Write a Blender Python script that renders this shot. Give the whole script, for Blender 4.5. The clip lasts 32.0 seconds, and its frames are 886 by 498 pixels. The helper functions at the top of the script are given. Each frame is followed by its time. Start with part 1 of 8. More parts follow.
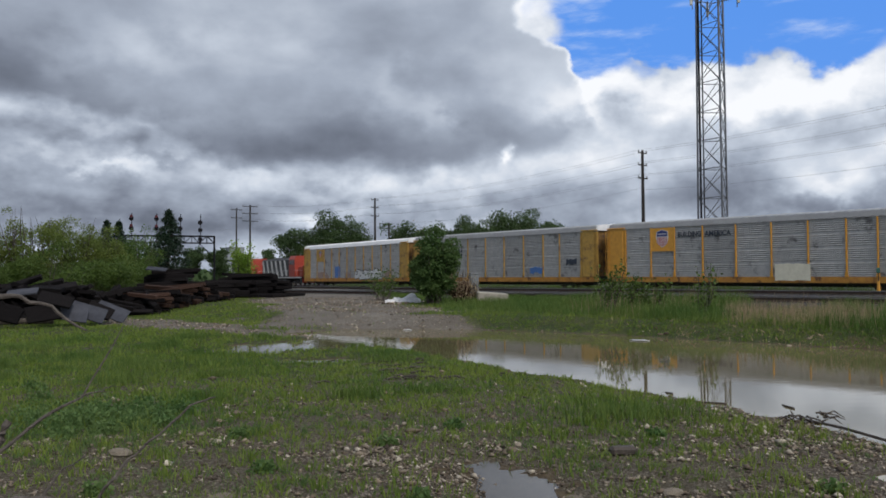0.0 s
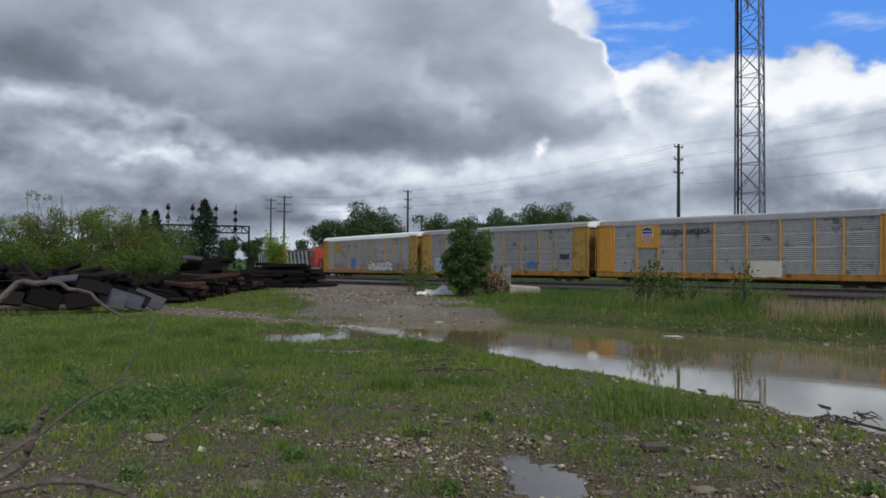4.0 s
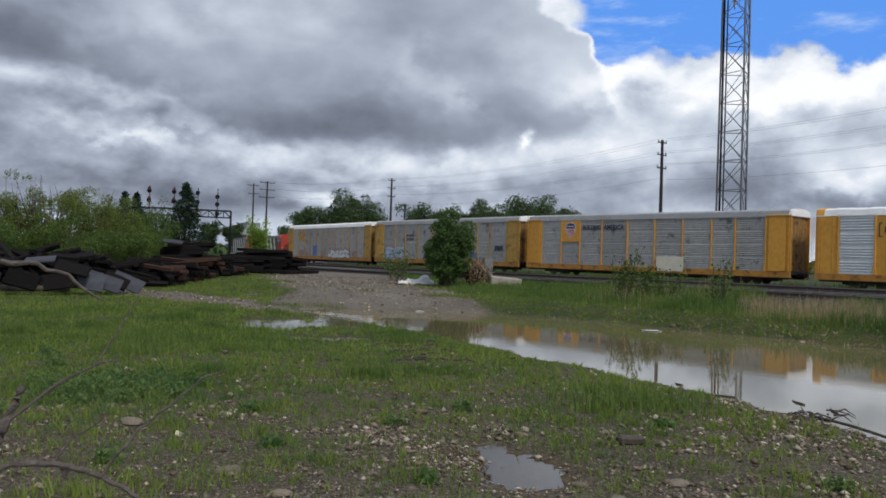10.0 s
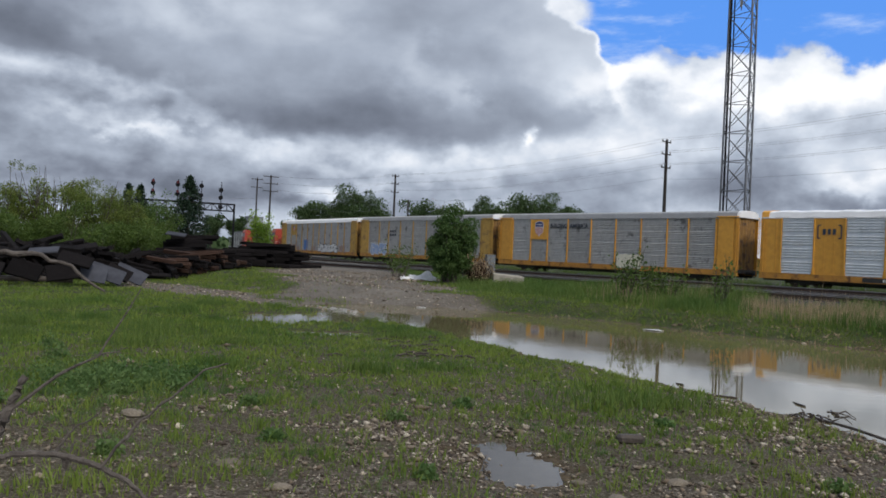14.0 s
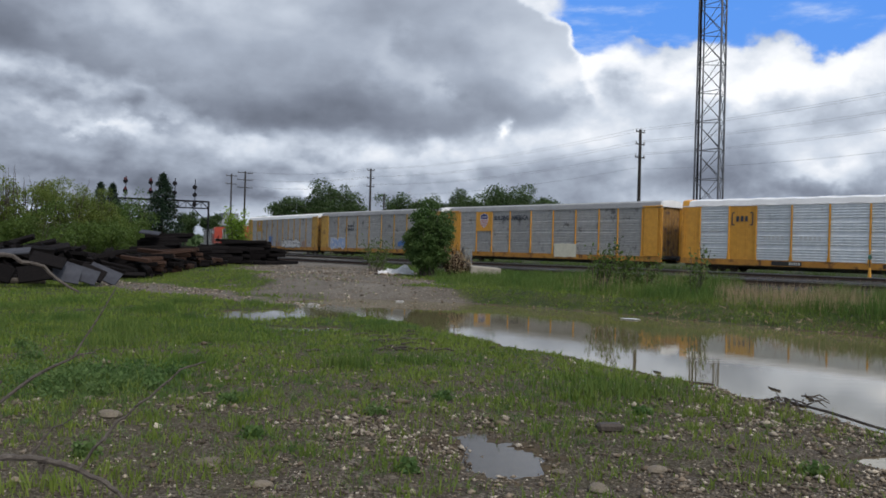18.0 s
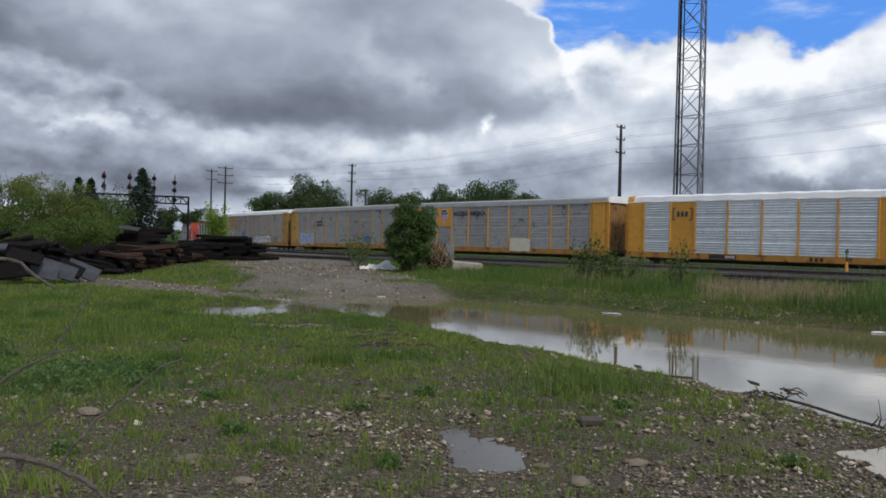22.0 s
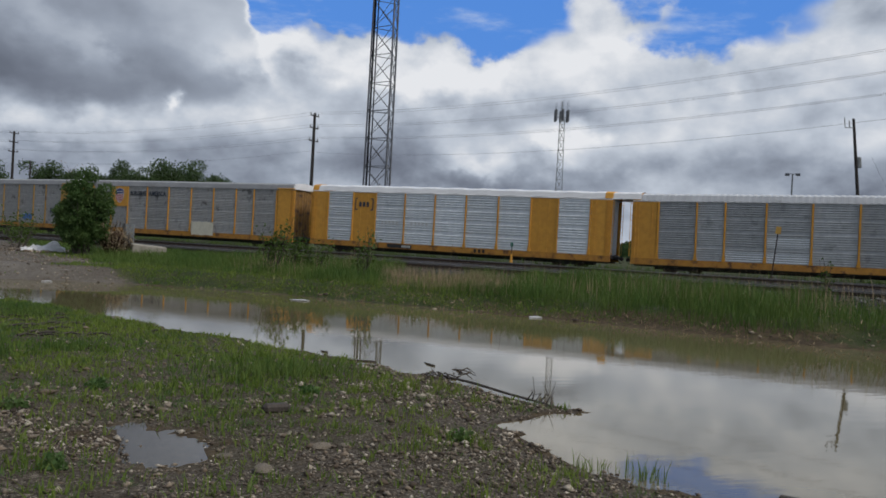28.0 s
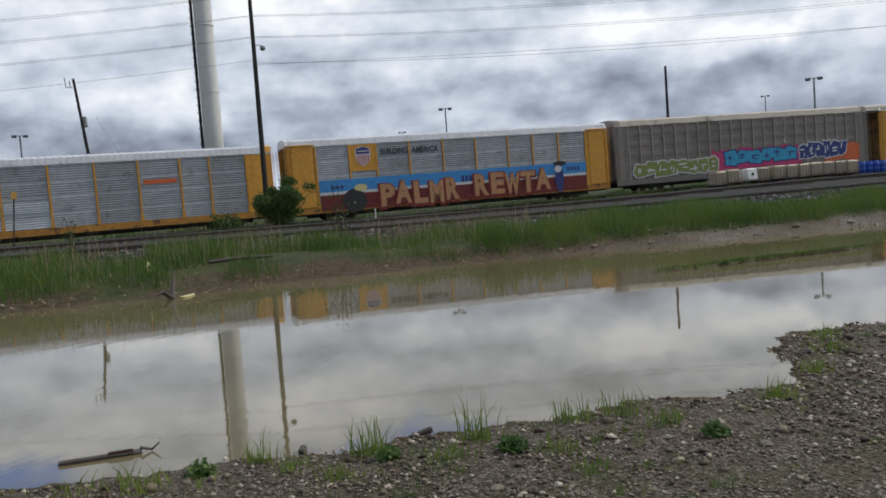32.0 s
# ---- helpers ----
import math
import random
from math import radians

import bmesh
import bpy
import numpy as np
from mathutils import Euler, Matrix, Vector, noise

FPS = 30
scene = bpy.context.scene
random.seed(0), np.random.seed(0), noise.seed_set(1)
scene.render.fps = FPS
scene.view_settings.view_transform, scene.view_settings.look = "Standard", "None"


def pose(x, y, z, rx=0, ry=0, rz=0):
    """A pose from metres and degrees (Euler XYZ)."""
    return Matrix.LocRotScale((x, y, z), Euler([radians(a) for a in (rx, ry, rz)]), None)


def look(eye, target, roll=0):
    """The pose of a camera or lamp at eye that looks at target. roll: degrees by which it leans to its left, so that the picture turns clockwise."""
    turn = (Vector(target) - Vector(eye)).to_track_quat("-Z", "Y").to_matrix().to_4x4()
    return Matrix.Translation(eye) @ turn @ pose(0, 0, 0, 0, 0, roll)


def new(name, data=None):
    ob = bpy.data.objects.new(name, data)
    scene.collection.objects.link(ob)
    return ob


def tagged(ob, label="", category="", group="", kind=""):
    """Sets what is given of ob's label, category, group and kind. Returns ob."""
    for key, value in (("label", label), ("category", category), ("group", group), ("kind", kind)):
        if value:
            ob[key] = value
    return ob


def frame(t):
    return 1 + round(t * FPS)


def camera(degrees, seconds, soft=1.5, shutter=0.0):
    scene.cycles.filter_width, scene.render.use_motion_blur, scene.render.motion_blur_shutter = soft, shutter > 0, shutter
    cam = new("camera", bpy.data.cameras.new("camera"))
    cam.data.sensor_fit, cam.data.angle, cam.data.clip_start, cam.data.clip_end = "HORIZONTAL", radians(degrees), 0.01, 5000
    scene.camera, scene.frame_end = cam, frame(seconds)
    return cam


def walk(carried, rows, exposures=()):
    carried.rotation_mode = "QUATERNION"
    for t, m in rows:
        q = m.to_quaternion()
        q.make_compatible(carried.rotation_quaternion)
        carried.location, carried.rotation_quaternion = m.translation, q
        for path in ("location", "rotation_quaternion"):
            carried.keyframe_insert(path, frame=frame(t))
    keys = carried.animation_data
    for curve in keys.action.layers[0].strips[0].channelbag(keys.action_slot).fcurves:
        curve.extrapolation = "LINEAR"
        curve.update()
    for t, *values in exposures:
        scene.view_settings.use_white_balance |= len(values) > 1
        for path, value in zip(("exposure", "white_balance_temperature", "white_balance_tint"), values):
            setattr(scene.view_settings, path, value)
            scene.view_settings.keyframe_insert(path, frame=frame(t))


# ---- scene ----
# ---------------- camera ----------------
cam = camera(57.3, 32.0, soft=1.7)
EYE = 1.75
TURN = [(0.0, 0.20, 2.04, 0.35), (0.5, 1.40, 1.69, -0.26), (1.0, 1.90, 1.55, -0.18), (1.5, 2.57, 1.42, -0.21), (2.0, 2.65, 1.77, -0.19), (2.5, 2.78, 1.70, -0.14), (3.0, 2.68, 1.82, -0.29), (3.5, 2.53, 1.57, -0.30),
        (5.5, 2.37, 1.43, -0.98), (6.0, 2.41, 1.31, -0.92), (6.5, 2.34, 1.47, -0.85), (7.0, 1.77, 1.51, -1.28), (7.5, 1.14, 1.30, -1.27), (8.0, 0.89, 1.17, -1.24), (8.5, 1.10, 1.04, -1.22), (9.0, 1.04, 0.96, -1.43), (9.5, 1.17, 0.78, -1.60),
        (10.0, 1.19, 0.81, -1.77), (10.5, 1.17, 0.74, -1.74), (11.0, 1.44, 0.62, -1.59), (11.5, 1.43, 0.60, -1.75), (12.0, 1.46, 0.50, -1.92), (12.5, 1.50, 0.50, -2.21), (13.0, 1.50, 0.37, -2.43), (13.5, 1.37, 0.43, -2.61), (14.0, 1.37, 0.55, -2.59), (14.5, 1.45, 0.61, -2.43),
        (16.5, 0.81, 0.98, -1.63), (17.0, 0.36, 0.76, -1.37), (17.5, 0.06, 0.45, -1.42), (18.0, -0.25, 0.13, -1.49), (18.5, -0.54, -0.08, -1.25), (19.0, -0.74, -0.18, -1.13), (19.5, -0.90, -0.28, -1.08), (20.0, -1.06, -0.29, -1.06), (20.5, -1.12, -0.28, -1.13), (21.0, -1.22, -0.23, -1.12), (21.5, -1.31, -0.27, -1.26),
        (22.0, -1.54, -0.17, -1.36), (22.5, -1.65, 0.05, -1.54), (23.0, -1.90, 0.27, -1.57), (23.5, -1.91, 0.36, -1.72), (24.0, -1.97, 0.39, -1.83), (24.5, -2.04, 0.43, -1.84), (26.5, -2.63, 0.27, -2.39), (27.0, -4.27, -0.44, -3.38), (27.5, -11.46, 0.02, -4.29), (28.0, -23.17, -0.27, -3.07), (28.5, -32.97, -1.04, -1.72),
        (29.0, -39.61, -1.81, -1.60), (29.5, -46.17, -1.35, 0.06), (30.0, -50.76, -0.83, 0.38), (30.5, -51.23, 0.58, -1.07), (31.0, -53.34, -1.37, 1.53), (31.5, -61.22, -2.26, 3.44), (32.0, -73.33, -3.50, 4.08)]
walk(cam, [(t, pose(0, 0, EYE, 90 + pitch, roll, yaw)) for t, yaw, pitch, roll in TURN], exposures=[(0.0, 0.03), (8.0, 0.06), (13.0, 0.12), (18.0, 0.10), (23.0, 0.04), (27.0, 0.0), (28.0, -0.25), (29.0, -0.07), (31.0, -0.02), (32.0, 0.08)])

# ---------------- sky and sun ----------------
world = bpy.data.worlds.new("sky")
scene.world = world
world.use_nodes = True


class Net:
    """Short hand for node trees."""

    def __init__(self, tree):
        self.t = tree

    def node(self, kind):
        return self.t.nodes.new(kind)

    def put(self, socket, v):
        if v is None:
            return
        if isinstance(v, bpy.types.NodeSocket):
            self.t.links.new(v, socket)
        else:
            socket.default_value = v

    def m(self, op, a, b=None, c=None, clamp=False):
        n = self.node("ShaderNodeMath")
        n.operation, n.use_clamp = op, clamp
        for s, v in zip(n.inputs, (a, b, c)):
            self.put(s, v)
        return n.outputs[0]

    def step(self, x, lo, hi, a=0.0, b=1.0):
        n = self.node("ShaderNodeMapRange")
        n.interpolation_type = "SMOOTHSTEP"
        for s, v in zip(n.inputs, (x, lo, hi, a, b)):
            self.put(s, v)
        return n.outputs[0]

    def mix(self, f, a, b, blend="MIX"):
        n = self.node("ShaderNodeMix")
        n.data_type, n.blend_type = "RGBA", blend
        self.put(n.inputs[0], f), self.put(n.inputs[6], a), self.put(n.inputs[7], b)
        return n.outputs[2]

    def noise(self, vec, scale, detail=4.0, rough=0.55, lac=2.0, dist=0.0):
        n = self.node("ShaderNodeTexNoise")
        self.put(n.inputs["Vector"], vec)
        for k, v in (("Scale", scale), ("Detail", detail), ("Roughness", rough), ("Lacunarity", lac), ("Distortion", dist)):
            n.inputs[k].default_value = v
        return n.outputs[0]


def rgb(r, g, b):
    return (r, g, b, 1.0)


def build_sky():
    tree = world.node_tree
    tree.nodes.clear()
    q = Net(tree)
    sky = q.node("ShaderNodeTexSky")
    sky.sky_type, sky.sun_disc, sky.sun_elevation, sky.sun_rotation = "NISHITA", False, radians(48), radians(150)
    co = q.node("ShaderNodeTexCoord").outputs["Generated"]
    sep = q.node("ShaderNodeSeparateXYZ")
    q.put(sep.inputs[0], co)
    x, y, z = sep.outputs

    def squash(k, lift=0.0):
        mp = q.node("ShaderNodeMapping")
        q.put(mp.inputs[0], co)
        mp.inputs["Scale"].default_value = (1.0, 1.0, k)
        mp.inputs["Location"].default_value = (0.0, 0.0, lift)
        return mp.outputs[0]

    az0 = q.m("MULTIPLY", q.m("ARCTAN2", x, y), 57.2958)
    el0 = q.m("MULTIPLY", q.m("ARCSINE", z), 57.2958)
    # all edges billow: the line of sight is bent by two scales of noise
    w1 = q.m("SUBTRACT", q.noise(squash(1.6), 6.5, 3, 0.5), 0.5)
    w2 = q.m("SUBTRACT", q.noise(squash(1.3, 3.1), 20.0, 5, 0.55), 0.5)
    w3 = q.m("SUBTRACT", q.noise(squash(1.5, 7.7), 7.5, 3, 0.5), 0.5)
    az = q.m("ADD", az0, q.m("ADD", q.m("MULTIPLY", w1, 9.0), q.m("MULTIPLY", w2, 5.5)))
    el = q.m("ADD", el0, q.m("ADD", q.m("MULTIPLY", w3, 6.0), q.m("MULTIPLY", w2, 4.0)))

    def blob(a, e, ra, re, soft=0.35):
        d = q.m("SQRT", q.m("ADD", q.m("POWER", q.m("ABSOLUTE", q.m("DIVIDE", q.m("SUBTRACT", az, a), ra)), 2.0),
                            q.m("POWER", q.m("ABSOLUTE", q.m("DIVIDE", q.m("SUBTRACT", el, e), re)), 2.0)))
        return q.step(d, 1.0 + soft, 1.0 - soft)

    def most(*v):
        out = v[0]
        for w in v[1:]:
            out = q.m("MAXIMUM", out, w)
        return out

    def relief(k, scale, detail, rough, lift):
        """Heaps lit from above: how much thinner the cloud is a little higher up."""
        return q.m("SUBTRACT", q.noise(squash(k), scale, detail, rough), q.noise(squash(k, lift), scale, detail, rough))

    def haze(a, e, ra, re):
        """A soft lump round a place in the sky."""
        p = q.m("MULTIPLY_ADD", az, 1.0 / ra, -a / ra)
        r = q.m("MULTIPLY_ADD", el, 1.0 / re, -e / re)
        return q.m("POWER", 0.3679, q.m("MULTIPLY_ADD", p, p, q.m("MULTIPLY", r, r)))

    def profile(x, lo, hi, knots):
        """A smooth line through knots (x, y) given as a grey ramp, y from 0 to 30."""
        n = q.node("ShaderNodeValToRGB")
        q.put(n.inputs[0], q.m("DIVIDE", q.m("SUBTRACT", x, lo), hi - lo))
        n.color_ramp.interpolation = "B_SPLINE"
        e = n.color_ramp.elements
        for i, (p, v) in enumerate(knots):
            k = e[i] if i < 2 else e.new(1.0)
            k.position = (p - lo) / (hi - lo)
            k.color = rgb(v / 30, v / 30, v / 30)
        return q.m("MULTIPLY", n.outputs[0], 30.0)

    heaps = relief(1.7, 6.0, 5, 0.5, 0.09)
    puffs = relief(1.4, 14.0, 5, 0.52, 0.04)
    rolls = relief(3.2, 7.0, 4, 0.48, 0.10)
    swell = q.m("SUBTRACT", q.noise(squash(1.5, 2.3), 4.2, 2.5, 0.42), 0.5)
    broad = q.m("SUBTRACT", q.noise(squash(2.2, 1.7), 3.4, 4, 0.5), 0.5)
    fleck = q.m("SUBTRACT", q.noise(squash(1.7, 5.0), 9.0, 7, 0.58), 0.5)
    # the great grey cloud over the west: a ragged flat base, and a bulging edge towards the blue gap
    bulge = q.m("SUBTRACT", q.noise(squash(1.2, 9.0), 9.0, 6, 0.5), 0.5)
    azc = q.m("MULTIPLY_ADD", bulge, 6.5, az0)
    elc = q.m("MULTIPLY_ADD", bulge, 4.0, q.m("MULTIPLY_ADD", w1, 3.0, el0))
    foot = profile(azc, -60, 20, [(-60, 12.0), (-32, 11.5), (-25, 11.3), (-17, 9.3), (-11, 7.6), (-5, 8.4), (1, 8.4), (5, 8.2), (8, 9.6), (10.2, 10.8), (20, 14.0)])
    # above 19 degrees, out of view, cloud is added to darken the puddle's mirror
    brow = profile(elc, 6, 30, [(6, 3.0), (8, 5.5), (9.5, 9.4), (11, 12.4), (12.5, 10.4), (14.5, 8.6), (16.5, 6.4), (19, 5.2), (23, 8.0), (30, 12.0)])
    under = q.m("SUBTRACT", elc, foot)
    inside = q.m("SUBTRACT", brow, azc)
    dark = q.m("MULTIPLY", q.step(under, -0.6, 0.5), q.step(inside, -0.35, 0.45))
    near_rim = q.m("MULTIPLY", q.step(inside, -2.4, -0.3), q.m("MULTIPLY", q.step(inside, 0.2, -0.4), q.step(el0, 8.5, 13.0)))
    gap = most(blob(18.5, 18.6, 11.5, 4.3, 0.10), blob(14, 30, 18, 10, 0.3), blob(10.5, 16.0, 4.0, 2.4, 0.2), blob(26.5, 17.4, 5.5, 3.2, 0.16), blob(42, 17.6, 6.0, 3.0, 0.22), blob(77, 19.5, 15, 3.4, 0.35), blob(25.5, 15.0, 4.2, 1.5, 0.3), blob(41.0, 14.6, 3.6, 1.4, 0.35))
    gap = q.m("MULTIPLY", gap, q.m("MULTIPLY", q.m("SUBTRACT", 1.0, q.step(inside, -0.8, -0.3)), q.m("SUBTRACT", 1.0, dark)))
    west = q.step(az0, 12.0, -14.0)
    # blue-grey bases of the far clouds, brighter haze under them
    base = q.m("MULTIPLY", q.step(el0, 8.2, 5.4), q.step(el0, 1.0, 3.6))
    f = q.m("MULTIPLY_ADD", base, -0.105, 0.782)
    f = q.m("MULTIPLY_ADD", west, -0.10, f)
    f = q.m("MULTIPLY_ADD", q.m("MULTIPLY", west, base), -0.03, f)
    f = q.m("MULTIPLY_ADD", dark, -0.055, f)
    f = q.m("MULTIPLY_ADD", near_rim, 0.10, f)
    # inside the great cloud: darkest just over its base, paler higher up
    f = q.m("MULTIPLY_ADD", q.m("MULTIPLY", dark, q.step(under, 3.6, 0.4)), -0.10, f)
    for a, e, ra, re, w in ((-29, 14.6, 4, 2.0, -0.07), (-20.5, 15.0, 5, 2.0, 0.13), (-9.5, 14.0, 5, 2.2, 0.01), (-5.0, 16.5, 6, 2.2, -0.05), (-3.1, 13.6, 2.2, 2.0, 0.09), (2.6, 12.6, 4, 2.6, -0.10), (-9, 10.8, 6, 2.0, -0.07), (-1.6, 10.8, 1.3, 1.4, 0.12),
                            (-24, 10.4, 7, 0.7, 0.10), (-23.5, 7.6, 3, 0.5, 0.20),
                            (-27, 8.5, 2, 0.6, 0.13), (-19, 8.6, 2, 0.5, -0.14), (-14, 7.0, 3, 0.6, 0.10), (-7, 6.3, 5, 0.7, 0.11), (-1, 5.6, 5, 0.7, 0.12), (-9, 3.8, 2.4, 0.6, 0.26),
                            (4.4, 8.5, 0.7, 1.0, 0.34), (8.0, 8.2, 3, 1.0, 0.08), (12.5, 12.6, 5, 1.5, 0.26), (24, 12.2, 7, 1.5, 0.24), (18, 10.2, 3.5, 1.8, -0.05), (22, 8.5, 4, 2.0, -0.08),
                            (25.5, 6.2, 1.6, 0.9, 0.22), (30.5, 7.6, 2.6, 1.4, 0.32), (34, 14.0, 4.0, 2.5, 0.20), (37, 9.5, 2.5, 1.5, 0.08), (27, 4.6, 9, 0.9, -0.12), (52, 5.2, 8, 1.0, -0.08), (48, 9.5, 4, 1.2, -0.06),
                            (64, 13.0, 7, 3.0, 0.20), (44, 12.5, 4.5, 1.4, 0.14), (56, 8.6, 4, 1.0, 0.10), (72, 7.0, 8, 1.6, -0.05), (85, 11.0, 6, 1.3, 0.12), (97, 9.5, 5, 1.0, 0.16), (88, 6.6, 8, 1.2, -0.09)):
        f = q.m("MULTIPLY_ADD", haze(a, e, ra, re), w, f)
    calm = q.m("MULTIPLY_ADD", dark, -0.72, 1.0)
    east = q.step(az0, 42.0, 60.0)
    f = q.m("MULTIPLY_ADD", q.m("MULTIPLY", heaps, q.m("MULTIPLY_ADD", east, -0.45, calm)), 0.55, f)
    f = q.m("MULTIPLY_ADD", q.m("MULTIPLY", puffs, calm), 0.36, f)
    f = q.m("MULTIPLY_ADD", q.m("MULTIPLY", rolls, q.m("MULTIPLY", q.m("MAXIMUM", west, east), calm)), 0.38, f)
    f = q.m("MULTIPLY_ADD", q.m("MULTIPLY", swell, dark), 0.30, f)
    f = q.m("MULTIPLY_ADD", q.m("MULTIPLY", broad, calm), 0.20, f)
    f = q.m("MULTIPLY_ADD", q.m("MULTIPLY", fleck, q.m("MULTIPLY_ADD", dark, -0.5, 1.0)), 0.15, f)
    ramp = q.node("ShaderNodeValToRGB")
    q.put(ramp.inputs[0], f)
    r = ramp.color_ramp
    r.elements[0].position, r.elements[0].color = 0.25, rgb(0.062, 0.070, 0.090)
    r.elements[1].position, r.elements[1].color = 1.0, rgb(0.93, 0.95, 0.99)
    for p, c in ((0.36, rgb(0.098, 0.113, 0.148)), (0.50, rgb(0.203, 0.232, 0.295)), (0.65, rgb(0.360, 0.410, 0.500)), (0.80, rgb(0.590, 0.650, 0.745))):
        e = r.elements.new(p)
        e.color = c
    # thin veils drift across the blue
    veil = q.step(q.noise(squash(4.0), 8.0, 6, 0.6), 0.50, 0.80, 0.05, 0.75)
    blue = q.mix(0.75, q.mix(1.0, sky.outputs[0], rgb(0.085, 0.085, 0.085), "MULTIPLY"), rgb(0.055, 0.30, 0.98))
    blue = q.mix(veil, blue, rgb(0.66, 0.76, 0.93))
    col = q.mix(gap, ramp.outputs[0], blue)
    # below the horizon
    col = q.mix(q.step(el0, 0.0, -1.0), col, rgb(0.16, 0.17, 0.16))
    bg = q.node("ShaderNodeBackground")
    q.put(bg.inputs[0], col)
    bg.inputs[1].default_value = 1.0
    out = q.node("ShaderNodeOutputWorld")
    tree.links.new(bg.outputs[0], out.inputs[0])


build_sky()
sun = new("sun", bpy.data.lights.new("sun", "SUN"))
sun.data.energy, sun.data.angle, sun.data.color = 1.9, radians(14), (1.0, 0.95, 0.87)
sun.matrix_world = look((0, 0, 60), (-30 * math.sin(radians(150)), -30 * math.cos(radians(150)), 60 - 33))
scene.view_settings.exposure = 0.0


# ---------------- materials ----------------
MATS = {}


def mat(name, c1, c2=None, scale=6.0, rough=0.7, metal=0.0, stain=None, stain_scale=1.2, stain_at=0.55, bump=0.0, bump_scale=40.0, vary=0.0, stretch=None, spec=0.5):
    """A surface of two tones with grain, stains of a third tone, fine relief and a per-object shift of brightness."""
    if name in MATS:
        return MATS[name]
    ma = bpy.data.materials.new(name)
    ma.use_nodes = True
    q = Net(ma.node_tree)
    b = ma.node_tree.nodes["Principled BSDF"]
    co = q.node("ShaderNodeTexCoord").outputs["Object"]
    if stretch:
        mp = q.node("ShaderNodeMapping")
        q.put(mp.inputs[0], co)
        mp.inputs["Scale"].default_value = stretch
        co = mp.outputs[0]
    c2 = c2 or tuple(v * 0.75 for v in c1)
    col = q.mix(q.step(q.noise(co, scale, 6, 0.6), 0.3, 0.7), rgb(*c1), rgb(*c2))
    if stain:
        n = q.noise(co, stain_scale, 7, 0.62)
        col = q.mix(q.step(n, stain_at, stain_at + 0.14), col, rgb(*stain))
    if vary:
        info = q.node("ShaderNodeObjectInfo").outputs["Random"]
        hsv = q.node("ShaderNodeHueSaturation")
        q.put(hsv.inputs["Value"], q.m("MULTIPLY_ADD", info, 2 * vary, 1 - vary))
        q.put(hsv.inputs["Color"], col)
        col = hsv.outputs[0]
    q.put(b.inputs["Base Color"], col)
    q.put(b.inputs["Roughness"], q.m("MULTIPLY_ADD", q.noise(co, scale * 2.3, 4), 0.3, rough - 0.15))
    b.inputs["Metallic"].default_value = metal
    b.inputs["Specular IOR Level"].default_value = spec
    if bump:
        bp = q.node("ShaderNodeBump")
        bp.inputs["Strength"].default_value = bump
        bp.inputs["Distance"].default_value = 0.02
        q.put(bp.inputs["Height"], q.noise(co, bump_scale, 5, 0.6))
        q.put(b.inputs["Normal"], bp.outputs[0])
    MATS[name] = ma
    return ma


def leaf_mat(name, c1, c2, glow=0.35, rough=0.6):
    """Leaves and blades: each island has a tone of its own, and light passes through."""
    if name in MATS:
        return MATS[name]
    ma = bpy.data.materials.new(name)
    ma.use_nodes = True
    q = Net(ma.node_tree)
    t = ma.node_tree
    b = t.nodes["Principled BSDF"]
    rnd = q.node("ShaderNodeNewGeometry").outputs["Random Per Island"]
    co = q.node("ShaderNodeTexCoord").outputs["Object"]
    wide = q.noise(co, 0.45, 4, 0.6)
    k = q.m("ADD", q.m("MULTIPLY", rnd, 0.55), q.m("MULTIPLY", q.step(wide, 0.35, 0.65), 0.45))
    col = q.mix(k, rgb(*c1), rgb(*c2))
    q.put(b.inputs["Base Color"], col)
    b.inputs["Roughness"].default_value = rough
    b.inputs["Specular IOR Level"].default_value = 0.25
    tr = q.node("ShaderNodeBsdfTranslucent")
    q.put(tr.inputs[0], col)
    mx = q.node("ShaderNodeMixShader")
    mx.inputs[0].default_value = glow
    t.links.new(b.outputs[0], mx.inputs[1])
    t.links.new(tr.outputs[0], mx.inputs[2])
    t.links.new(mx.outputs[0], t.nodes["Material Output"].inputs[0])
    MATS[name] = ma
    return ma


M_YEL = mat("rail_yellow_paint", (0.74, 0.365, 0.050), (0.64, 0.305, 0.044), 3.0, 0.50, 0, (0.38, 0.19, 0.05), 1.1, 0.63, 0.15, 30, 0.08)
M_YEL_OLD = mat("weathered_yellow_paint", (0.55, 0.33, 0.07), (0.42, 0.25, 0.06), 3.0, 0.65, 0, (0.20, 0.11, 0.05), 1.6, 0.54, 0.15, 30, 0.08)
M_YEL_DIRTY = mat("grimy_yellow_door", (0.30, 0.165, 0.04), (0.20, 0.105, 0.035), 3.0, 0.7, 0, (0.09, 0.05, 0.03), 1.4, 0.5)
M_SILVER = mat("galvanized_panel", (0.50, 0.515, 0.53), (0.40, 0.415, 0.43), 2.5, 0.5, 0.25, (0.30, 0.31, 0.32), 0.9, 0.56, 0.1, 25, 0.14)
M_SILVER_OLD = mat("dull_galvanized_panel", (0.45, 0.445, 0.435), (0.37, 0.365, 0.36), 2.5, 0.6, 0.15, (0.15, 0.145, 0.14), 1.0, 0.55, 0.1, 25, 0.10)
M_SILVER_NEW = mat("bright_aluminium_panel", (0.80, 0.83, 0.86), (0.68, 0.72, 0.76), 2.0, 0.40, 0.15, (0.46, 0.49, 0.52), 0.8, 0.62, 0.08, 25, 0.10)
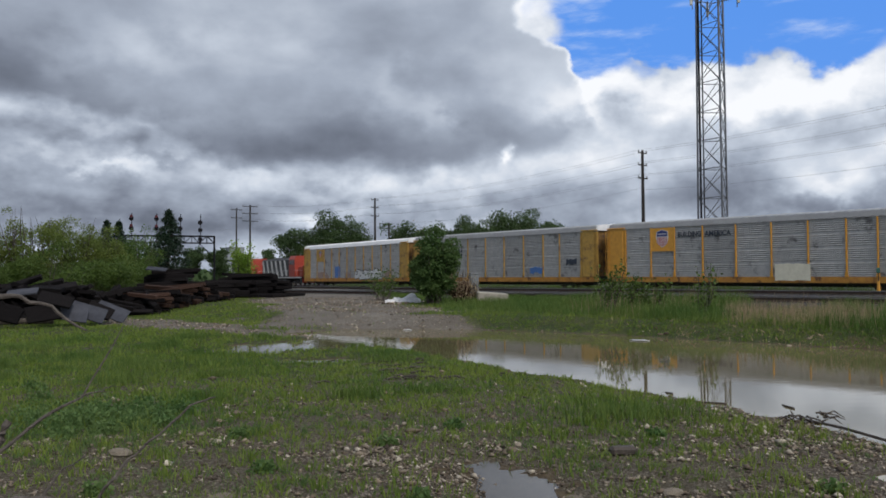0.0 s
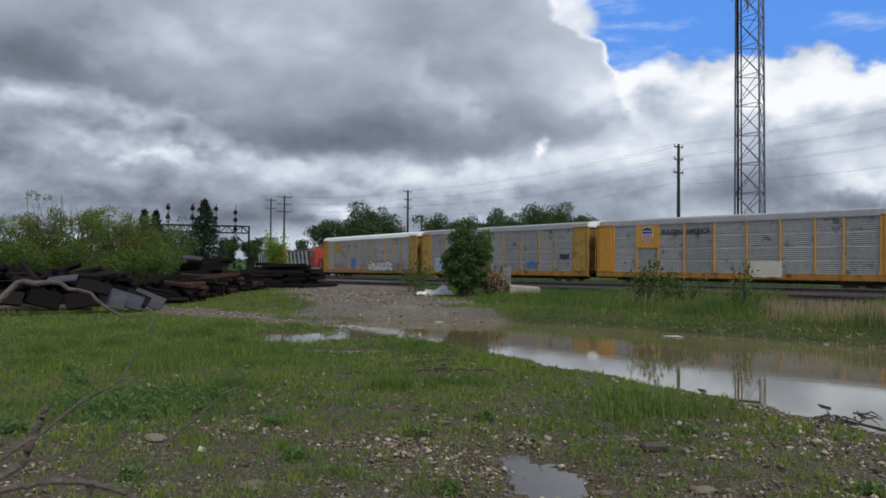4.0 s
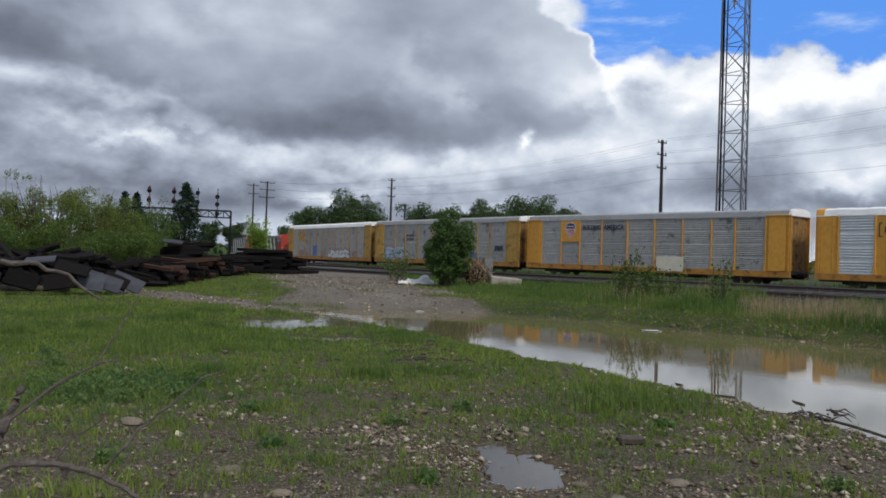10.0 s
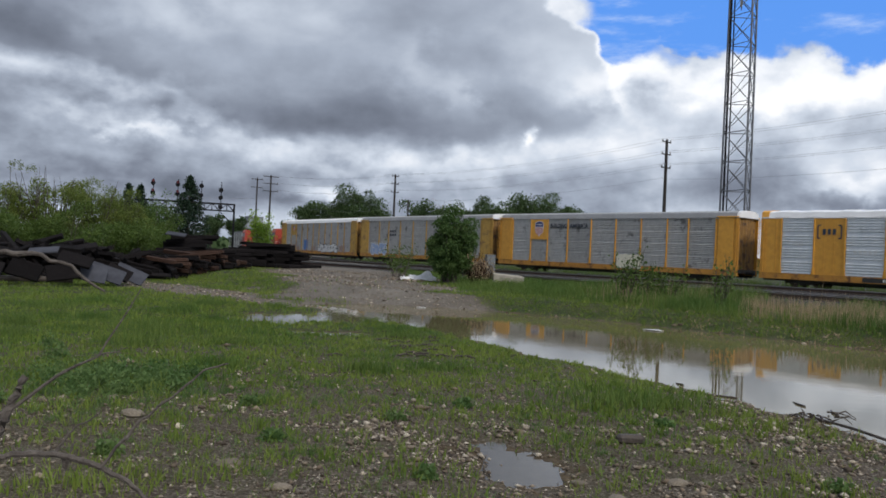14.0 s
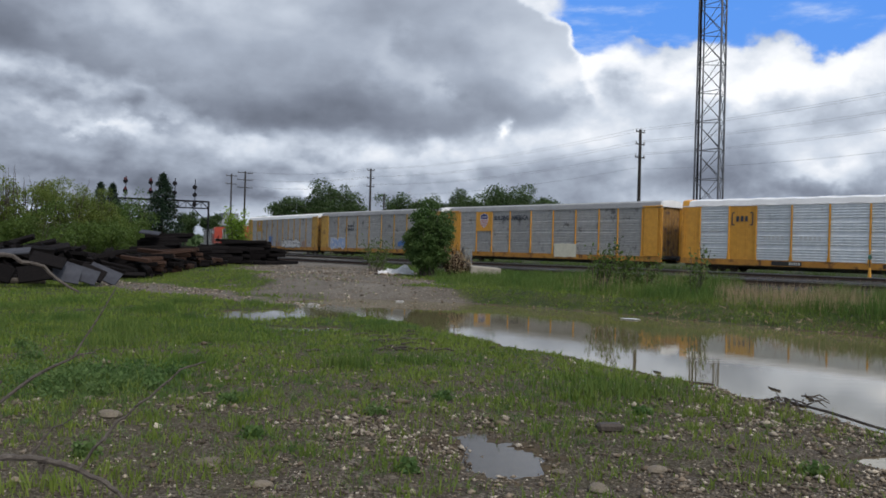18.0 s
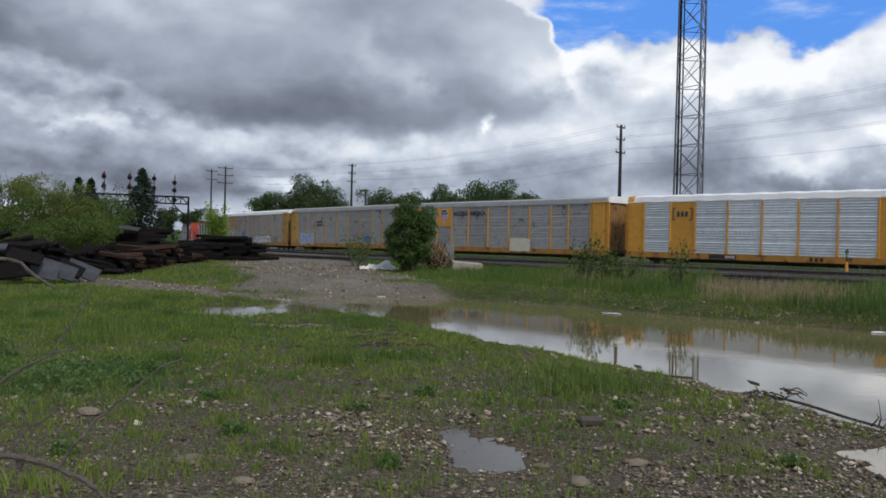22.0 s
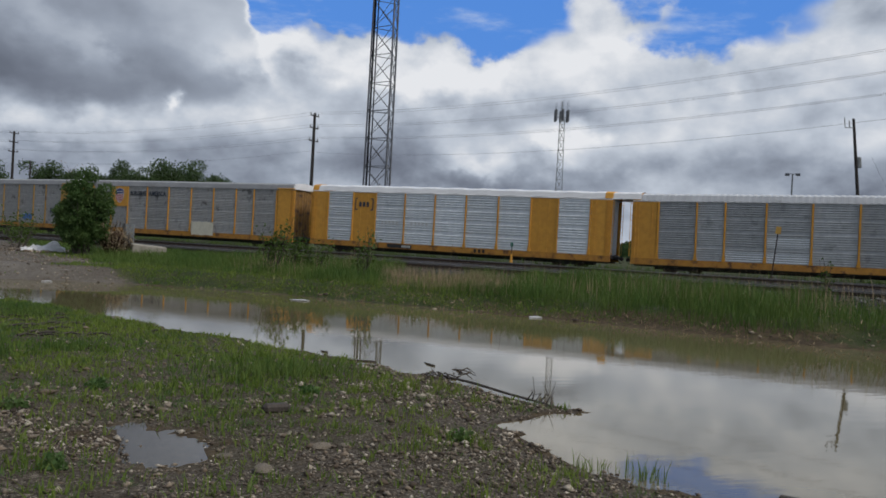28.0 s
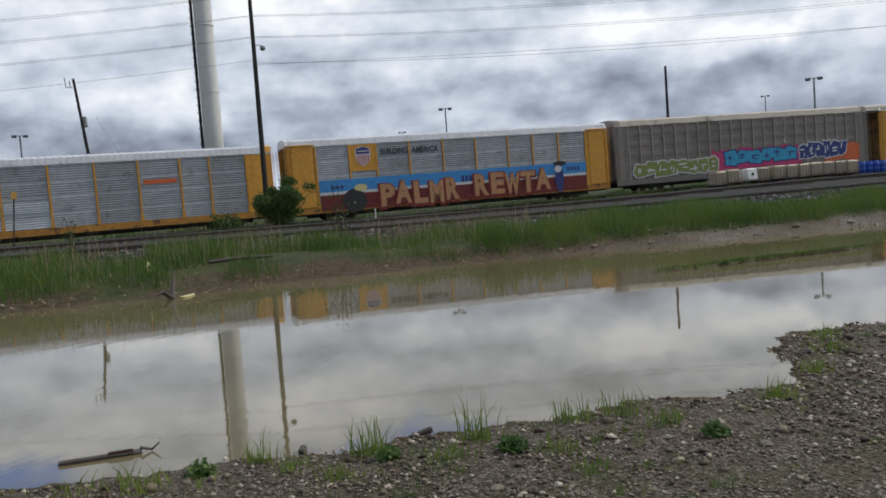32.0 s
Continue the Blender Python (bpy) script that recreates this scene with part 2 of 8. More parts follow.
M_ROOF = mat("galvanized_roof", (0.36, 0.362, 0.365), (0.30, 0.302, 0.305), 1.2, 0.55, 0.3, (0.30, 0.29, 0.28), 0.5, 0.56, 0.1, 20)
M_ROOF_WHITE = mat("white_roof_sheet", (0.88, 0.88, 0.89), (0.80, 0.80, 0.81), 1.2, 0.45, 0.0, (0.66, 0.65, 0.63), 0.4, 0.62)
M_ROOF_LIGHT = mat("light_grey_roof_sheet", (0.66, 0.67, 0.69), (0.56, 0.57, 0.59), 1.2, 0.5, 0.1, (0.44, 0.44, 0.43), 0.5, 0.60, 0.1, 20)
M_SILL = mat("rusty_orange_sill", (0.56, 0.27, 0.04), (0.42, 0.185, 0.035), 2.0, 0.6, 0, (0.14, 0.065, 0.03), 1.3, 0.52)
M_ROOF_TAN = mat("tan_roof_sheet", (0.52, 0.47, 0.39), (0.45, 0.40, 0.33), 1.2, 0.6, 0.05, (0.27, 0.24, 0.20), 0.5, 0.56)
M_BROWN = mat("brown_rack_paint", (0.27, 0.235, 0.20), (0.22, 0.19, 0.165), 2.0, 0.6, 0, (0.16, 0.135, 0.115), 0.8, 0.58, 0.1, 25, 0.12)
M_BROWN_POST = mat("tan_post_paint", (0.40, 0.355, 0.305), (0.34, 0.30, 0.26), 2.0, 0.6)
M_BLACK = mat("black_underframe", (0.022, 0.020, 0.019), (0.035, 0.028, 0.023), 4.0, 0.7, 0, (0.07, 0.04, 0.025), 2.0, 0.6)
M_STEEL = mat("worn_rail_steel", (0.30, 0.29, 0.29), (0.20, 0.18, 0.17), 5.0, 0.38, 0.8)
M_RUST = mat("rusty_rail_side", (0.075, 0.048, 0.036), (0.05, 0.034, 0.027), 8.0, 0.8, 0.1)
M_TIE = mat("creosoted_tie", (0.009, 0.008, 0.009), (0.015, 0.013, 0.013), 5.0, 0.95, 0, (0.030, 0.025, 0.023), 2.0, 0.62, 0.6, 30, 0.35, (1, 8, 8), 0.08)
M_TIE_BROWN = mat("weathered_brown_tie", (0.060, 0.033, 0.024), (0.035, 0.022, 0.017), 5.0, 0.85, 0, (0.095, 0.062, 0.046), 2.0, 0.62, 0.6, 30, 0.3, (1, 8, 8), 0.12)
M_GREY_PLY = mat("grey_weathered_board", (0.065, 0.068, 0.082), (0.045, 0.047, 0.058), 2.0, 0.9, 0, (0.04, 0.04, 0.045), 1.5, 0.58, 0.2, 20, 0.25, None, 0.15)
# darker than bare timber: the poles' backlit look is put into this colour
M_POLE = mat("dark_pole_timber", (0.034, 0.028, 0.025), (0.024, 0.020, 0.018), 6.0, 0.85, 0, (0.06, 0.05, 0.043), 1.5, 0.6, 0.4, 25, 0.1, (4, 4, 0.6))
M_TOWER = mat("weathered_tower_steel", (0.16, 0.17, 0.19), (0.11, 0.115, 0.13), 1.5, 0.55, 0.5)
M_TOWER_DARK = mat("black_cable_run", (0.018, 0.018, 0.021), (0.012, 0.012, 0.014), 3.0, 0.8, spec=0.15)
M_WHITE = mat("white_painted_steel", (0.74, 0.74, 0.71), (0.66, 0.66, 0.63), 0.4, 0.5, 0, (0.58, 0.57, 0.52), 0.25, 0.6)
M_GREYMETAL = mat("grey_metal_box", (0.25, 0.27, 0.28), (0.19, 0.20, 0.21), 3.0, 0.6, 0.3, (0.13, 0.09, 0.07), 1.4, 0.58)
M_CONC = mat("weathered_concrete", (0.36, 0.33, 0.28), (0.28, 0.26, 0.22), 5.0, 0.9, 0, (0.18, 0.17, 0.14), 1.4, 0.58, 0.5, 40, 0.12)
M_STONE = mat("pale_limestone", (0.235, 0.195, 0.145), (0.16, 0.135, 0.105), 9.0, 0.9, 0, (0.17, 0.15, 0.12), 5.0, 0.58, 0.6, 30, 0.25)
M_BARK = mat("grey_brown_bark", (0.085, 0.070, 0.058), (0.055, 0.045, 0.038), 12.0, 0.9, 0, (0.13, 0.115, 0.10), 5.0, 0.6, 0.6, 30)
M_TWIG = mat("dead_grey_branch", (0.135, 0.115, 0.10), (0.075, 0.062, 0.055), 30.0, 0.85, 0, (0.19, 0.17, 0.15), 12.0, 0.58, 0.6, 90)
M_DRIFT = mat("wet_driftwood", (0.075, 0.058, 0.046), (0.045, 0.036, 0.030), 14.0, 0.7, 0, (0.17, 0.145, 0.12), 6.0, 0.6, 0.6, 50)
M_TOTE = mat("stained_beige_plastic", (0.55, 0.45, 0.30), (0.47, 0.37, 0.24), 2.0, 0.55, 0, (0.33, 0.22, 0.12), 1.3, 0.55, 0, 30, 0.14)
M_BLUE = mat("blue_plastic_barrel", (0.02, 0.09, 0.42), (0.015, 0.07, 0.34), 3.0, 0.4)
M_ORANGE = mat("loco_orange_red", (0.40, 0.055, 0.030), (0.30, 0.042, 0.025), 2.0, 0.5, 0, (0.22, 0.04, 0.025), 1.0, 0.6)
M_LOCO_BLACK = mat("loco_black_paint", (0.025, 0.025, 0.027), (0.04, 0.037, 0.035), 2.0, 0.5)
M_LOCO_WHITE = mat("loco_white_stripe", (0.66, 0.65, 0.62), (0.56, 0.55, 0.52), 3.0, 0.55)
M_GLASS_DARK = mat("dark_cab_glass", (0.015, 0.018, 0.022), (0.02, 0.022, 0.026), 2.0, 0.12)
M_TXT = mat("dark_lettering_paint", (0.045, 0.06, 0.085), (0.03, 0.04, 0.06), 8.0, 0.6)
M_RED = mat("red_paint", (0.50, 0.035, 0.035), (0.42, 0.03, 0.03), 4.0, 0.5)
M_NAVY = mat("navy_paint", (0.035, 0.055, 0.22), (0.03, 0.045, 0.18), 4.0, 0.5)
M_PAINTW = mat("white_spray_paint", (0.72, 0.72, 0.72), (0.62, 0.62, 0.62), 4.0, 0.6)
M_SKYBLUE = mat("light_blue_spray_paint", (0.055, 0.30, 0.66), (0.05, 0.25, 0.58), 3.0, 0.6)
M_MAROON = mat("maroon_spray_paint", (0.19, 0.025, 0.022), (0.15, 0.02, 0.018), 3.0, 0.6)
M_TANP = mat("tan_spray_paint", (0.54, 0.29, 0.14), (0.44, 0.22, 0.10), 3.0, 0.6)
M_PINK = mat("magenta_spray_paint", (0.60, 0.06, 0.19), (0.50, 0.05, 0.16), 3.0, 0.6)
M_AQUA = mat("aqua_spray_paint", (0.05, 0.40, 0.62), (0.04, 0.32, 0.55), 3.0, 0.6)
M_OLIVE = mat("olive_spray_paint", (0.27, 0.29, 0.08), (0.22, 0.24, 0.07), 3.0, 0.6)
M_ORANGE_SP = mat("orange_spray_paint", (0.72, 0.16, 0.05), (0.62, 0.13, 0.04), 3.0, 0.6)
M_LILAC = mat("pale_blue_spray_paint", (0.34, 0.44, 0.66), (0.28, 0.38, 0.60), 3.0, 0.6)
M_LILAC_DEEP = mat("mid_blue_spray_paint", (0.10, 0.22, 0.52), (0.08, 0.18, 0.44), 3.0, 0.6)
M_RUSTPAINT = mat("faded_maroon_scrawl", (0.30, 0.20, 0.17), (0.38, 0.31, 0.28), 3.0, 0.7)
M_CREAM = mat("cream_buffing_paint", (0.80, 0.76, 0.62), (0.70, 0.66, 0.53), 3.0, 0.6, 0, (0.55, 0.51, 0.40), 1.2, 0.6)
M_BRICK_PAINT = mat("brick_red_spray_paint", (0.24, 0.030, 0.022), (0.19, 0.025, 0.020), 3.0, 0.6)
M_WIRE = mat("dark_wire", (0.20, 0.205, 0.22), (0.16, 0.165, 0.18), 2.0, 0.6)
M_TARP = mat("crumpled_white_plastic", (0.72, 0.72, 0.73), (0.60, 0.60, 0.61), 6.0, 0.45)
M_LITTER_Y = mat("pale_yellow_plastic", (0.72, 0.66, 0.30), (0.64, 0.58, 0.26), 6.0, 0.45)
M_SIGRED = mat("red_signal_back", (0.10, 0.018, 0.025), (0.07, 0.014, 0.018), 4.0, 0.5)
M_SIGGREEN = mat("dark_green_target", (0.02, 0.10, 0.08), (0.015, 0.08, 0.065), 4.0, 0.5)
M_BUILD = mat("hazy_grey_wall", (0.30, 0.32, 0.35), (0.25, 0.27, 0.30), 0.2, 0.8)
M_BRICKISH = mat("rust_brown_steel_box", (0.16, 0.085, 0.06), (0.11, 0.06, 0.045), 3.0, 0.75, 0, (0.07, 0.045, 0.035), 1.4, 0.56)

L_GRASS = leaf_mat("meadow_grass", (0.105, 0.186, 0.030), (0.225, 0.278, 0.055), 0.4)
L_GRASS_BANK = leaf_mat("bank_grass", (0.055, 0.125, 0.025), (0.160, 0.215, 0.052))
L_WEED = leaf_mat("weed_leaf", (0.055, 0.125, 0.034), (0.165, 0.240, 0.080), 0.4)
L_DRY = leaf_mat("dry_reed", (0.40, 0.31, 0.19), (0.27, 0.20, 0.125), 0.2)
L_BUSH = leaf_mat("bush_leaf", (0.046, 0.098, 0.026), (0.115, 0.175, 0.052))
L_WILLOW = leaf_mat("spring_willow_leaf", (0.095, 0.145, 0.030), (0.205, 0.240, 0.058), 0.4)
# a darker copy of the willow leaf, with the thicket's shade put into its colour
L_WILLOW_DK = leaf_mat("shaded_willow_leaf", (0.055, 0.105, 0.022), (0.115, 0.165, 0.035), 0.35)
# lightened: the haze over the far trees is put into the leaf colour
L_TREE = leaf_mat("tree_leaf", (0.045, 0.085, 0.030), (0.085, 0.130, 0.048))
L_SPRUCE = leaf_mat("spruce_needles", (0.010, 0.026, 0.014), (0.022, 0.045, 0.022), 0.1)
L_YOUNG = leaf_mat("young_poplar_leaf", (0.15, 0.26, 0.03), (0.24, 0.34, 0.06), 0.45)


# ---------------- mesh helpers ----------------
class Mesh:
    """Collects faces of one mesh."""

    def __init__(self):
        self.v, self.f = [], []

    def add(self, v, f):
        n = len(self.v)
        self.v += [tuple(p) for p in v]
        self.f += [tuple(i + n for i in g) for g in f]
        return self

    def box(self, cx, cy, cz, sx, sy, sz, bevel=0.0, turn=None):
        """A box by centre and size, its edges cut off by bevel; turn: a 3x3 or 4x4 matrix about its centre."""
        h = (sx / 2, sy / 2, sz / 2)
        if not bevel:
            v = [Vector((a * h[0], b * h[1], c * h[2])) for a in (-1, 1) for b in (-1, 1) for c in (-1, 1)]
            f = [(0, 1, 3, 2), (4, 6, 7, 5), (0, 4, 5, 1), (2, 3, 7, 6), (0, 2, 6, 4), (1, 5, 7, 3)]
        else:
            bevel = min(bevel, min(h) * 0.9)
            v, key = [], {}
            for a in (-1, 1):
                for b in (-1, 1):
                    for c in (-1, 1):
                        s = (a, b, c)
                        for ax in range(3):
                            key[(s, ax)] = len(v)
                            v.append(Vector([s[i] * (h[i] if i == ax else h[i] - bevel) for i in range(3)]))
            f = []
            S = (-1, 1)
            for ax in range(3):
                u, w = [i for i in range(3) if i != ax]
                for s in S:
                    ring = []
                    for p, r in ((-1, -1), (1, -1), (1, 1), (-1, 1)):
                        k = [0, 0, 0]
                        k[ax], k[u], k[w] = s, p, r
                        ring.append(key[(tuple(k), ax)])
                    f.append(tuple(ring if (s > 0) == (ax != 1) else ring[::-1]))
                for p in S:
                    for r in S:
                        k0, k1 = [0, 0, 0], [0, 0, 0]
                        k0[ax], k1[ax] = -1, 1
                        k0[u] = k1[u] = p
                        k0[w] = k1[w] = r
                        f.append((key[(tuple(k0), u)], key[(tuple(k1), u)], key[(tuple(k1), w)], key[(tuple(k0), w)]))
            for a in S:
                for b in S:
                    for c in S:
                        f.append(tuple(key[((a, b, c), i)] for i in range(3)))
        if turn is not None:
            v = [turn.to_3x3() @ p for p in v]
        return self.add([p + Vector((cx, cy, cz)) for p in v], f)

    def tube(self, pts, radii, n=6, cap=True):
        pts = [Vector(p) for p in pts]
        if not hasattr(radii, "__len__"):
            radii = [radii] * len(pts)
        v, f = [], []
        for i, p in enumerate(pts):
            d = (pts[min(i + 1, len(pts) - 1)] - pts[max(i - 1, 0)])
            d = d.normalized() if d.length > 1e-9 else Vector((0, 0, 1))
            a = d.orthogonal().normalized() if abs(d.z) < 0.95 else d.cross(Vector((0, 1, 0))).normalized()
            if abs(d.z) < 0.95:
                a = d.cross(Vector((0, 0, 1))).normalized()
            b = d.cross(a)
            for k in range(n):
                w = 2 * math.pi * k / n
                v.append(p + (a * math.cos(w) + b * math.sin(w)) * radii[i])
        for i in range(len(pts) - 1):
            for k in range(n):
                f.append((i * n + k, i * n + (k + 1) % n, (i + 1) * n + (k + 1) % n, (i + 1) * n + k))
        if cap:
            f += [tuple(range(n))[::-1], tuple(range((len(pts) - 1) * n, len(pts) * n))]
        return self.add(v, f)

    def disc_stack(self, axis, cx, cy, cz, prof, n=16):
        """A turned body: prof is a list of (along, radius) about the axis 'x', 'y' or 'z'."""
        v, f = [], []
        for a, r in prof:
            for k in range(n):
                w = 2 * math.pi * k / n
                c, s = r * math.cos(w), r * math.sin(w)
                v.append({"x": (cx + a, cy + c, cz + s), "y": (cx + s, cy + a, cz + c), "z": (cx + c, cy + s, cz + a)}[axis])
        for i in range(len(prof) - 1):
            for k in range(n):
                f.append((i * n + k, i * n + (k + 1) % n, (i + 1) * n + (k + 1) % n, (i + 1) * n + k))
        f += [tuple(range(n))[::-1], tuple(range((len(prof) - 1) * n, len(prof) * n))]
        return self.add(v, f)

    def extrude(self, outline, axis, lo, hi):
        """A closed outline in the two other axes, drawn out along an axis."""
        n = len(outline)
        v = []
        for a in (lo, hi):
            for p, r in outline:
                v.append({"x": (a, p, r), "y": (p, a, r), "z": (p, r, a)}[axis])
        f = [(i, (i + 1) % n, n + (i + 1) % n, n + i) for i in range(n)]
        f += [tuple(range(n))[::-1], tuple(range(n, 2 * n))]
        return self.add(v, f)

    def mesh(self, name, material, smooth=False):
        me = bpy.data.meshes.new(name)
        me.from_pydata(self.v, [], self.f)
        me.materials.append(material)
        bm = bmesh.new()
        bm.from_mesh(me)
        bmesh.ops.recalc_face_normals(bm, faces=bm.faces)
        bm.to_mesh(me)
        bm.free()
        if smooth:
            me.polygons.foreach_set("use_smooth", [True] * len(me.polygons))
        return me


def part(name, m, material, parent, label="", smooth=False, at=None):
    """One mesh object under a thing or under a part."""
    ob = new(name, m.mesh(name, material, smooth) if isinstance(m, Mesh) else m)
    ob.parent = parent
    if at is not None:
        ob.matrix_basis = at
    return tagged(ob, label) if label else ob


def thing(name, label, category, group="", at=None, kind=""):
    ob = new(name)
    ob.empty_display_size = 0.2
    if at is not None:
        ob.matrix_basis = at
    return tagged(ob, label, category, group, kind)


def solid(name, m, material, label, category="", group="", kind="", smooth=False, at=None):
    ob = new(name, m.mesh(name, material, smooth) if isinstance(m, Mesh) else m)
    if at is not None:
        ob.matrix_basis = at
    return tagged(ob, label, category, group, kind)


def np_mesh(name, verts, faces, material, smooth=False):
    """A mesh from arrays; all faces have the same number of corners."""
    me = bpy.data.meshes.new(name)
    n, k = faces.shape
    me.vertices.add(len(verts))
    me.vertices.foreach_set("co", np.asarray(verts, dtype=np.float32).ravel())
    me.loops.add(n * k)
    me.loops.foreach_set("vertex_index", faces.astype(np.int32).ravel())
    me.polygons.add(n)
    me.polygons.foreach_set("loop_start", np.arange(0, n * k, k, dtype=np.int32))
    me.polygons.foreach_set("loop_total", np.full(n, k, dtype=np.int32))
    if smooth:
        me.polygons.foreach_set("use_smooth", np.ones(n, dtype=bool))
    me.update(calc_edges=True)
    me.materials.append(material)
    return me


RNG = np.random.default_rng(7)


def value_noise(x, y, scale, seed=0, octaves=4):
    """Smooth noise from -1 to 1 on arrays of places."""
    out, amp, tot = np.zeros(np.shape(x)), 1.0, 0.0
    for o in range(octaves):
        u, v = np.asarray(x) * scale * 2 ** o + 17.3 * seed, np.asarray(y) * scale * 2 ** o + 9.1 * seed
        iu, iv = np.floor(u), np.floor(v)
        fu, fv = u - iu, v - iv
        fu, fv = fu * fu * (3 - 2 * fu), fv * fv * (3 - 2 * fv)

        def h(a, b):
            s = np.sin(a * 127.1 + b * 311.7 + seed * 74.7) * 43758.5453
            return s - np.floor(s)

        if np.size(iu) > 2000 and (np.ptp(iu) + 2) * (np.ptp(iv) + 2) < 3 * np.size(iu):
            u0, v0 = iu.min(), iv.min()
            table = h(np.arange(u0, iu.max() + 2)[:, None], np.arange(v0, iv.max() + 2)[None, :])
            a, b = (iu - u0).astype(int), (iv - v0).astype(int)
            c00, c10, c01, c11 = table[a, b], table[a + 1, b], table[a, b + 1], table[a + 1, b + 1]
        else:
            c00, c10, c01, c11 = h(iu, iv), h(iu + 1, iv), h(iu, iv + 1), h(iu + 1, iv + 1)
        n = (c00 * (1 - fu) + c10 * fu) * (1 - fv) + (c01 * (1 - fu) + c11 * fu) * fv
        out, tot, amp = out + amp * (2 * n - 1), tot + amp, amp * 0.5
    return out / tot


def leaf_quads(pts, size, spread=0.35, droop=0.0):
    """A small folded leaf (two triangles) at each point, turned at random. Returns vertices and triangles."""
    n = len(pts)
    a = RNG.normal(size=(n, 3))
    a[:, 2] -= droop
    a /= np.linalg.norm(a, axis=1)[:, None]
    b = RNG.normal(size=(n, 3))
    b -= a * (a * b).sum(1)[:, None]
    b /= np.linalg.norm(b, axis=1)[:, None] + 1e-9
    s = size * RNG.uniform(0.6, 1.35, (n, 1))
    v = np.stack([pts, pts + a * s * 0.55 + b * s * spread, pts + a * s, pts + a * s * 0.55 - b * s * spread], 1)
    idx = np.arange(n)[:, None] * 4
    f = np.concatenate([idx + np.array([[0, 1, 2]]), idx + np.array([[0, 2, 3]])], 1).reshape(-1, 3)
    return v.reshape(-1, 3), f


def blades(x, y, z, h, w, lean=0.35, way=None):
    """A blade of grass (three triangles) at each place. Returns vertices and triangles."""
    n = len(x)
    t = RNG.uniform(0, 2 * np.pi, n)
    dx, dy = np.cos(t), np.sin(t)
    l = RNG.normal(0, lean, n) * h
    t2 = RNG.uniform(0, 2 * np.pi, n)
    if way is not None:
        t2, l = way + RNG.normal(0, 0.5, n), np.abs(l) + 0.25 * h
    lx, ly = np.cos(t2) * l, np.sin(t2) * l
    base = np.stack([x, y, z - 0.01], 1)
    wv = np.stack([dx, dy, 0 * dx], 1) * (w / 2)[:, None]
    mid = base + np.stack([lx * 0.3, ly * 0.3, h * 0.55], 1)
    tip = base + np.stack([lx, ly, h], 1)
    v = np.stack([base - wv, base + wv, mid + wv * 0.8, mid - wv * 0.8, tip], 1).reshape(-1, 3)
    i = np.arange(n)[:, None] * 5
    f = np.concatenate([i + np.array([[0, 1, 2]]), i + np.array([[0, 2, 3]]), i + np.array([[3, 2, 4]])], 1).reshape(-1, 3)
    return v, f


# ---------------- plan: the line of the tracks ----------------
S0, DS = -190.0, 0.5
S_ALONG = np.arange(S0, 320.1, DS)
RAIL = 0.90          # top of the main tracks' rails over the water
TRAIN_RAIL = 0.78    # the train's own track lies a little lower


def track_line():
    s = np.clip(S_ALONG, -190, 110)
    head = 2.432 + 0.974e-3 * s + 0.1498 * (s * 1e-2) ** 2 + 0.05 * np.clip((-36 - s) / 50, 0, 1.2)
    dx, dy = np.sin(head), np.cos(head)
    x = np.concatenate([[0], np.cumsum((dx[1:] + dx[:-1]) / 2 * DS)])
    y = np.concatenate([[0], np.cumsum((dy[1:] + dy[:-1]) / 2 * DS)])
    i = int(round(-S0 / DS))
    return x - x[i] + 44.8, y - y[i] + 41.2


TX, TY = track_line()


def on_track(s, side=0.0):
    """The place s metres along the train's track, moved by side metres towards the yard."""
    x, y = np.interp(s, S_ALONG, TX), np.interp(s, S_ALONG, TY)
    x2, y2 = np.interp(s + 0.5, S_ALONG, TX), np.interp(s + 0.5, S_ALONG, TY)
    d = np.hypot(x2 - x, y2 - y)
    ux, uy = (x2 - x) / d, (y2 - y) / d
    return x + uy * side, y - ux * side


NEAR_TRACK, MID_TRACK = 28.5, 14.5


def rise(s, side):
    """The yard climbs towards the east, most under the train."""
    return 0.78 * smooth(np.asarray(s, float), 20, 68) * (1 - 0.024 * np.clip(side, 0, 28.5))


def dip(s):
    """The train's own track sags a little before the pond."""
    return np.interp(s, [-70, -40, -15, -6, 14, 24], [0, -0.07, -0.19, -0.19, 0.05, 0])


def track_offset(x, y):
    """How far places lie from the train's track towards the yard (about), and how far along it."""
    px, py = TX[::8], TY[::8]
    out, along = np.empty(x.shape), np.empty(x.shape)
    ux, uy = np.gradient(px), np.gradient(py)
    n = np.hypot(ux, uy)
    ux, uy = ux / n, uy / n
    flat_x, flat_y, o, al = x.ravel(), y.ravel(), out.ravel(), along.ravel()
    for a in range(0, len(flat_x), 4000):
        X, Y = flat_x[a:a + 4000, None], flat_y[a:a + 4000, None]
        d2 = (X - px) ** 2 + (Y - py) ** 2
        k = d2.argmin(1)
        o[a:a + 4000] = (flat_x[a:a + 4000] - px[k]) * uy[k] - (flat_y[a:a + 4000] - py[k]) * ux[k]
        al[a:a + 4000] = S_ALONG[::8][k]
    return o.reshape(x.shape), al.reshape(x.shape)


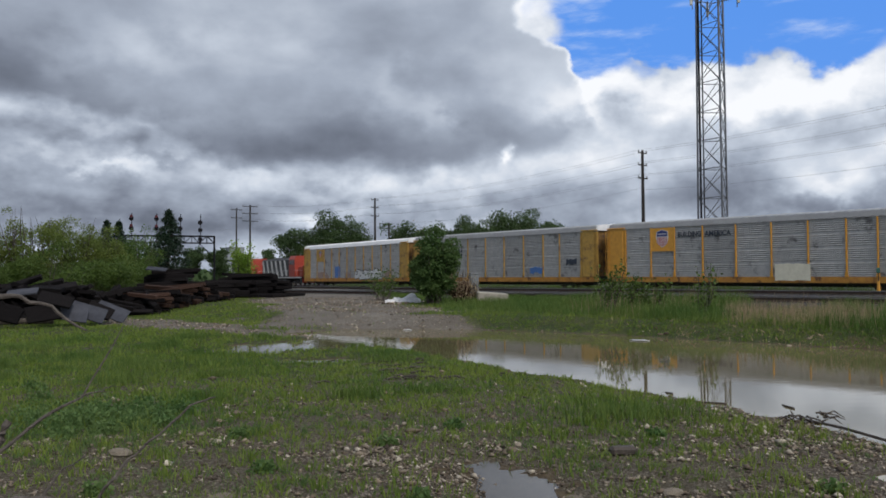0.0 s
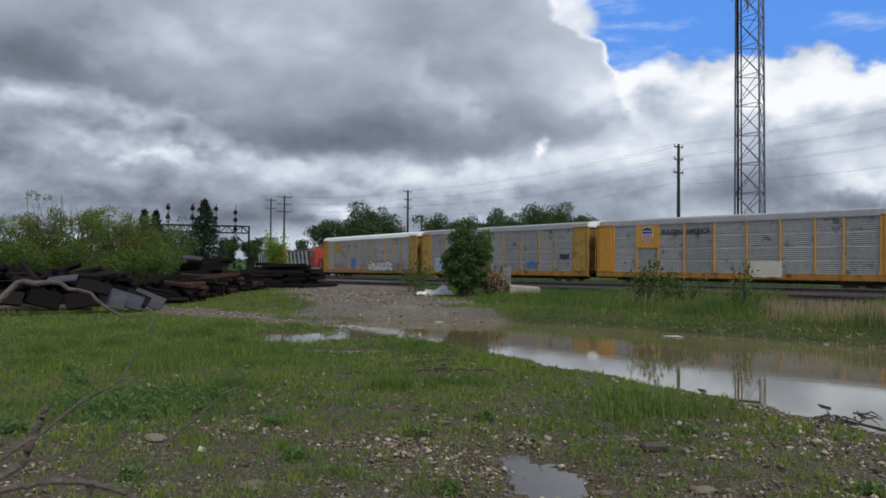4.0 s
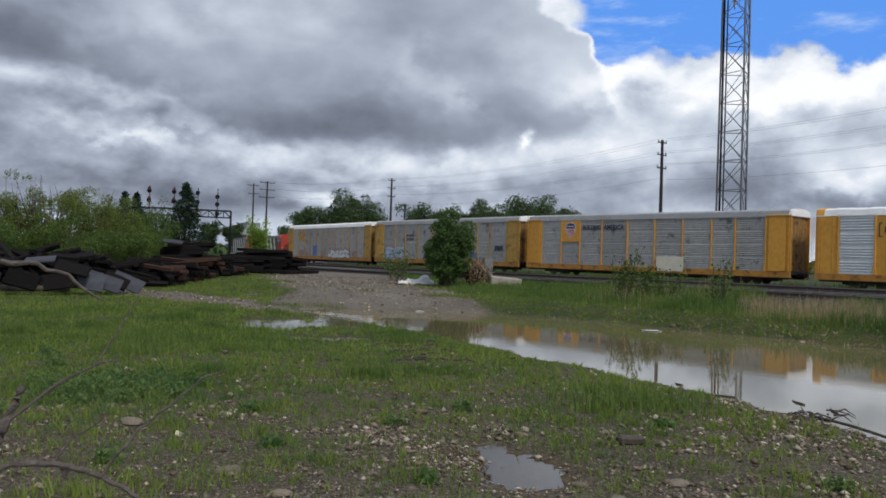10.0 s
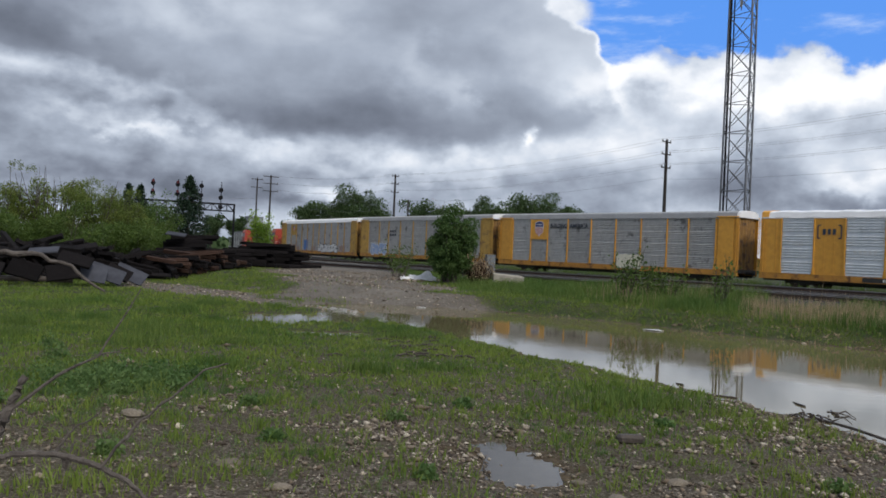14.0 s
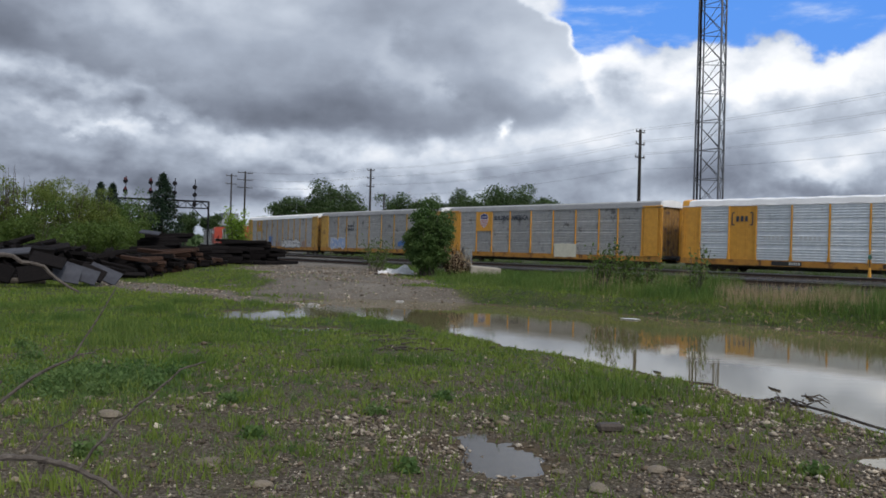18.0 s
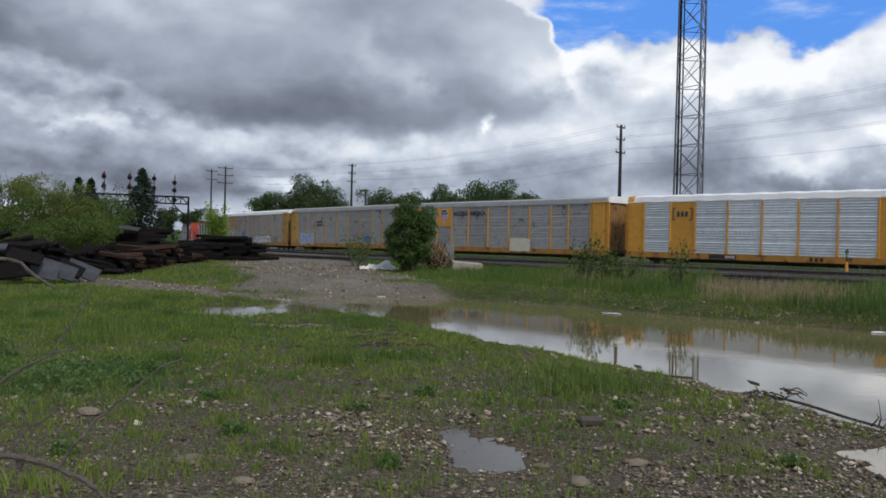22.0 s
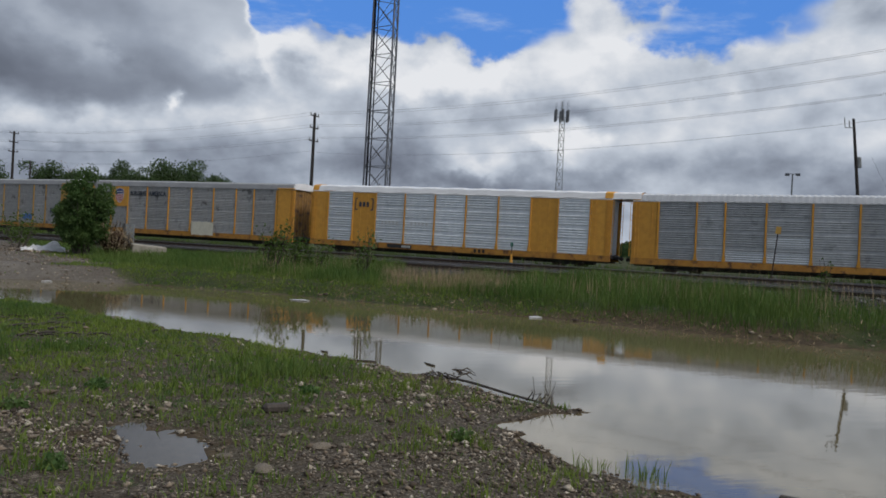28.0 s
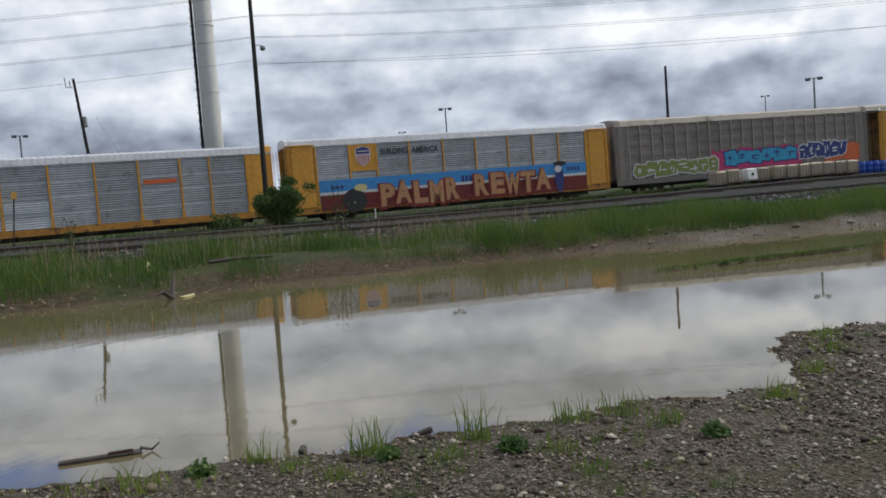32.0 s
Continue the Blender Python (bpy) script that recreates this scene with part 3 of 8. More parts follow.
# ---------------- ground, pond and puddles ----------------
NEAR_SHORE = [(-5.0, 26.2), (-3.1, 23.2), (-0.8, 19.6), (0.9, 16.1), (2.6, 13.2), (3.6, 11.5), (4.3, 9.4), (5.1, 7.5), (3.8, 7.2), (3.7, 5.5), (4.5, 4.3), (5.2, 2.7), (6.1, 1.1), (7.4, -0.7), (9.6, -0.9), (10.7, -2.4), (13.5, -6.5), (18.0, -11.0)]
FAR_SHORE = [(31.0, -9.0), (26.5, -4.0), (23.8, 0.2), (21.4, 4.7), (18.2, 9.0), (15.5, 11.4), (13.4, 14.4), (11.2, 17.6), (7.6, 21.7), (4.2, 25.2), (0.8, 27.4), (-3.4, 28.0)]
POOLS = [(0.50, 7.2, 0.30, 0.44, 0.3), (0.66, 6.72, 0.34, 0.36, 0.0), (4.35, 6.95, 0.42, 0.28, 0.0), (-5.8, 19.2, 0.55, 0.32, 0.4), (-4.3, 20.6, 1.3, 1.3, 0.5), (-3.0, 22.4, 1.1, 1.6, 0.2), (-2.9, 17.3, 0.7, 0.30, 0.1), (4.55, 10.7, 0.9, 0.28, -0.6)]


def shore_distance(x, y):
    """Metres from the pond's outline, negative inside."""
    poly = NEAR_SHORE + FAR_SHORE
    best, inside = np.full(x.shape, 1e9), np.zeros(x.shape, bool)
    for (ax, ay), (bx, by) in zip(poly, poly[1:] + poly[:1]):
        ex, ey = bx - ax, by - ay
        t = np.clip(((x - ax) * ex + (y - ay) * ey) / (ex * ex + ey * ey), 0, 1)
        best = np.minimum(best, np.hypot(x - ax - t * ex, y - ay - t * ey))
        cross = ((ay > y) != (by > y)) & (x < (bx - ax) * (y - ay) / (by - ay + 1e-12) + ax)
        inside ^= cross
    return np.where(inside, -best, best)


def smooth(a, lo, hi):
    t = np.clip((a - lo) / (hi - lo), 0, 1)
    return t * t * (3 - 2 * t)


def lay_of_land(x, y):
    """Height of the ground, with what covers it: bare gravel, ballast, and how wet it is."""
    x, y = np.asarray(x, float), np.asarray(y, float)
    off, along = track_offset(x, y)
    sd = shore_distance(x, y) + 0.24 * value_noise(x, y, 0.9, 3) + 0.17 * value_noise(x, y, 3.3, 4, 3)
    for px, py, ra, rb, turn in POOLS:
        c, s = math.cos(turn), math.sin(turn)
        d = np.hypot(((x - px) * c + (y - py) * s) / ra, (-(x - px) * s + (y - py) * c) / rb) + 0.75 * value_noise(x, y, 1.9, 8, 5) + 0.95 * value_noise(x, y, 5.0, 18, 4)
        sd = np.minimum(sd, (d - 1.0) * min(ra, rb, 0.6))
    # a thin grassy spit out in the water
    spit = np.hypot((x - 18.5 - (y + 2.0) * -0.78) * 1.5, np.maximum(np.abs(y + 2.0) - 2.6, 0)) + 0.2 * value_noise(x, y, 1.4, 5)
    r = np.hypot(x, y)
    far_side = smooth(off, 47.0, 43.0)
    z = 0.045 * smooth(sd, 0.0, 0.8) + 0.05 * smooth(sd, 0.5, 4) + 0.035 * value_noise(x, y, 0.35, 1) * smooth(sd, 0, 2) + 0.012 * value_noise(x, y, 2.2, 2) * smooth(sd, -0.3, 0.6)
    z = z + 0.35 * smooth(r, 26, 62) * smooth(sd, 0, 6)
    z = z + far_side * 0.35 * smooth(sd, 0.05, 2.0)
    bed = smooth(off, 33.2, 30.9)
    z = z * (1 - bed) + bed * (RAIL - 0.20 + 0.02 * value_noise(x, y, 0.8, 6) + rise(along, off))
    z = z + 0.22 * smooth(np.abs(off - 11.6), 1.7, 0.8) * smooth(along, 42, 47)
    lower = smooth(off, 11.8, 9.5) * smooth(off, 1.5, 4.0) + smooth(off, -3.0, -5.0)
    z = z + dip(along) * smooth(off, 10.0, 5.0)
    z = z - 0.18 * lower - (RAIL - TRAIN_RAIL) * smooth(off, 12.0, 9.5)
    z = np.where(sd < 0, np.maximum(-0.45, 0.30 * sd), z + 0.004)
    spit_up = smooth(spit, 0.42, 0.1)
    z = np.where(sd < 0, z + spit_up * (0.07 - z), z)
    # the gravel track that leads to the crossing
    path = np.abs(x + 2.9 + (y - 27) * 0.205) - (3.0 + 0.012 * y)
    gravel = smooth(path + 2.0 * value_noise(x, y, 0.4, 9) + 0.9 * value_noise(x, y, 1.6, 19, 3), 1.5, -1.0) * smooth(y + 4 * value_noise(x, y, 0.4, 29, 3), 21, 30)
    cross = smooth(np.abs(y - 32.0 + 0.85 * (x + 13)) + 1.8 * value_noise(x, y, 0.35, 39, 4), 2.6, 0.3) * smooth(x, -3, -7)
    gravel = np.maximum(gravel, 0.85 * cross)
    near_bare = smooth(0.6 * value_noise(x, y, 0.55, 11) + 0.6 * value_noise(x, y, 1.9, 13) + 0.75 * value_noise(x, y, 5.0, 17, 3) + 0.55 * smooth(y, 11.0, 5.0) + 0.30 * smooth(sd, 2.5, 0.3) - 0.25 * smooth(x, 0, -6), 0.10, 1.15) * smooth(r, 22, 13)
    beach = smooth(sd + 0.5 * value_noise(x, y, 0.8, 12), 1.9, 0.7) * smooth(x - 2.6, 0.0, 1.2) * smooth(off, 40, 43)
    gravel = np.maximum(np.maximum(gravel, near_bare), beach)
    mud = smooth(sd + 0.15 * value_noise(x, y, 3.0, 15), 0.28, -0.05)
    farmud = far_side * smooth(sd + 1.3 * value_noise(x, y, 0.5, 14) + 0.5 * value_noise(x, y, 2.5, 16, 3), 1.7, 0.4) * smooth(x + 0.4 * y, 15.5, 19.0)
    mud = np.maximum(mud, 0.85 * farmud)
    ballast = bed * smooth(off, 7.5, 9.5) + smooth(np.abs(off), 3.2, 2.4) + smooth(off, -1.0, -3.0) * smooth(off, -45, -25) + smooth(off, 34.6, 33.0) * smooth(x + 0.4 * y, 27, 33) * smooth(off, 30, 32)
    strip = smooth(np.abs(off - 8.9), 1.5, 1.0) * smooth(x - 34, 0, 8)
    road = smooth(gravel, 0.2, 0.8) * smooth(r, 19, 25)
    return z, gravel, np.clip(ballast, 0, 1), mud, sd, off, np.clip(strip + 0.34 * road * (1 + 0.9 * value_noise(x, y, 0.7, 49, 4)), 0, 1)


def ground_mat():
    ma = bpy.data.materials.new("yard_ground")
    ma.use_nodes = True
    q = Net(ma.node_tree)
    b = ma.node_tree.nodes["Principled BSDF"]
    co = q.node("ShaderNodeTexCoord").outputs["Object"]

    def attr(n):
        a = q.node("ShaderNodeAttribute")
        a.attribute_name = n
        return a.outputs["Fac"]

    n1, n2, n3 = q.noise(co, 0.9, 7, 0.62), q.noise(co, 7.0, 7, 0.65), q.noise(co, 45.0, 4, 0.6)
    # green is kept extra dark to paint the shade between the grass blades
    green = q.mix(q.step(n1, 0.35, 0.65), rgb(0.028, 0.047, 0.012), rgb(0.062, 0.075, 0.020))
    soil = q.mix(q.step(n3, 0.38, 0.62), rgb(0.050, 0.039, 0.026), rgb(0.125, 0.102, 0.073))
    chips = q.node("ShaderNodeTexVoronoi")
    q.put(chips.inputs["Vector"], co)
    chips.inputs["Scale"].default_value = 58.0
    stones = q.node("ShaderNodeTexVoronoi")
    q.put(stones.inputs["Vector"], co)
    stones.inputs["Scale"].default_value = 26.0
    grav = q.mix(q.step(n2, 0.3, 0.7), rgb(0.042, 0.031, 0.021), rgb(0.092, 0.071, 0.050))
    def tone(v):
        n = q.node("ShaderNodeSeparateColor")
        q.put(n.inputs[0], v)
        return n.outputs[0]

    grav = q.mix(0.55, grav, q.mix(tone(stones.outputs["Color"]), rgb(0.032, 0.025, 0.018), rgb(0.20, 0.168, 0.130)))
    pale = q.mix(q.step(tone(chips.outputs["Color"]), 0.55, 0.95), rgb(0.040, 0.032, 0.024), rgb(0.34, 0.30, 0.25))
    grav = q.mix(q.step(n2, 0.40, 0.62, 0.15, 0.65), grav, pale)
    soil = q.mix(0.35, soil, pale)
    green = q.mix(q.step(q.m("MULTIPLY_ADD", attr("near"), 0.30, n2), 0.48, 0.72, 0.12, 0.92), green, soil)
    ball = q.mix(q.step(n3, 0.35, 0.7), rgb(0.030, 0.027, 0.026), rgb(0.085, 0.078, 0.074))
    mud = q.mix(q.step(n2, 0.35, 0.7), rgb(0.052, 0.037, 0.022), rgb(0.118, 0.088, 0.052))
    edge = q.m("MULTIPLY_ADD", q.m("SUBTRACT", n2, 0.5), 0.9, 0.0)
    col = q.mix(q.step(q.m("ADD", attr("gravel"), edge), 0.3, 0.65), green, grav)
    col = q.mix(q.step(q.m("ADD", attr("ballast"), edge), 0.4, 0.6), col, ball)
    col = q.mix(q.step(q.m("ADD", attr("mud"), edge), 0.35, 0.7), col, mud)
    col = q.mix(attr("strip"), col, q.mix(q.step(n3, 0.35, 0.68), q.mix(q.step(n1, 0.38, 0.62), rgb(0.115, 0.104, 0.090), rgb(0.235, 0.215, 0.19)), q.mix(n2, rgb(0.20, 0.18, 0.155), rgb(0.44, 0.41, 0.37))))
    q.put(b.inputs["Base Color"], col)
    q.put(b.inputs["Roughness"], q.m("MULTIPLY_ADD", attr("mud"), -0.12, 0.94))
    b.inputs["Specular IOR Level"].default_value = 0.18
    bp = q.node("ShaderNodeBump")
    bp.inputs["Strength"].default_value, bp.inputs["Distance"].default_value = 0.8, 0.03
    q.put(bp.inputs["Height"], q.m("ADD", q.m("MULTIPLY", stones.outputs["Distance"], -0.9), q.noise(co, 30.0, 5, 0.65)))
    q.put(b.inputs["Normal"], bp.outputs[0])
    return ma


def graded(knots):
    """Grid lines: (from, to, step) stretches joined."""
    out = []
    for lo, hi, st in knots:
        out += list(np.arange(lo, hi - 1e-6, st))
    return np.array(out + [knots[-1][1]])


def build_ground():
    xs = graded([(-4000, -1000, 600), (-1000, -200, 80), (-200, -60, 10), (-60, -20, 1.6), (-20, -8, 0.5), (-8, -0.4, 0.16), (-0.4, 1.6, 0.08), (1.6, 9, 0.148), (9, 26, 0.35), (26, 60, 1.2), (60, 140, 4), (140, 400, 26), (400, 1000, 100), (1000, 4000, 600)])
    ys = graded([(-4000, -1000, 600), (-1000, -200, 80), (-200, -60, 10), (-60, -14, 1.5), (-14, -2, 0.4), (-2, 5.6, 0.16), (5.6, 8.0, 0.08), (8.0, 16, 0.16), (16, 32, 0.3), (32, 80, 1.0), (80, 180, 3), (180, 400, 20), (400, 1000, 100), (1000, 4000, 600)])
    X, Y = np.meshgrid(xs, ys)
    z, gravel, ballast, mud, sd, off, strip = lay_of_land(X, Y)
    nx, ny = len(xs), len(ys)
    i = np.arange(nx * ny).reshape(ny, nx)
    f = np.stack([i[:-1, :-1], i[:-1, 1:], i[1:, 1:], i[1:, :-1]], -1).reshape(-1, 4)
    me = np_mesh("ground", np.stack([X, Y, z], -1).reshape(-1, 3), f, ground_mat(), True)
    for name, val in (("gravel", gravel), ("ballast", ballast), ("mud", mud), ("strip", strip), ("near", smooth(np.hypot(X, Y), 20, 8) * smooth(off, 42, 45))):
        me.attributes.new(name, "FLOAT", "POINT").data.foreach_set("value", val.ravel().astype(np.float32))
    tagged(new("ground", me), "patchy grass, gravel and ballast ground of a rail yard", "ground", kind="structure")


def water_mat():
    ma = bpy.data.materials.new("muddy_water")
    ma.use_nodes = True
    q = Net(ma.node_tree)
    b = ma.node_tree.nodes["Principled BSDF"]
    co = q.node("ShaderNodeTexCoord").outputs["Object"]
    q.put(b.inputs["Base Color"], q.mix(q.step(q.noise(co, 0.35, 5, 0.55), 0.3, 0.7), rgb(0.140, 0.114, 0.060), rgb(0.175, 0.146, 0.084)))
    b.inputs["Roughness"].default_value = 0.015
    b.inputs["IOR"].default_value = 1.55
    b.inputs["Specular IOR Level"].default_value = 0.5
    bp = q.node("ShaderNodeBump")
    bp.inputs["Strength"].default_value, bp.inputs["Distance"].default_value = 0.065, 0.01
    mp = q.node("ShaderNodeMapping")
    q.put(mp.inputs[0], co)
    mp.inputs["Rotation"].default_value = (0, 0, radians(40))
    mp.inputs["Scale"].default_value = (0.6, 2.2, 1.0)
    q.put(bp.inputs["Height"], q.noise(mp.outputs[0], 3.0, 3, 0.5))
    q.put(b.inputs["Normal"], bp.outputs[0])
    return ma


def build_puddle():
    """Clear shallow rain water over dark wet gravel, close to the eye."""
    ma = mat("clear_puddle", (0.050, 0.043, 0.035), (0.085, 0.074, 0.060), 9.0, 0.16, spec=0.30)
    x, y = np.meshgrid(np.linspace(-0.4, 2.0, 13), np.linspace(5.5, 8.3, 15))
    ny, nx = x.shape
    i = np.arange(nx * ny).reshape(ny, nx)
    f = np.stack([i[:-1, :-1], i[:-1, 1:], i[1:, 1:], i[1:, :-1]], -1).reshape(-1, 4)
    tagged(new("puddle", np_mesh("puddle", np.stack([x, y, 0 * x + 0.004], -1).reshape(-1, 3), f, ma, True)), "shallow clear puddle over wet gravel", "water", kind="structure")


def build_water():
    x, y = np.meshgrid(np.arange(-8.5, 36.1, 1.0), np.arange(-13.0, 30.1, 1.0))
    ny, nx = x.shape
    i = np.arange(nx * ny).reshape(ny, nx)
    f = np.stack([i[:-1, :-1], i[:-1, 1:], i[1:, 1:], i[1:, :-1]], -1).reshape(-1, 4)
    me = np_mesh("water", np.stack([x, y, 0 * x], -1).reshape(-1, 3), f, water_mat(), True)
    tagged(new("water", me), "still brown flood water mirroring sky and train", "water", kind="structure")


build_ground()
build_water()
build_puddle()


# ---------------- tracks ----------------
def build_track(side, name, label, RAIL=RAIL, sag=lambda a: 0.0):
    t = thing(name, label, "railway track", "tracks of the yard", kind="structure")
    s = np.arange(-175.0, 300.0, 2.5)
    for g in (-0.755, 0.755):
        for what, ma, prof in (("rail_head", M_STEEL, ((-0.037, -0.03), (-0.037, 0.0), (0.037, 0.0), (0.037, -0.03))), ("rail_web", M_RUST, ((-0.07, -0.175), (-0.014, -0.15), (-0.014, -0.03), (0.014, -0.03), (0.014, -0.15), (0.07, -0.175)))):
            m = Mesh()
            n = len(prof)
            v = []
            for a in s:
                for p, h in prof:
                    x, y = on_track(a, side + g + p)
                    v.append((float(x), float(y), RAIL + h + float(rise(a, side) + sag(a))))
            f = [(k * n + j, k * n + (j + 1) % n, (k + 1) * n + (j + 1) % n, (k + 1) * n + j) for k in range(len(s) - 1) for j in range(n)]
            part(what, m.add(v, f), ma, t)
    ties = Mesh()
    near = Mesh().box(0, 0, 0, 0.23, 2.6, 0.18, 0.015).mesh("tie", M_TIE)
    for a in np.arange(-170, 290, 0.55):
        x, y = on_track(a, side)
        x2, y2 = on_track(a + 0.5, side)
        h = math.atan2(y2 - y, x2 - x)
        up = RAIL - 0.255 + float(rise(a, side) + sag(a))
        m = pose(float(x), float(y), up, 0, 0, math.degrees(h))
        if -60 < a < 60 and side > 0:
            part("tie", near, M_TIE, t, at=m)
        else:
            ties.box(float(x), float(y), up, 0.23, 2.6, 0.18, 0, m)
    tagged(part("far_ties", ties, M_TIE, t), kind="stuff")
    return t


# ---------------- the train ----------------
CAR_PITCH = 28.6
STOP = -12.65
RUN = [(0.0, 25.3), (1.0, 23.9), (2.0, 22.63), (3.0, 21.39), (4.0, 20.18), (5.0, 18.99), (6.0, 17.77), (7.0, 16.77), (8.0, 15.72), (9.0, 14.51), (10.0, 13.26), (11.0, 12.15), (12.0, 11.1), (13.0, 9.88), (14.0, 8.71), (15.0, 7.55), (16.0, 6.37), (17.0, 5.19), (18.0, 4.08), (19.0, 3.0), (20.0, 1.97), (21.0, 1.22), (22.0, 0.65), (23.0, 0.26), (23.5, 0.12), (24.0, 0.04), (24.5, 0.0), (32.0, 0.0)]


def train_at(t):
    return float(np.interp(t, [a for a, _ in RUN], [b for _, b in RUN])) + STOP


def vehicle_pose(s, half):
    """Where a vehicle stands whose trucks are half metres before and behind s."""
    ax, ay = on_track(s - half)
    bx, by = on_track(s + half)
    za, zb = float(rise(s - half, 0) + dip(s - half)), float(rise(s + half, 0) + dip(s + half))
    return pose(float(ax + bx) / 2, float(ay + by) / 2, TRAIN_RAIL + (za + zb) / 2, 0, -math.degrees(math.atan2(zb - za, 2 * half)), math.degrees(math.atan2(by - ay, bx - ax)))


ROLLING = []   # (vehicle, metres from the train's datum, half distance of its trucks)
AXLES = []     # (wheelset, radius)


def wheelset_mesh(r=0.42):
    m = Mesh()
    for y in (-0.755, 0.755):
        k = 1 if y > 0 else -1
        m.disc_stack("y", 0, y, 0, [(-0.065 * k, r * 0.95), (-0.06 * k, r + 0.025), (-0.03 * k, r + 0.025), (-0.025 * k, r), (0.06 * k, r * 0.985), (0.065 * k, r * 0.8), (0.02 * k, r * 0.7), (0.02 * k, 0.13), (0.1 * k, 0.11)], 20)
    m.disc_stack("y", 0, 0, 0, [(-0.95, 0.075), (0.95, 0.075)], 10)
    return m.mesh("wheelset", M_RUST)


WHEELS = wheelset_mesh()


def truck(parent, x):
    m = Mesh()
    for y in (-1.0, 1.0):
        m.extrude([(x - 1.25, 0.42), (x - 0.9, 0.66), (x + 0.9, 0.66), (x + 1.25, 0.42), (x + 1.05, 0.30), (x + 0.85, 0.36), (x + 0.5, 0.22), (x - 0.5, 0.22), (x - 0.85, 0.36), (x - 1.05, 0.30)], "y", y - 0.07, y + 0.07)
        for k in range(-2, 3):
            m.disc_stack("z", x + k * 0.11, y, 0.30, [(0, 0.05), (0.22, 0.05)], 8)
    m.box(x, 0, 0.55, 0.4, 2.2, 0.28, 0.03)
    tr = part("truck", m, M_BLACK, parent)
    for dx in (-0.88, 0.88):
        w = new("wheelset", WHEELS)
        w.parent = tr
        w.matrix_basis = pose(x + dx, 0, 0.42)
        AXLES.append((w, x + dx))
    return tr


def corrugated(x0, x1, z0, z1, y, ribs, depth=0.022, gaps=()):
    """A panel of horizontal ribs; gaps: ribs at which the sheet is flat."""
    m = Mesh()
    k = 1 if y > 0 else -1
    zs, ys = [z0], [y]
    step = (z1 - z0) / ribs
    for i in range(ribs):
        b = z0 + i * step
        if i in gaps:
            zs += [b + step]
            ys += [y - 0.02 * k]
            continue
        zs += [b + step * 0.15, b + step * 0.45, b + step * 0.60, b + step]
        ys += [y + depth * k, y + depth * k, y, y]
    v = [(x, a, z) for x in (x0, x1) for a, z in zip(ys, zs)]
    n = len(zs)
    m.add(v, [(i, i + 1, n + i + 1, n + i) for i in range(n - 1)])
    m.box((x0 + x1) / 2, y - 0.05 * k, (z0 + z1) / 2, x1 - x0, 0.03, z1 - z0)
    return m


def lettering(body, text, x, z, size, y, ma, name, width=None, bold=0.0, depth=0.006):
    cu = bpy.data.curves.new(name, "FONT")
    cu.body, cu.size, cu.extrude, cu.offset = text, size, depth, bold
    cu.resolution_u = 3
    tmp = bpy.data.objects.new(name, cu)
    me = bpy.data.meshes.new_from_object(tmp)
    bpy.data.objects.remove(tmp)
    me.materials.append(ma)
    w = max((v.co.x for v in me.vertices), default=1)
    ob = new(name, me)
    ob.parent = body
    ob.matrix_basis = pose(x, y, z, 90) @ Matrix.Diagonal(((width / w) if width else 1, 1, 1, 1))
    return ob


def paint_patch(parent, name, ma, x0, x1, z0, z1, y, wob=0.0, seed=1, n=14, label=""):
    """A sprayed patch with an uneven outline, a thin coat over the panels."""
    r = random.Random(seed)
    out = []
    for i in range(n):
        out.append((x0 + (x1 - x0) * i / (n - 1), z0 + r.uniform(-wob, wob)))
    for i in range(n):
        out.append((x1 - (x1 - x0) * i / (n - 1), z1 + r.uniform(-wob, wob)))
    return part(name, Mesh().extrude(out, "y", y - 0.006, y + 0.001), ma, parent, label)


def blob_letters(parent, fill, rim, x0, x1, z0, z1, y, count, seed):
    """Writing that nobody can read: a row of plump overlapping strokes with a rim and slits."""
    r = random.Random(seed)
    w = (x1 - x0) / count
    for i in range(count):
        m1, m2 = Mesh(), Mesh()
        cx, cz = x0 + (i + 0.5) * w, (z0 + z1) / 2 + r.uniform(-0.12, 0.12)
        hw, hh, lean = w * r.uniform(0.56, 0.72), (z1 - z0) / 2 * r.uniform(0.85, 1.08), r.uniform(-0.15, 0.3)
        o1, o2, ph = [], [], r.uniform(0, 6.28)
        for k in range(24):
            a = 2 * math.pi * k / 24
            c, s = math.cos(a), math.sin(a)
            q = 1 + 0.10 * math.sin(5 * a + ph)
            px, pz = math.copysign(abs(c) ** 0.5, c) * hw * q, math.copysign(abs(s) ** 0.5, s) * hh * q
            o1.append((cx + px + lean * pz, cz + pz))
            o2.append((cx + px * 0.84 + lean * pz, cz + pz * 0.86))
        e = 0.0012 * i
        m1.extrude(o1, "y", y - 0.004 - e, y)
        m2.extrude(o2, "y", y - 0.012 - e, y - 0.004 - e)
        letter = part("graffiti_letter", m1, rim, parent)
        part("letter_fill", m2, fill, letter)
        for k in range(r.choice((2, 2, 3))):
            sx, sz = cx + r.uniform(-0.35, 0.35) * hw, cz + r.uniform(-0.5, 0.5) * hh
            up = r.random() < 0.5
            lx, lz = (0.10 * hw, r.uniform(0.25, 0.5) * hh) if up else (r.uniform(0.3, 0.55) * hw, 0.10 * hh)
            slit = [(sx + math.cos(2 * math.pi * n / 9) * lx * r.uniform(0.8, 1.2) + lean * math.sin(2 * math.pi * n / 9) * lz, sz + math.sin(2 * math.pi * n / 9) * lz) for n in range(9)]
            part("letter_slit", Mesh().extrude(slit, "y", y - 0.016 - e - 0.0005 * k, y - 0.011 - e), rim, letter)


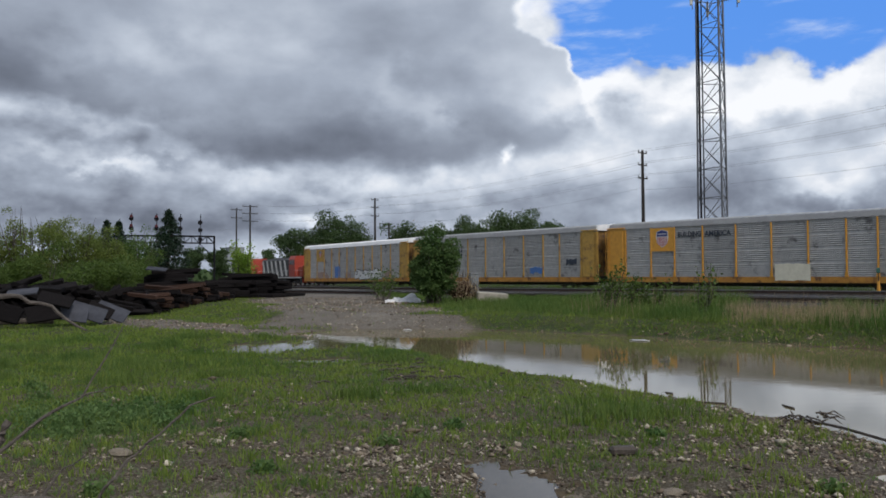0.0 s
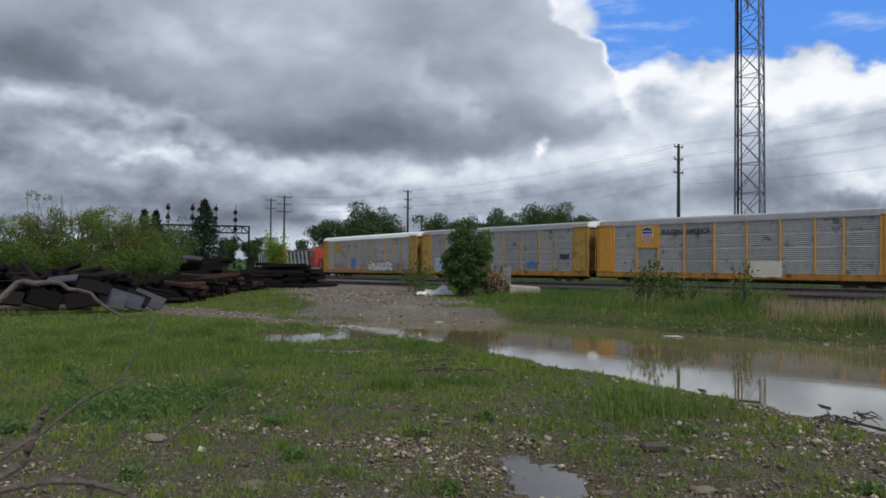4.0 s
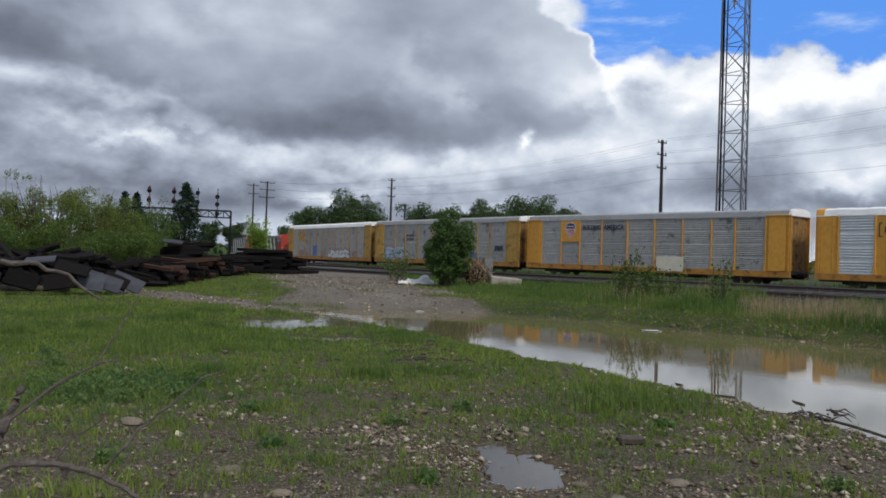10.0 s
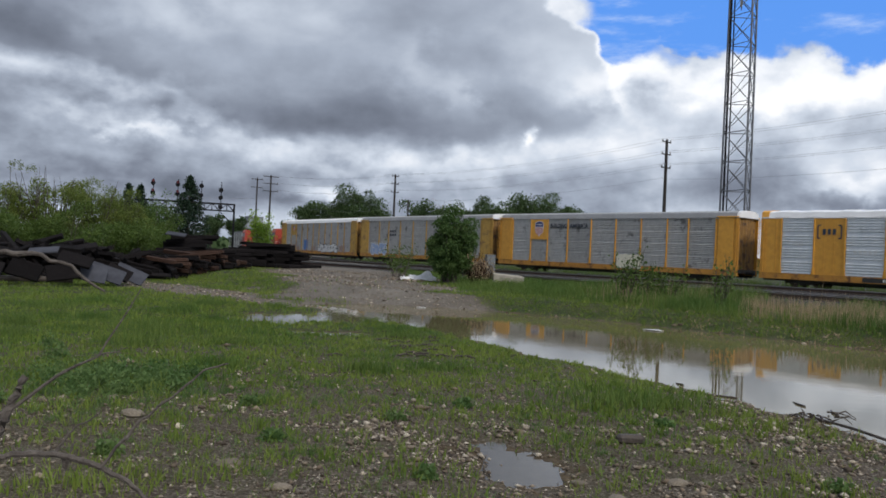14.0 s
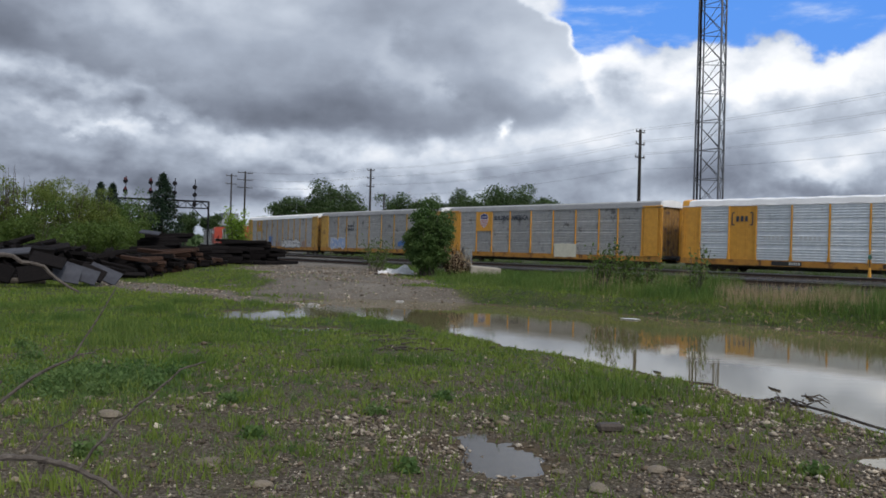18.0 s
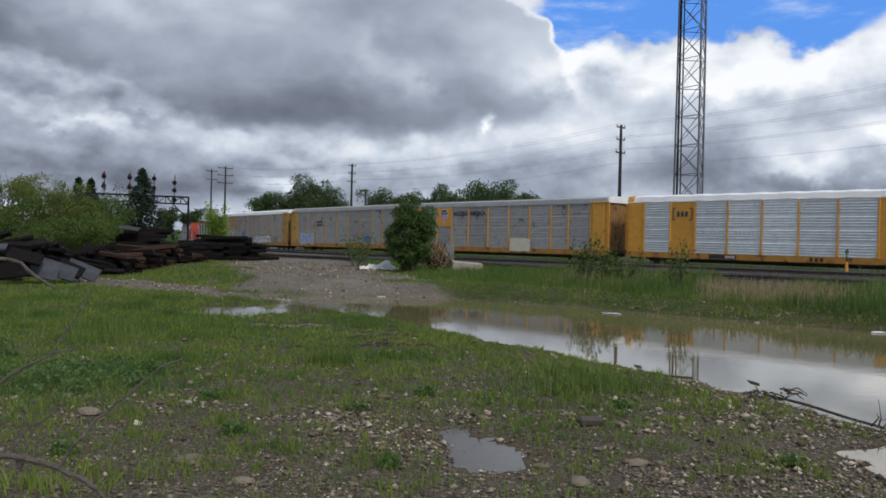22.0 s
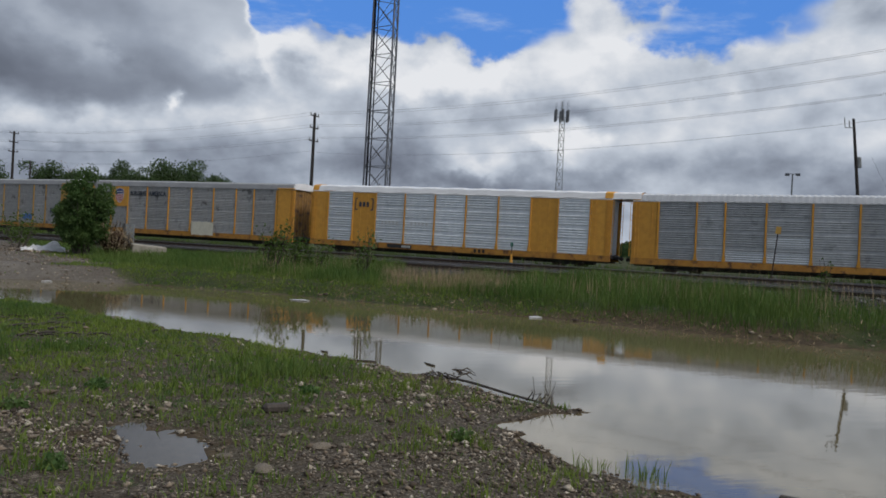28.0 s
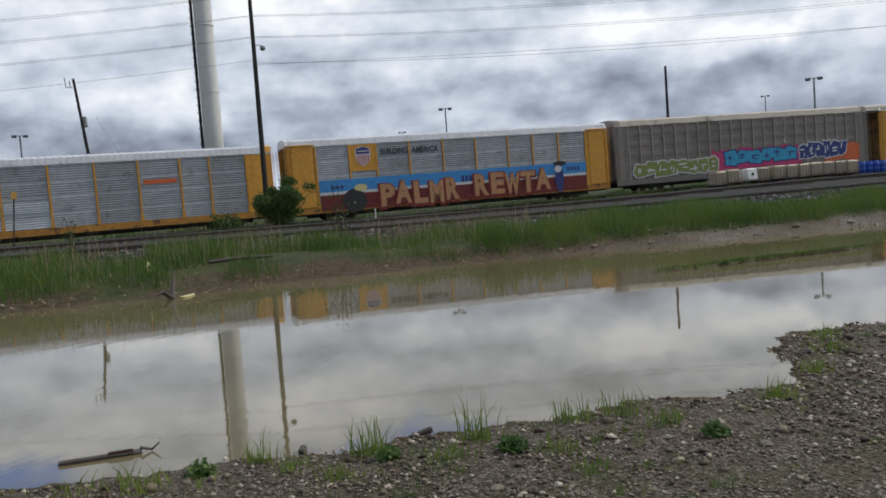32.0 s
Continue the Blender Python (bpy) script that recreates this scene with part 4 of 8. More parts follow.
def shield(parent, x, z, y, s=1.0):
    """The railway's badge as a plain shape: a red, white and navy shield."""
    m = Mesh().extrude([(x - 0.55 * s, z + 0.55 * s), (x, z + 0.72 * s), (x + 0.55 * s, z + 0.55 * s), (x + 0.62 * s, z + 0.1 * s), (x + 0.5 * s, z - 0.5 * s), (x, z - 0.85 * s), (x - 0.5 * s, z - 0.5 * s), (x - 0.62 * s, z + 0.1 * s)], "y", y - 0.006, y)
    part("badge_field", m, M_PAINTW, parent)
    part("badge_top", Mesh().extrude([(x - 0.5 * s, z + 0.52 * s), (x, z + 0.66 * s), (x + 0.5 * s, z + 0.52 * s), (x + 0.54 * s, z + 0.12 * s), (x - 0.54 * s, z + 0.12 * s)], "y", y - 0.012, y - 0.006), M_NAVY, parent)
    m = Mesh()
    for k in range(-3, 4):
        low = -0.76 + 0.07 * abs(k)
        m.box(x + k * 0.145 * s, y - 0.009, z + (0.05 + low) * s / 2, 0.065 * s, 0.006, (0.05 - low) * s)
    part("badge_stripe", m, M_RED, parent)
    part("badge_band", Mesh().box(x, y - 0.014, z + 0.33 * s, 0.85 * s, 0.004, 0.08 * s), M_PAINTW, parent)


def autorack(k, label, panels, panel_ma, frame_ma, roof_ma, end=1.45, solid_at=(), end_style="door", post_ma=None, ribs=28, roof_rib=0.6, top=5.85, rib_depth=0.026, half=13.80, shift=0.0):
    """A covered car carrier. panels: their widths in proportion; solid_at: panels that are plain sheet."""
    car = thing("autorack_car", label, "rail car", "train of car carriers")
    ROLLING.append((car, CAR_PITCH * (k - 5) + CAR_PITCH / 2 + shift, 9.9))
    HL = half
    z0, z1 = 1.02, top - 0.66
    post_ma = post_ma or frame_ma
    side_y = {}
    # frame
    m = Mesh()
    for y in (-1, 1):
        m.extrude([(y * 1.52, 0.58), (y * 1.52, z0), (y * 1.40, z0), (y * 1.40, 0.66), (y * 1.25, 0.58)], "x", -HL, HL)
    part("side_sill", m, M_SILL if frame_ma in (M_YEL, M_YEL_OLD) else frame_ma, car)
    m = Mesh().box(0, 0, 1.0, 2 * HL, 2.7, 0.12).box(0, 0, 0.62, 2 * HL - 3, 0.7, 0.72, 0.03).box(0, -1.2, 0.52, 2 * HL - 0.4, 0.08, 0.16).box(0, 1.2, 0.52, 2 * HL - 0.4, 0.08, 0.16)
    for x in np.arange(-12, 12.1, 1.7):
        m.box(float(x), 0, 0.9, 0.14, 2.6, 0.22)
    part("deck_frame", m, M_BLACK, car)
    m = Mesh()
    for y in (-1, 1):
        m.box(0, y * 1.47, z1 + 0.03, 2 * HL, 0.12, 0.07, 0.01)
    part("top_chord", m, roof_ma, car)
    # panels and posts, on both sides
    tot = sum(panels)
    span = 2 * (HL - end)
    post = 0.16
    unit = (span - post * (len(panels) + 1)) / tot
    for sgn in (-1, 1):
        x = -HL + end
        for i in range(len(panels) + 1):
            m = Mesh()
            y = sgn * 1.50
            m.box(x + post / 2, y, (z0 + z1) / 2, post * 0.72, 0.10, z1 - z0, 0.015)
            m.extrude([(x - 0.05, z0), (x + post + 0.05, z0), (x + post * 0.85, z0 + 0.55), (x + post * 0.15, z0 + 0.55)], "y", min(y, y + 0.055 * sgn), max(y, y + 0.055 * sgn))
            part("post", m, post_ma, car)
            if i == len(panels):
                break
            w = panels[i] * unit
            xa, xb = x + post, x + post + w
            if i in solid_at:
                m = Mesh().box((xa + xb) / 2, sgn * 1.465, (z0 + z1) / 2, w + 0.12, 0.07, z1 - z0, 0.01)
                for q in (0.33, 0.67):
                    m.box(xa + w * q, sgn * 1.503, (z0 + z1) / 2, 0.03, 0.02, z1 - z0 - 0.1)
                part("solid_panel", m, frame_ma, car)
            else:
                gaps = {ribs // 4, ribs // 2, 3 * ribs // 4} if ribs > 10 else set()
                part("ribbed_panel", corrugated(xa, xb, z0, z1, sgn * 1.45, ribs, rib_depth, gaps=gaps), panel_ma, car)
            if sgn < 0:
                side_y[i] = (xa, xb)
            x = xb
    # ends
    for e in (-1, 1):
        xm, xo = e * (HL - end / 2), e * HL
        for sgn in (-1, 1):
            wall = part("end_wall", Mesh().box(xm, sgn * 1.47, (z0 + z1) / 2, end, 0.09, z1 - z0, 0.012), frame_ma, car)
            if end_style == "door":
                part("door_leaf", Mesh().box(xm - e * 0.1, sgn * 1.535, (z0 + z1) / 2 + 0.1, end * 0.72, 0.06, z1 - z0 + 0.15, 0.03), frame_ma, wall)
                part("door_header", Mesh().box(xm, sgn * 1.53, z1 + 0.13, end * 1.02, 0.16, 0.10, 0.02), frame_ma, wall)
                part("corner_post", Mesh().box(xo - e * 0.16, sgn * 1.53, (z0 + z1) / 2, 0.10, 0.07, z1 - z0 + 0.1, 0.02), frame_ma, wall)
            else:
                part("seam", Mesh().box(xm + e * end * 0.22, sgn * 1.52, (z0 + z1) / 2, 0.05, 0.03, z1 - z0 - 0.1), frame_ma, wall)
                part("seam", Mesh().box(xm - e * end * 0.3, sgn * 1.52, (z0 + z1) / 2, 0.04, 0.03, z1 - z0 - 0.1), frame_ma, wall)
        fold = []
        for i, y in enumerate(np.linspace(-1.40, 1.40, 15)):
            fold.append((xo - e * (0.06 + 0.12 * abs(float(y)) + (0.10 if i % 2 else 0.0)), float(y)))
        fold += [(a - e * 0.04, b) for a, b in fold[::-1]]
        part("end_door", Mesh().extrude(fold, "z", z0 - 0.1, z1 + 0.25), M_YEL_DIRTY if end_style == "door" else panel_ma, car)
        # ladder, coupler, brake wheel
        for sgn in (-1, 1):
            xl = xo - e * 0.08
            m = Mesh()
            for z in np.arange(1.2, z1, 0.42):
                m.box(xl, sgn * 1.56, float(z), 0.42, 0.025, 0.03)
            for k in (-0.2, 0.2):
                m.box(xl + k, sgn * 1.555, (1.1 + z1) / 2, 0.03, 0.025, z1 - 1.1)
            part("ladder", m, frame_ma, car)
        m = Mesh().box(e * (HL + 0.25), 0, 0.85, 0.75, 0.26, 0.22, 0.04).box(e * (HL + 0.55), 0, 0.85, 0.22, 0.36, 0.30, 0.05).box(e * (HL - 0.05), 0, 0.95, 0.12, 2.6, 0.30, 0.02)
        m.tube([(e * (HL + 0.1), 0.5, 0.8), (e * (HL + 0.35), 0.45, 0.5), (e * (HL + 0.6), 0.4, 0.62)], 0.03, 6)
        part("coupler", m, M_BLACK, car)
    # roof: ribbed along its length, rounded across
    m = Mesh()
    n = 8
    prof = []
    for i in range(n + 1):
        a = math.pi * i / n
        prof.append((1.50 * math.cos(a) ** 1 if abs(math.cos(a)) > 1e-6 else 0.0, z1 + 0.06 + (top - z1 - 0.06) * math.sin(a) ** 0.42 if 0 < i < n else z1 + 0.06))
    xs = []
    x = -HL + 0.05
    while x < HL - 0.05:
        xs += [(x, 0.0), (x + roof_rib * 0.42, 0.0), (x + roof_rib * 0.5, 0.030), (x + roof_rib * 0.92, 0.030)]
        x += roof_rib
    xs.append((HL - 0.05, 0.0))
    v = []
    for x, h in xs:
        for y, z in prof:
            v.append((x, y, z + h))
    w = len(prof)
    f = [(i * w + j, i * w + j + 1, (i + 1) * w + j + 1, (i + 1) * w + j) for i in range(len(xs) - 1) for j in range(w - 1)]
    f += [tuple(range(w)), tuple(range((len(xs) - 1) * w, len(xs) * w))]
    part("roof", m.add(v, f), roof_ma, car)
    for e in (-1, 1):
        o = [(y * 1.01, z + 0.035) for y, z in prof]
        w = 0.10 if end_style == "door" else 0.30
        part("roof_end", Mesh().extrude(o, "x", e * (HL - w) - w, e * (HL - w) + w), M_ROOF_WHITE if end_style == "door" else frame_ma, car)
    for x in (-9.9, 9.9):
        truck(car, x)
    part("brake_box", Mesh().box(2.5, -0.9, 0.62, 1.6, 0.5, 0.4, 0.05), M_BLACK, car)
    part("air_tank", Mesh().disc_stack("x", -3.0, 0.8, 0.62, [(0, 0.1), (0.05, 0.2), (1.1, 0.2), (1.15, 0.1)], 12), M_BLACK, car)
    return car, side_y, (z0, z1)


OUT = -1.575     # just proud of everything on the camera's side


def dark_bars(car, x0, x1, z, h, n, ma=M_TXT, y=OUT + 0.06, name="reporting_mark"):
    w = (x1 - x0) / n
    bar = Mesh().box(0, 0, 0, w * 0.62, 0.008, h).mesh(name, ma)
    for i in range(n):
        part(name, bar, ma, car, at=pose(x0 + (i + 0.45) * w, y, z))


def build_train():
    # the old low rack behind the engines
    car, sy, (z0, z1) = autorack(1, "faded silver and yellow car carrier with a white roof and graffiti", [1] * 11, M_SILVER_OLD, M_YEL_OLD, M_ROOF_WHITE, end=1.75, ribs=24, top=5.8)
    xa, xb = sy[1]
    part("yellow_plate", Mesh().box((xa + xb) / 2, OUT + 0.06, z1 - 0.95, xb - xa + 0.3, 0.012, 1.7), M_YEL_OLD, car)
    shield(car, (xa + xb) / 2, z1 - 0.7, OUT + 0.05, 0.55)
    paint_patch(car, "graffiti_patch", M_LILAC_DEEP, -4.4, -2.9, 1.1, 2.6, OUT + 0.04, 0.14, 3)
    blob_letters(car, M_PAINTW, M_LOCO_BLACK, 1.2, 7.8, 0.85, 2.15, OUT + 0.03, 7, 5)
    for i, (x, w, h) in enumerate(((-9.6, 2.2, 0.9), (-7.4, 1.2, 0.5), (-1.6, 1.6, 0.7), (8.4, 1.8, 0.8))):
        paint_patch(car, "faded_scrawl", M_RUSTPAINT, x, x + w, 1.05, 1.05 + h, OUT + 0.055, 0.2, 60 + i, 9)
    # second car, half hidden by the bush
    pan = [0.97, 0.68, 0.97, 1.05, 1.03, 1.0, 1.0, 0.71, 0.93]
    car, sy, _ = autorack(2, "grey and yellow car carrier with pale blue graffiti", [1, 0.82, 1, 1.05, 1.05, 1.05, 1, 0.78, 1], M_SILVER_OLD, M_YEL_OLD, M_ROOF, end=1.9)
    dark_bars(car, -6.6, -5.0, 3.9, 0.28, 4)
    dark_bars(car, -6.6, -5.0, 3.45, 0.28, 4)
    blob_letters(car, M_LILAC, M_PAINTW, -10.9, -7.2, 0.9, 2.4, OUT + 0.03, 4, 11)
    paint_patch(car, "blue_scrawl", M_LILAC_DEEP, 5.2, 6.9, 1.4, 2.0, OUT + 0.055, 0.12, 71, 9)
    paint_patch(car, "dark_scrawl", M_TXT, 10.0, 11.3, 2.2, 2.7, OUT + 0.055, 0.12, 72, 9)
    # third car, with the badge
    car, sy, (z0, z1) = autorack(3, "grey ribbed car carrier with yellow posts and a shield badge", [0.96, 0.84, 0.96, 1.07, 1.07, 1.03, 1, 0.76, 0.95], M_SILVER_OLD, M_YEL, M_ROOF, end=1.92)
    badge(car, sy, z0, z1)
    paint_patch(car, "buffed_patch", M_CREAM, 1.85, 4.55, 0.74, 2.02, OUT + 0.02, 0.05, 21, 9, "cream buffed-over paint patch")
    # fourth car, bright
    car, sy, (z0, z1) = autorack(4, "yellow car carrier with bright silver louvred panels and white roof", [2.5, 2.18, 2.75, 2.75, 2.75, 2.75, 2.68, 2.1, 2.5], M_SILVER_NEW, M_YEL, M_ROOF_WHITE, end=1.57, half=13.3, shift=0.34, solid_at=(1, 7), end_style="flat", ribs=21, roof_rib=2.4, rib_depth=0.055)
    xa, xb = sy[1]
    xm = (xa + xb) / 2
    for e in (-1, 1):
        m = Mesh().box(xm + e * 0.85, OUT + 0.05, z1 - 1.0, 0.09, 0.01, 0.95).box(xm + e * 0.74, OUT + 0.05, z1 - 0.53, 0.2, 0.01, 0.09).box(xm + e * 0.74, OUT + 0.05, z1 - 1.47, 0.2, 0.01, 0.09)
        part("badge_bracket", m, M_TXT, car)
    dark_bars(car, xm - 0.55, xm + 0.55, z1 - 1.0, 0.42, 3, y=OUT + 0.05, name="badge_letter_bar")
    part("capacity_plate", Mesh().box(-4.4, OUT + 0.045, 0.80, 2.3, 0.012, 0.32), M_LOCO_BLACK, car)
    dark_bars(car, -4.2, -3.35, 0.80, 0.2, 5, M_PAINTW, OUT + 0.036)
    dark_bars(car, 2.3, 3.4, 0.80, 0.3, 3, M_RUST, OUT + 0.045)
    dark_bars(car, -10.8, -9.9, 3.25, 0.2, 5, M_PAINTW, OUT + 0.075)
    for i in (2, 3):
        dark_bars(car, sy[i][0] + 0.5, sy[i][1] - 0.4, 2.72, 0.3, 5, M_PAINTW, OUT + 0.075)
    # fifth car
    car, sy, (z0, z1) = autorack(5, "silver car carrier with yellow ends and posts", pan, M_SILVER, M_YEL, M_ROOF_LIGHT, end=1.8, half=13.4, end_style="flat", ribs=26, roof_rib=0.42, rib_depth=0.04, top=5.8)
    xa, xb = sy[6]
    part("red_streak", Mesh().box((xa + xb) / 2, OUT + 0.06, z0 + 2.62, (xb - xa) * 0.85, 0.012, 0.30), M_ORANGE_SP, car)
    for i in (2, 3):
        xa, xb = sy[i]
        part("clean_slats", corrugated(xa + 0.03, xb - 0.03, z0 + 0.05, z0 + 0.75, -1.462, 5), M_SILVER_NEW, car)
    xa, xb = sy[3]
    part("clean_slats", corrugated(xa + 0.03, xb - 0.03, z0 + 1.05, z0 + 1.75, -1.462, 5), M_SILVER_NEW, car)
    # sixth car, with the long mural
    car, sy, (z0, z1) = autorack(6, "grey and yellow car carrier with a blue and maroon mural", [0.97, 0.79, 1.0, 1.06, 1.06, 1.08, 0.84, 0.9, 0.98], M_SILVER, M_YEL, M_ROOF_LIGHT, end=2.1, shift=-0.25, top=6.2, rib_depth=0.04)
    badge(car, sy, z0, z1)
    a, b = -11.5, 11.5
    paint_patch(car, "mural_blue", M_SKYBLUE, a, b, 2.10, 3.0, OUT + 0.015, 0.03, 31, 24)
    paint_patch(car, "mural_white", M_PAINTW, a, b, 1.88, 2.10, OUT + 0.015, 0.01, 32, 12)
    paint_patch(car, "mural_maroon", M_MAROON, a, b, 1.02, 1.88, OUT + 0.015, 0.02, 33, 16)
    paint_patch(car, "mural_maroon", M_MAROON, a, b, 0.70, 1.01, OUT - 0.045, 0.02, 34, 16)
    for txt, x, w, z in (("PALMR", -6.95, 6.75, 0.82), ("REWTA", 0.95, 7.1, 0.95)):
        for i, ch in enumerate(txt):
            cw = w / 5
            lift = z + 0.09 * math.sin(1.9 * i + z * 7)
            lettering(car, ch, x + i * cw - 0.02, lift - 0.14, 2.4, OUT - 0.050 - 0.001 * i, M_BRICK_PAINT, "mural_letter_shadow", cw * 1.04, 0.21, 0.004)
            lettering(car, ch, x + i * cw + 0.06, lift, 2.25, OUT - 0.060 - 0.001 * i, M_TANP, "mural_letter", cw * 0.90, 0.10, 0.004)
    part("mural_figure", Mesh().extrude([(-8.9 + 0.95 * math.cos(i * 0.45) * (1 + 0.10 * math.sin(3 * i)), 1.32 + 0.92 * math.sin(i * 0.45) * (1 + 0.08 * math.cos(2 * i))) for i in range(14)], "y", OUT - 0.056, OUT - 0.046), M_LOCO_BLACK, car)
    part("mural_figure", Mesh().extrude([(-8.35 + 0.55 * math.cos(i * 0.6), 2.28 + 0.26 * math.sin(i * 0.6)) for i in range(10)], "y", OUT - 0.062, OUT - 0.056), M_LITTER_Y, car)
    part("mural_figure", Mesh().extrude([(8.85 + 0.42 * math.cos(i * 0.6), 1.75 + 1.15 * math.sin(i * 0.6)) for i in range(10)], "y", OUT - 0.056, OUT - 0.046), M_NAVY, car)
    part("mural_figure", Mesh().extrude([(8.75 + 0.36 * math.cos(i * 0.6), 2.55 + 0.28 * math.sin(i * 0.6)) for i in range(10)], "y", OUT - 0.062, OUT - 0.056), M_PAINTW, car)
    part("mural_figure", Mesh().extrude([(8.95 + 0.62 * math.cos(i * 0.6), 3.0 + 0.2 * math.sin(i * 0.6)) for i in range(10)], "y", OUT - 0.062, OUT - 0.056), M_LOCO_BLACK, car)
    dark_bars(car, -10.7, -9.6, 2.42, 0.26, 3, M_NAVY, y=OUT, name="mural_writing_bar")
    dark_bars(car, -0.05, 0.95, 2.35, 0.5, 3, M_NAVY, y=OUT, name="mural_writing_bar")
    dark_bars(car, 9.6, 10.9, 2.5, 0.3, 4, M_NAVY, y=OUT, name="mural_writing_bar")
    # seventh car, brown
    car, sy, (z0, z1) = autorack(7, "brown car carrier with a tan roof and bright graffiti", [1] * 21, M_BROWN, M_BROWN, M_ROOF_TAN, end=1.25, half=13.7, shift=-0.5, end_style="plain", post_ma=M_BROWN_POST, ribs=5, roof_rib=3.4, top=6.3)
    paint_patch(car, "graffiti_patch", M_PINK, -4.0, 5.8, 1.15, 2.95, OUT + 0.02, 0.25, 41, 20)
    paint_patch(car, "graffiti_patch", M_ORANGE_SP, 8.5, 12.6, 1.25, 2.85, OUT + 0.02, 0.2, 42, 12)
    blob_letters(car, M_OLIVE, M_PAINTW, -11.9, -3.4, 1.15, 2.55, OUT + 0.01, 8, 43)
    blob_letters(car, M_AQUA, M_NAVY, -2.6, 5.2, 1.5, 2.95, OUT + 0.01, 6, 44)
    blob_letters(car, M_NAVY, M_PAINTW, 5.6, 11.0, 1.5, 3.15, OUT + 0.01, 6, 45)
    autorack(8, "yellow car carrier at the tail of the train", [1, 0.78, 1, 1, 1, 1, 1, 0.7, 1], M_SILVER, M_YEL, M_ROOF, end=1.55, top=6.2)
    locomotive(CAR_PITCH * -4 - 9.9, "orange and black road engine with slanted white stripes", 1)
    locomotive(CAR_PITCH * -4 - 29.6, "second black and orange engine with slanted white stripes", 1)


def badge(car, sy, z0, z1):
    xa, xb = sy[1]
    xm, h = (xa + xb) / 2, 1.9
    part("badge_plate", Mesh().box(xm, OUT + 0.06, z1 - h / 2, xb - xa + 0.2, 0.014, h), M_YEL, car)
    part("plate_rail", Mesh().box(xm, OUT + 0.05, z1 - h - 0.05, xb - xa + 0.2, 0.03, 0.10), M_YEL, car)
    shield(car, xm, z1 - 0.85, OUT + 0.045, 0.98)
    x2 = sy[2]
    x3 = sy[3]
    lettering(car, "BUILDING", x2[0] + 0.25, z1 - 0.85, 0.62, OUT + 0.06, M_TXT, "slogan", x2[1] - x2[0] - 0.3, 0.012)
    lettering(car, "AMERICA", x3[0] + 0.15, z1 - 0.85, 0.62, OUT + 0.06, M_TXT, "slogan", x3[1] - x3[0] - 0.45, 0.012)


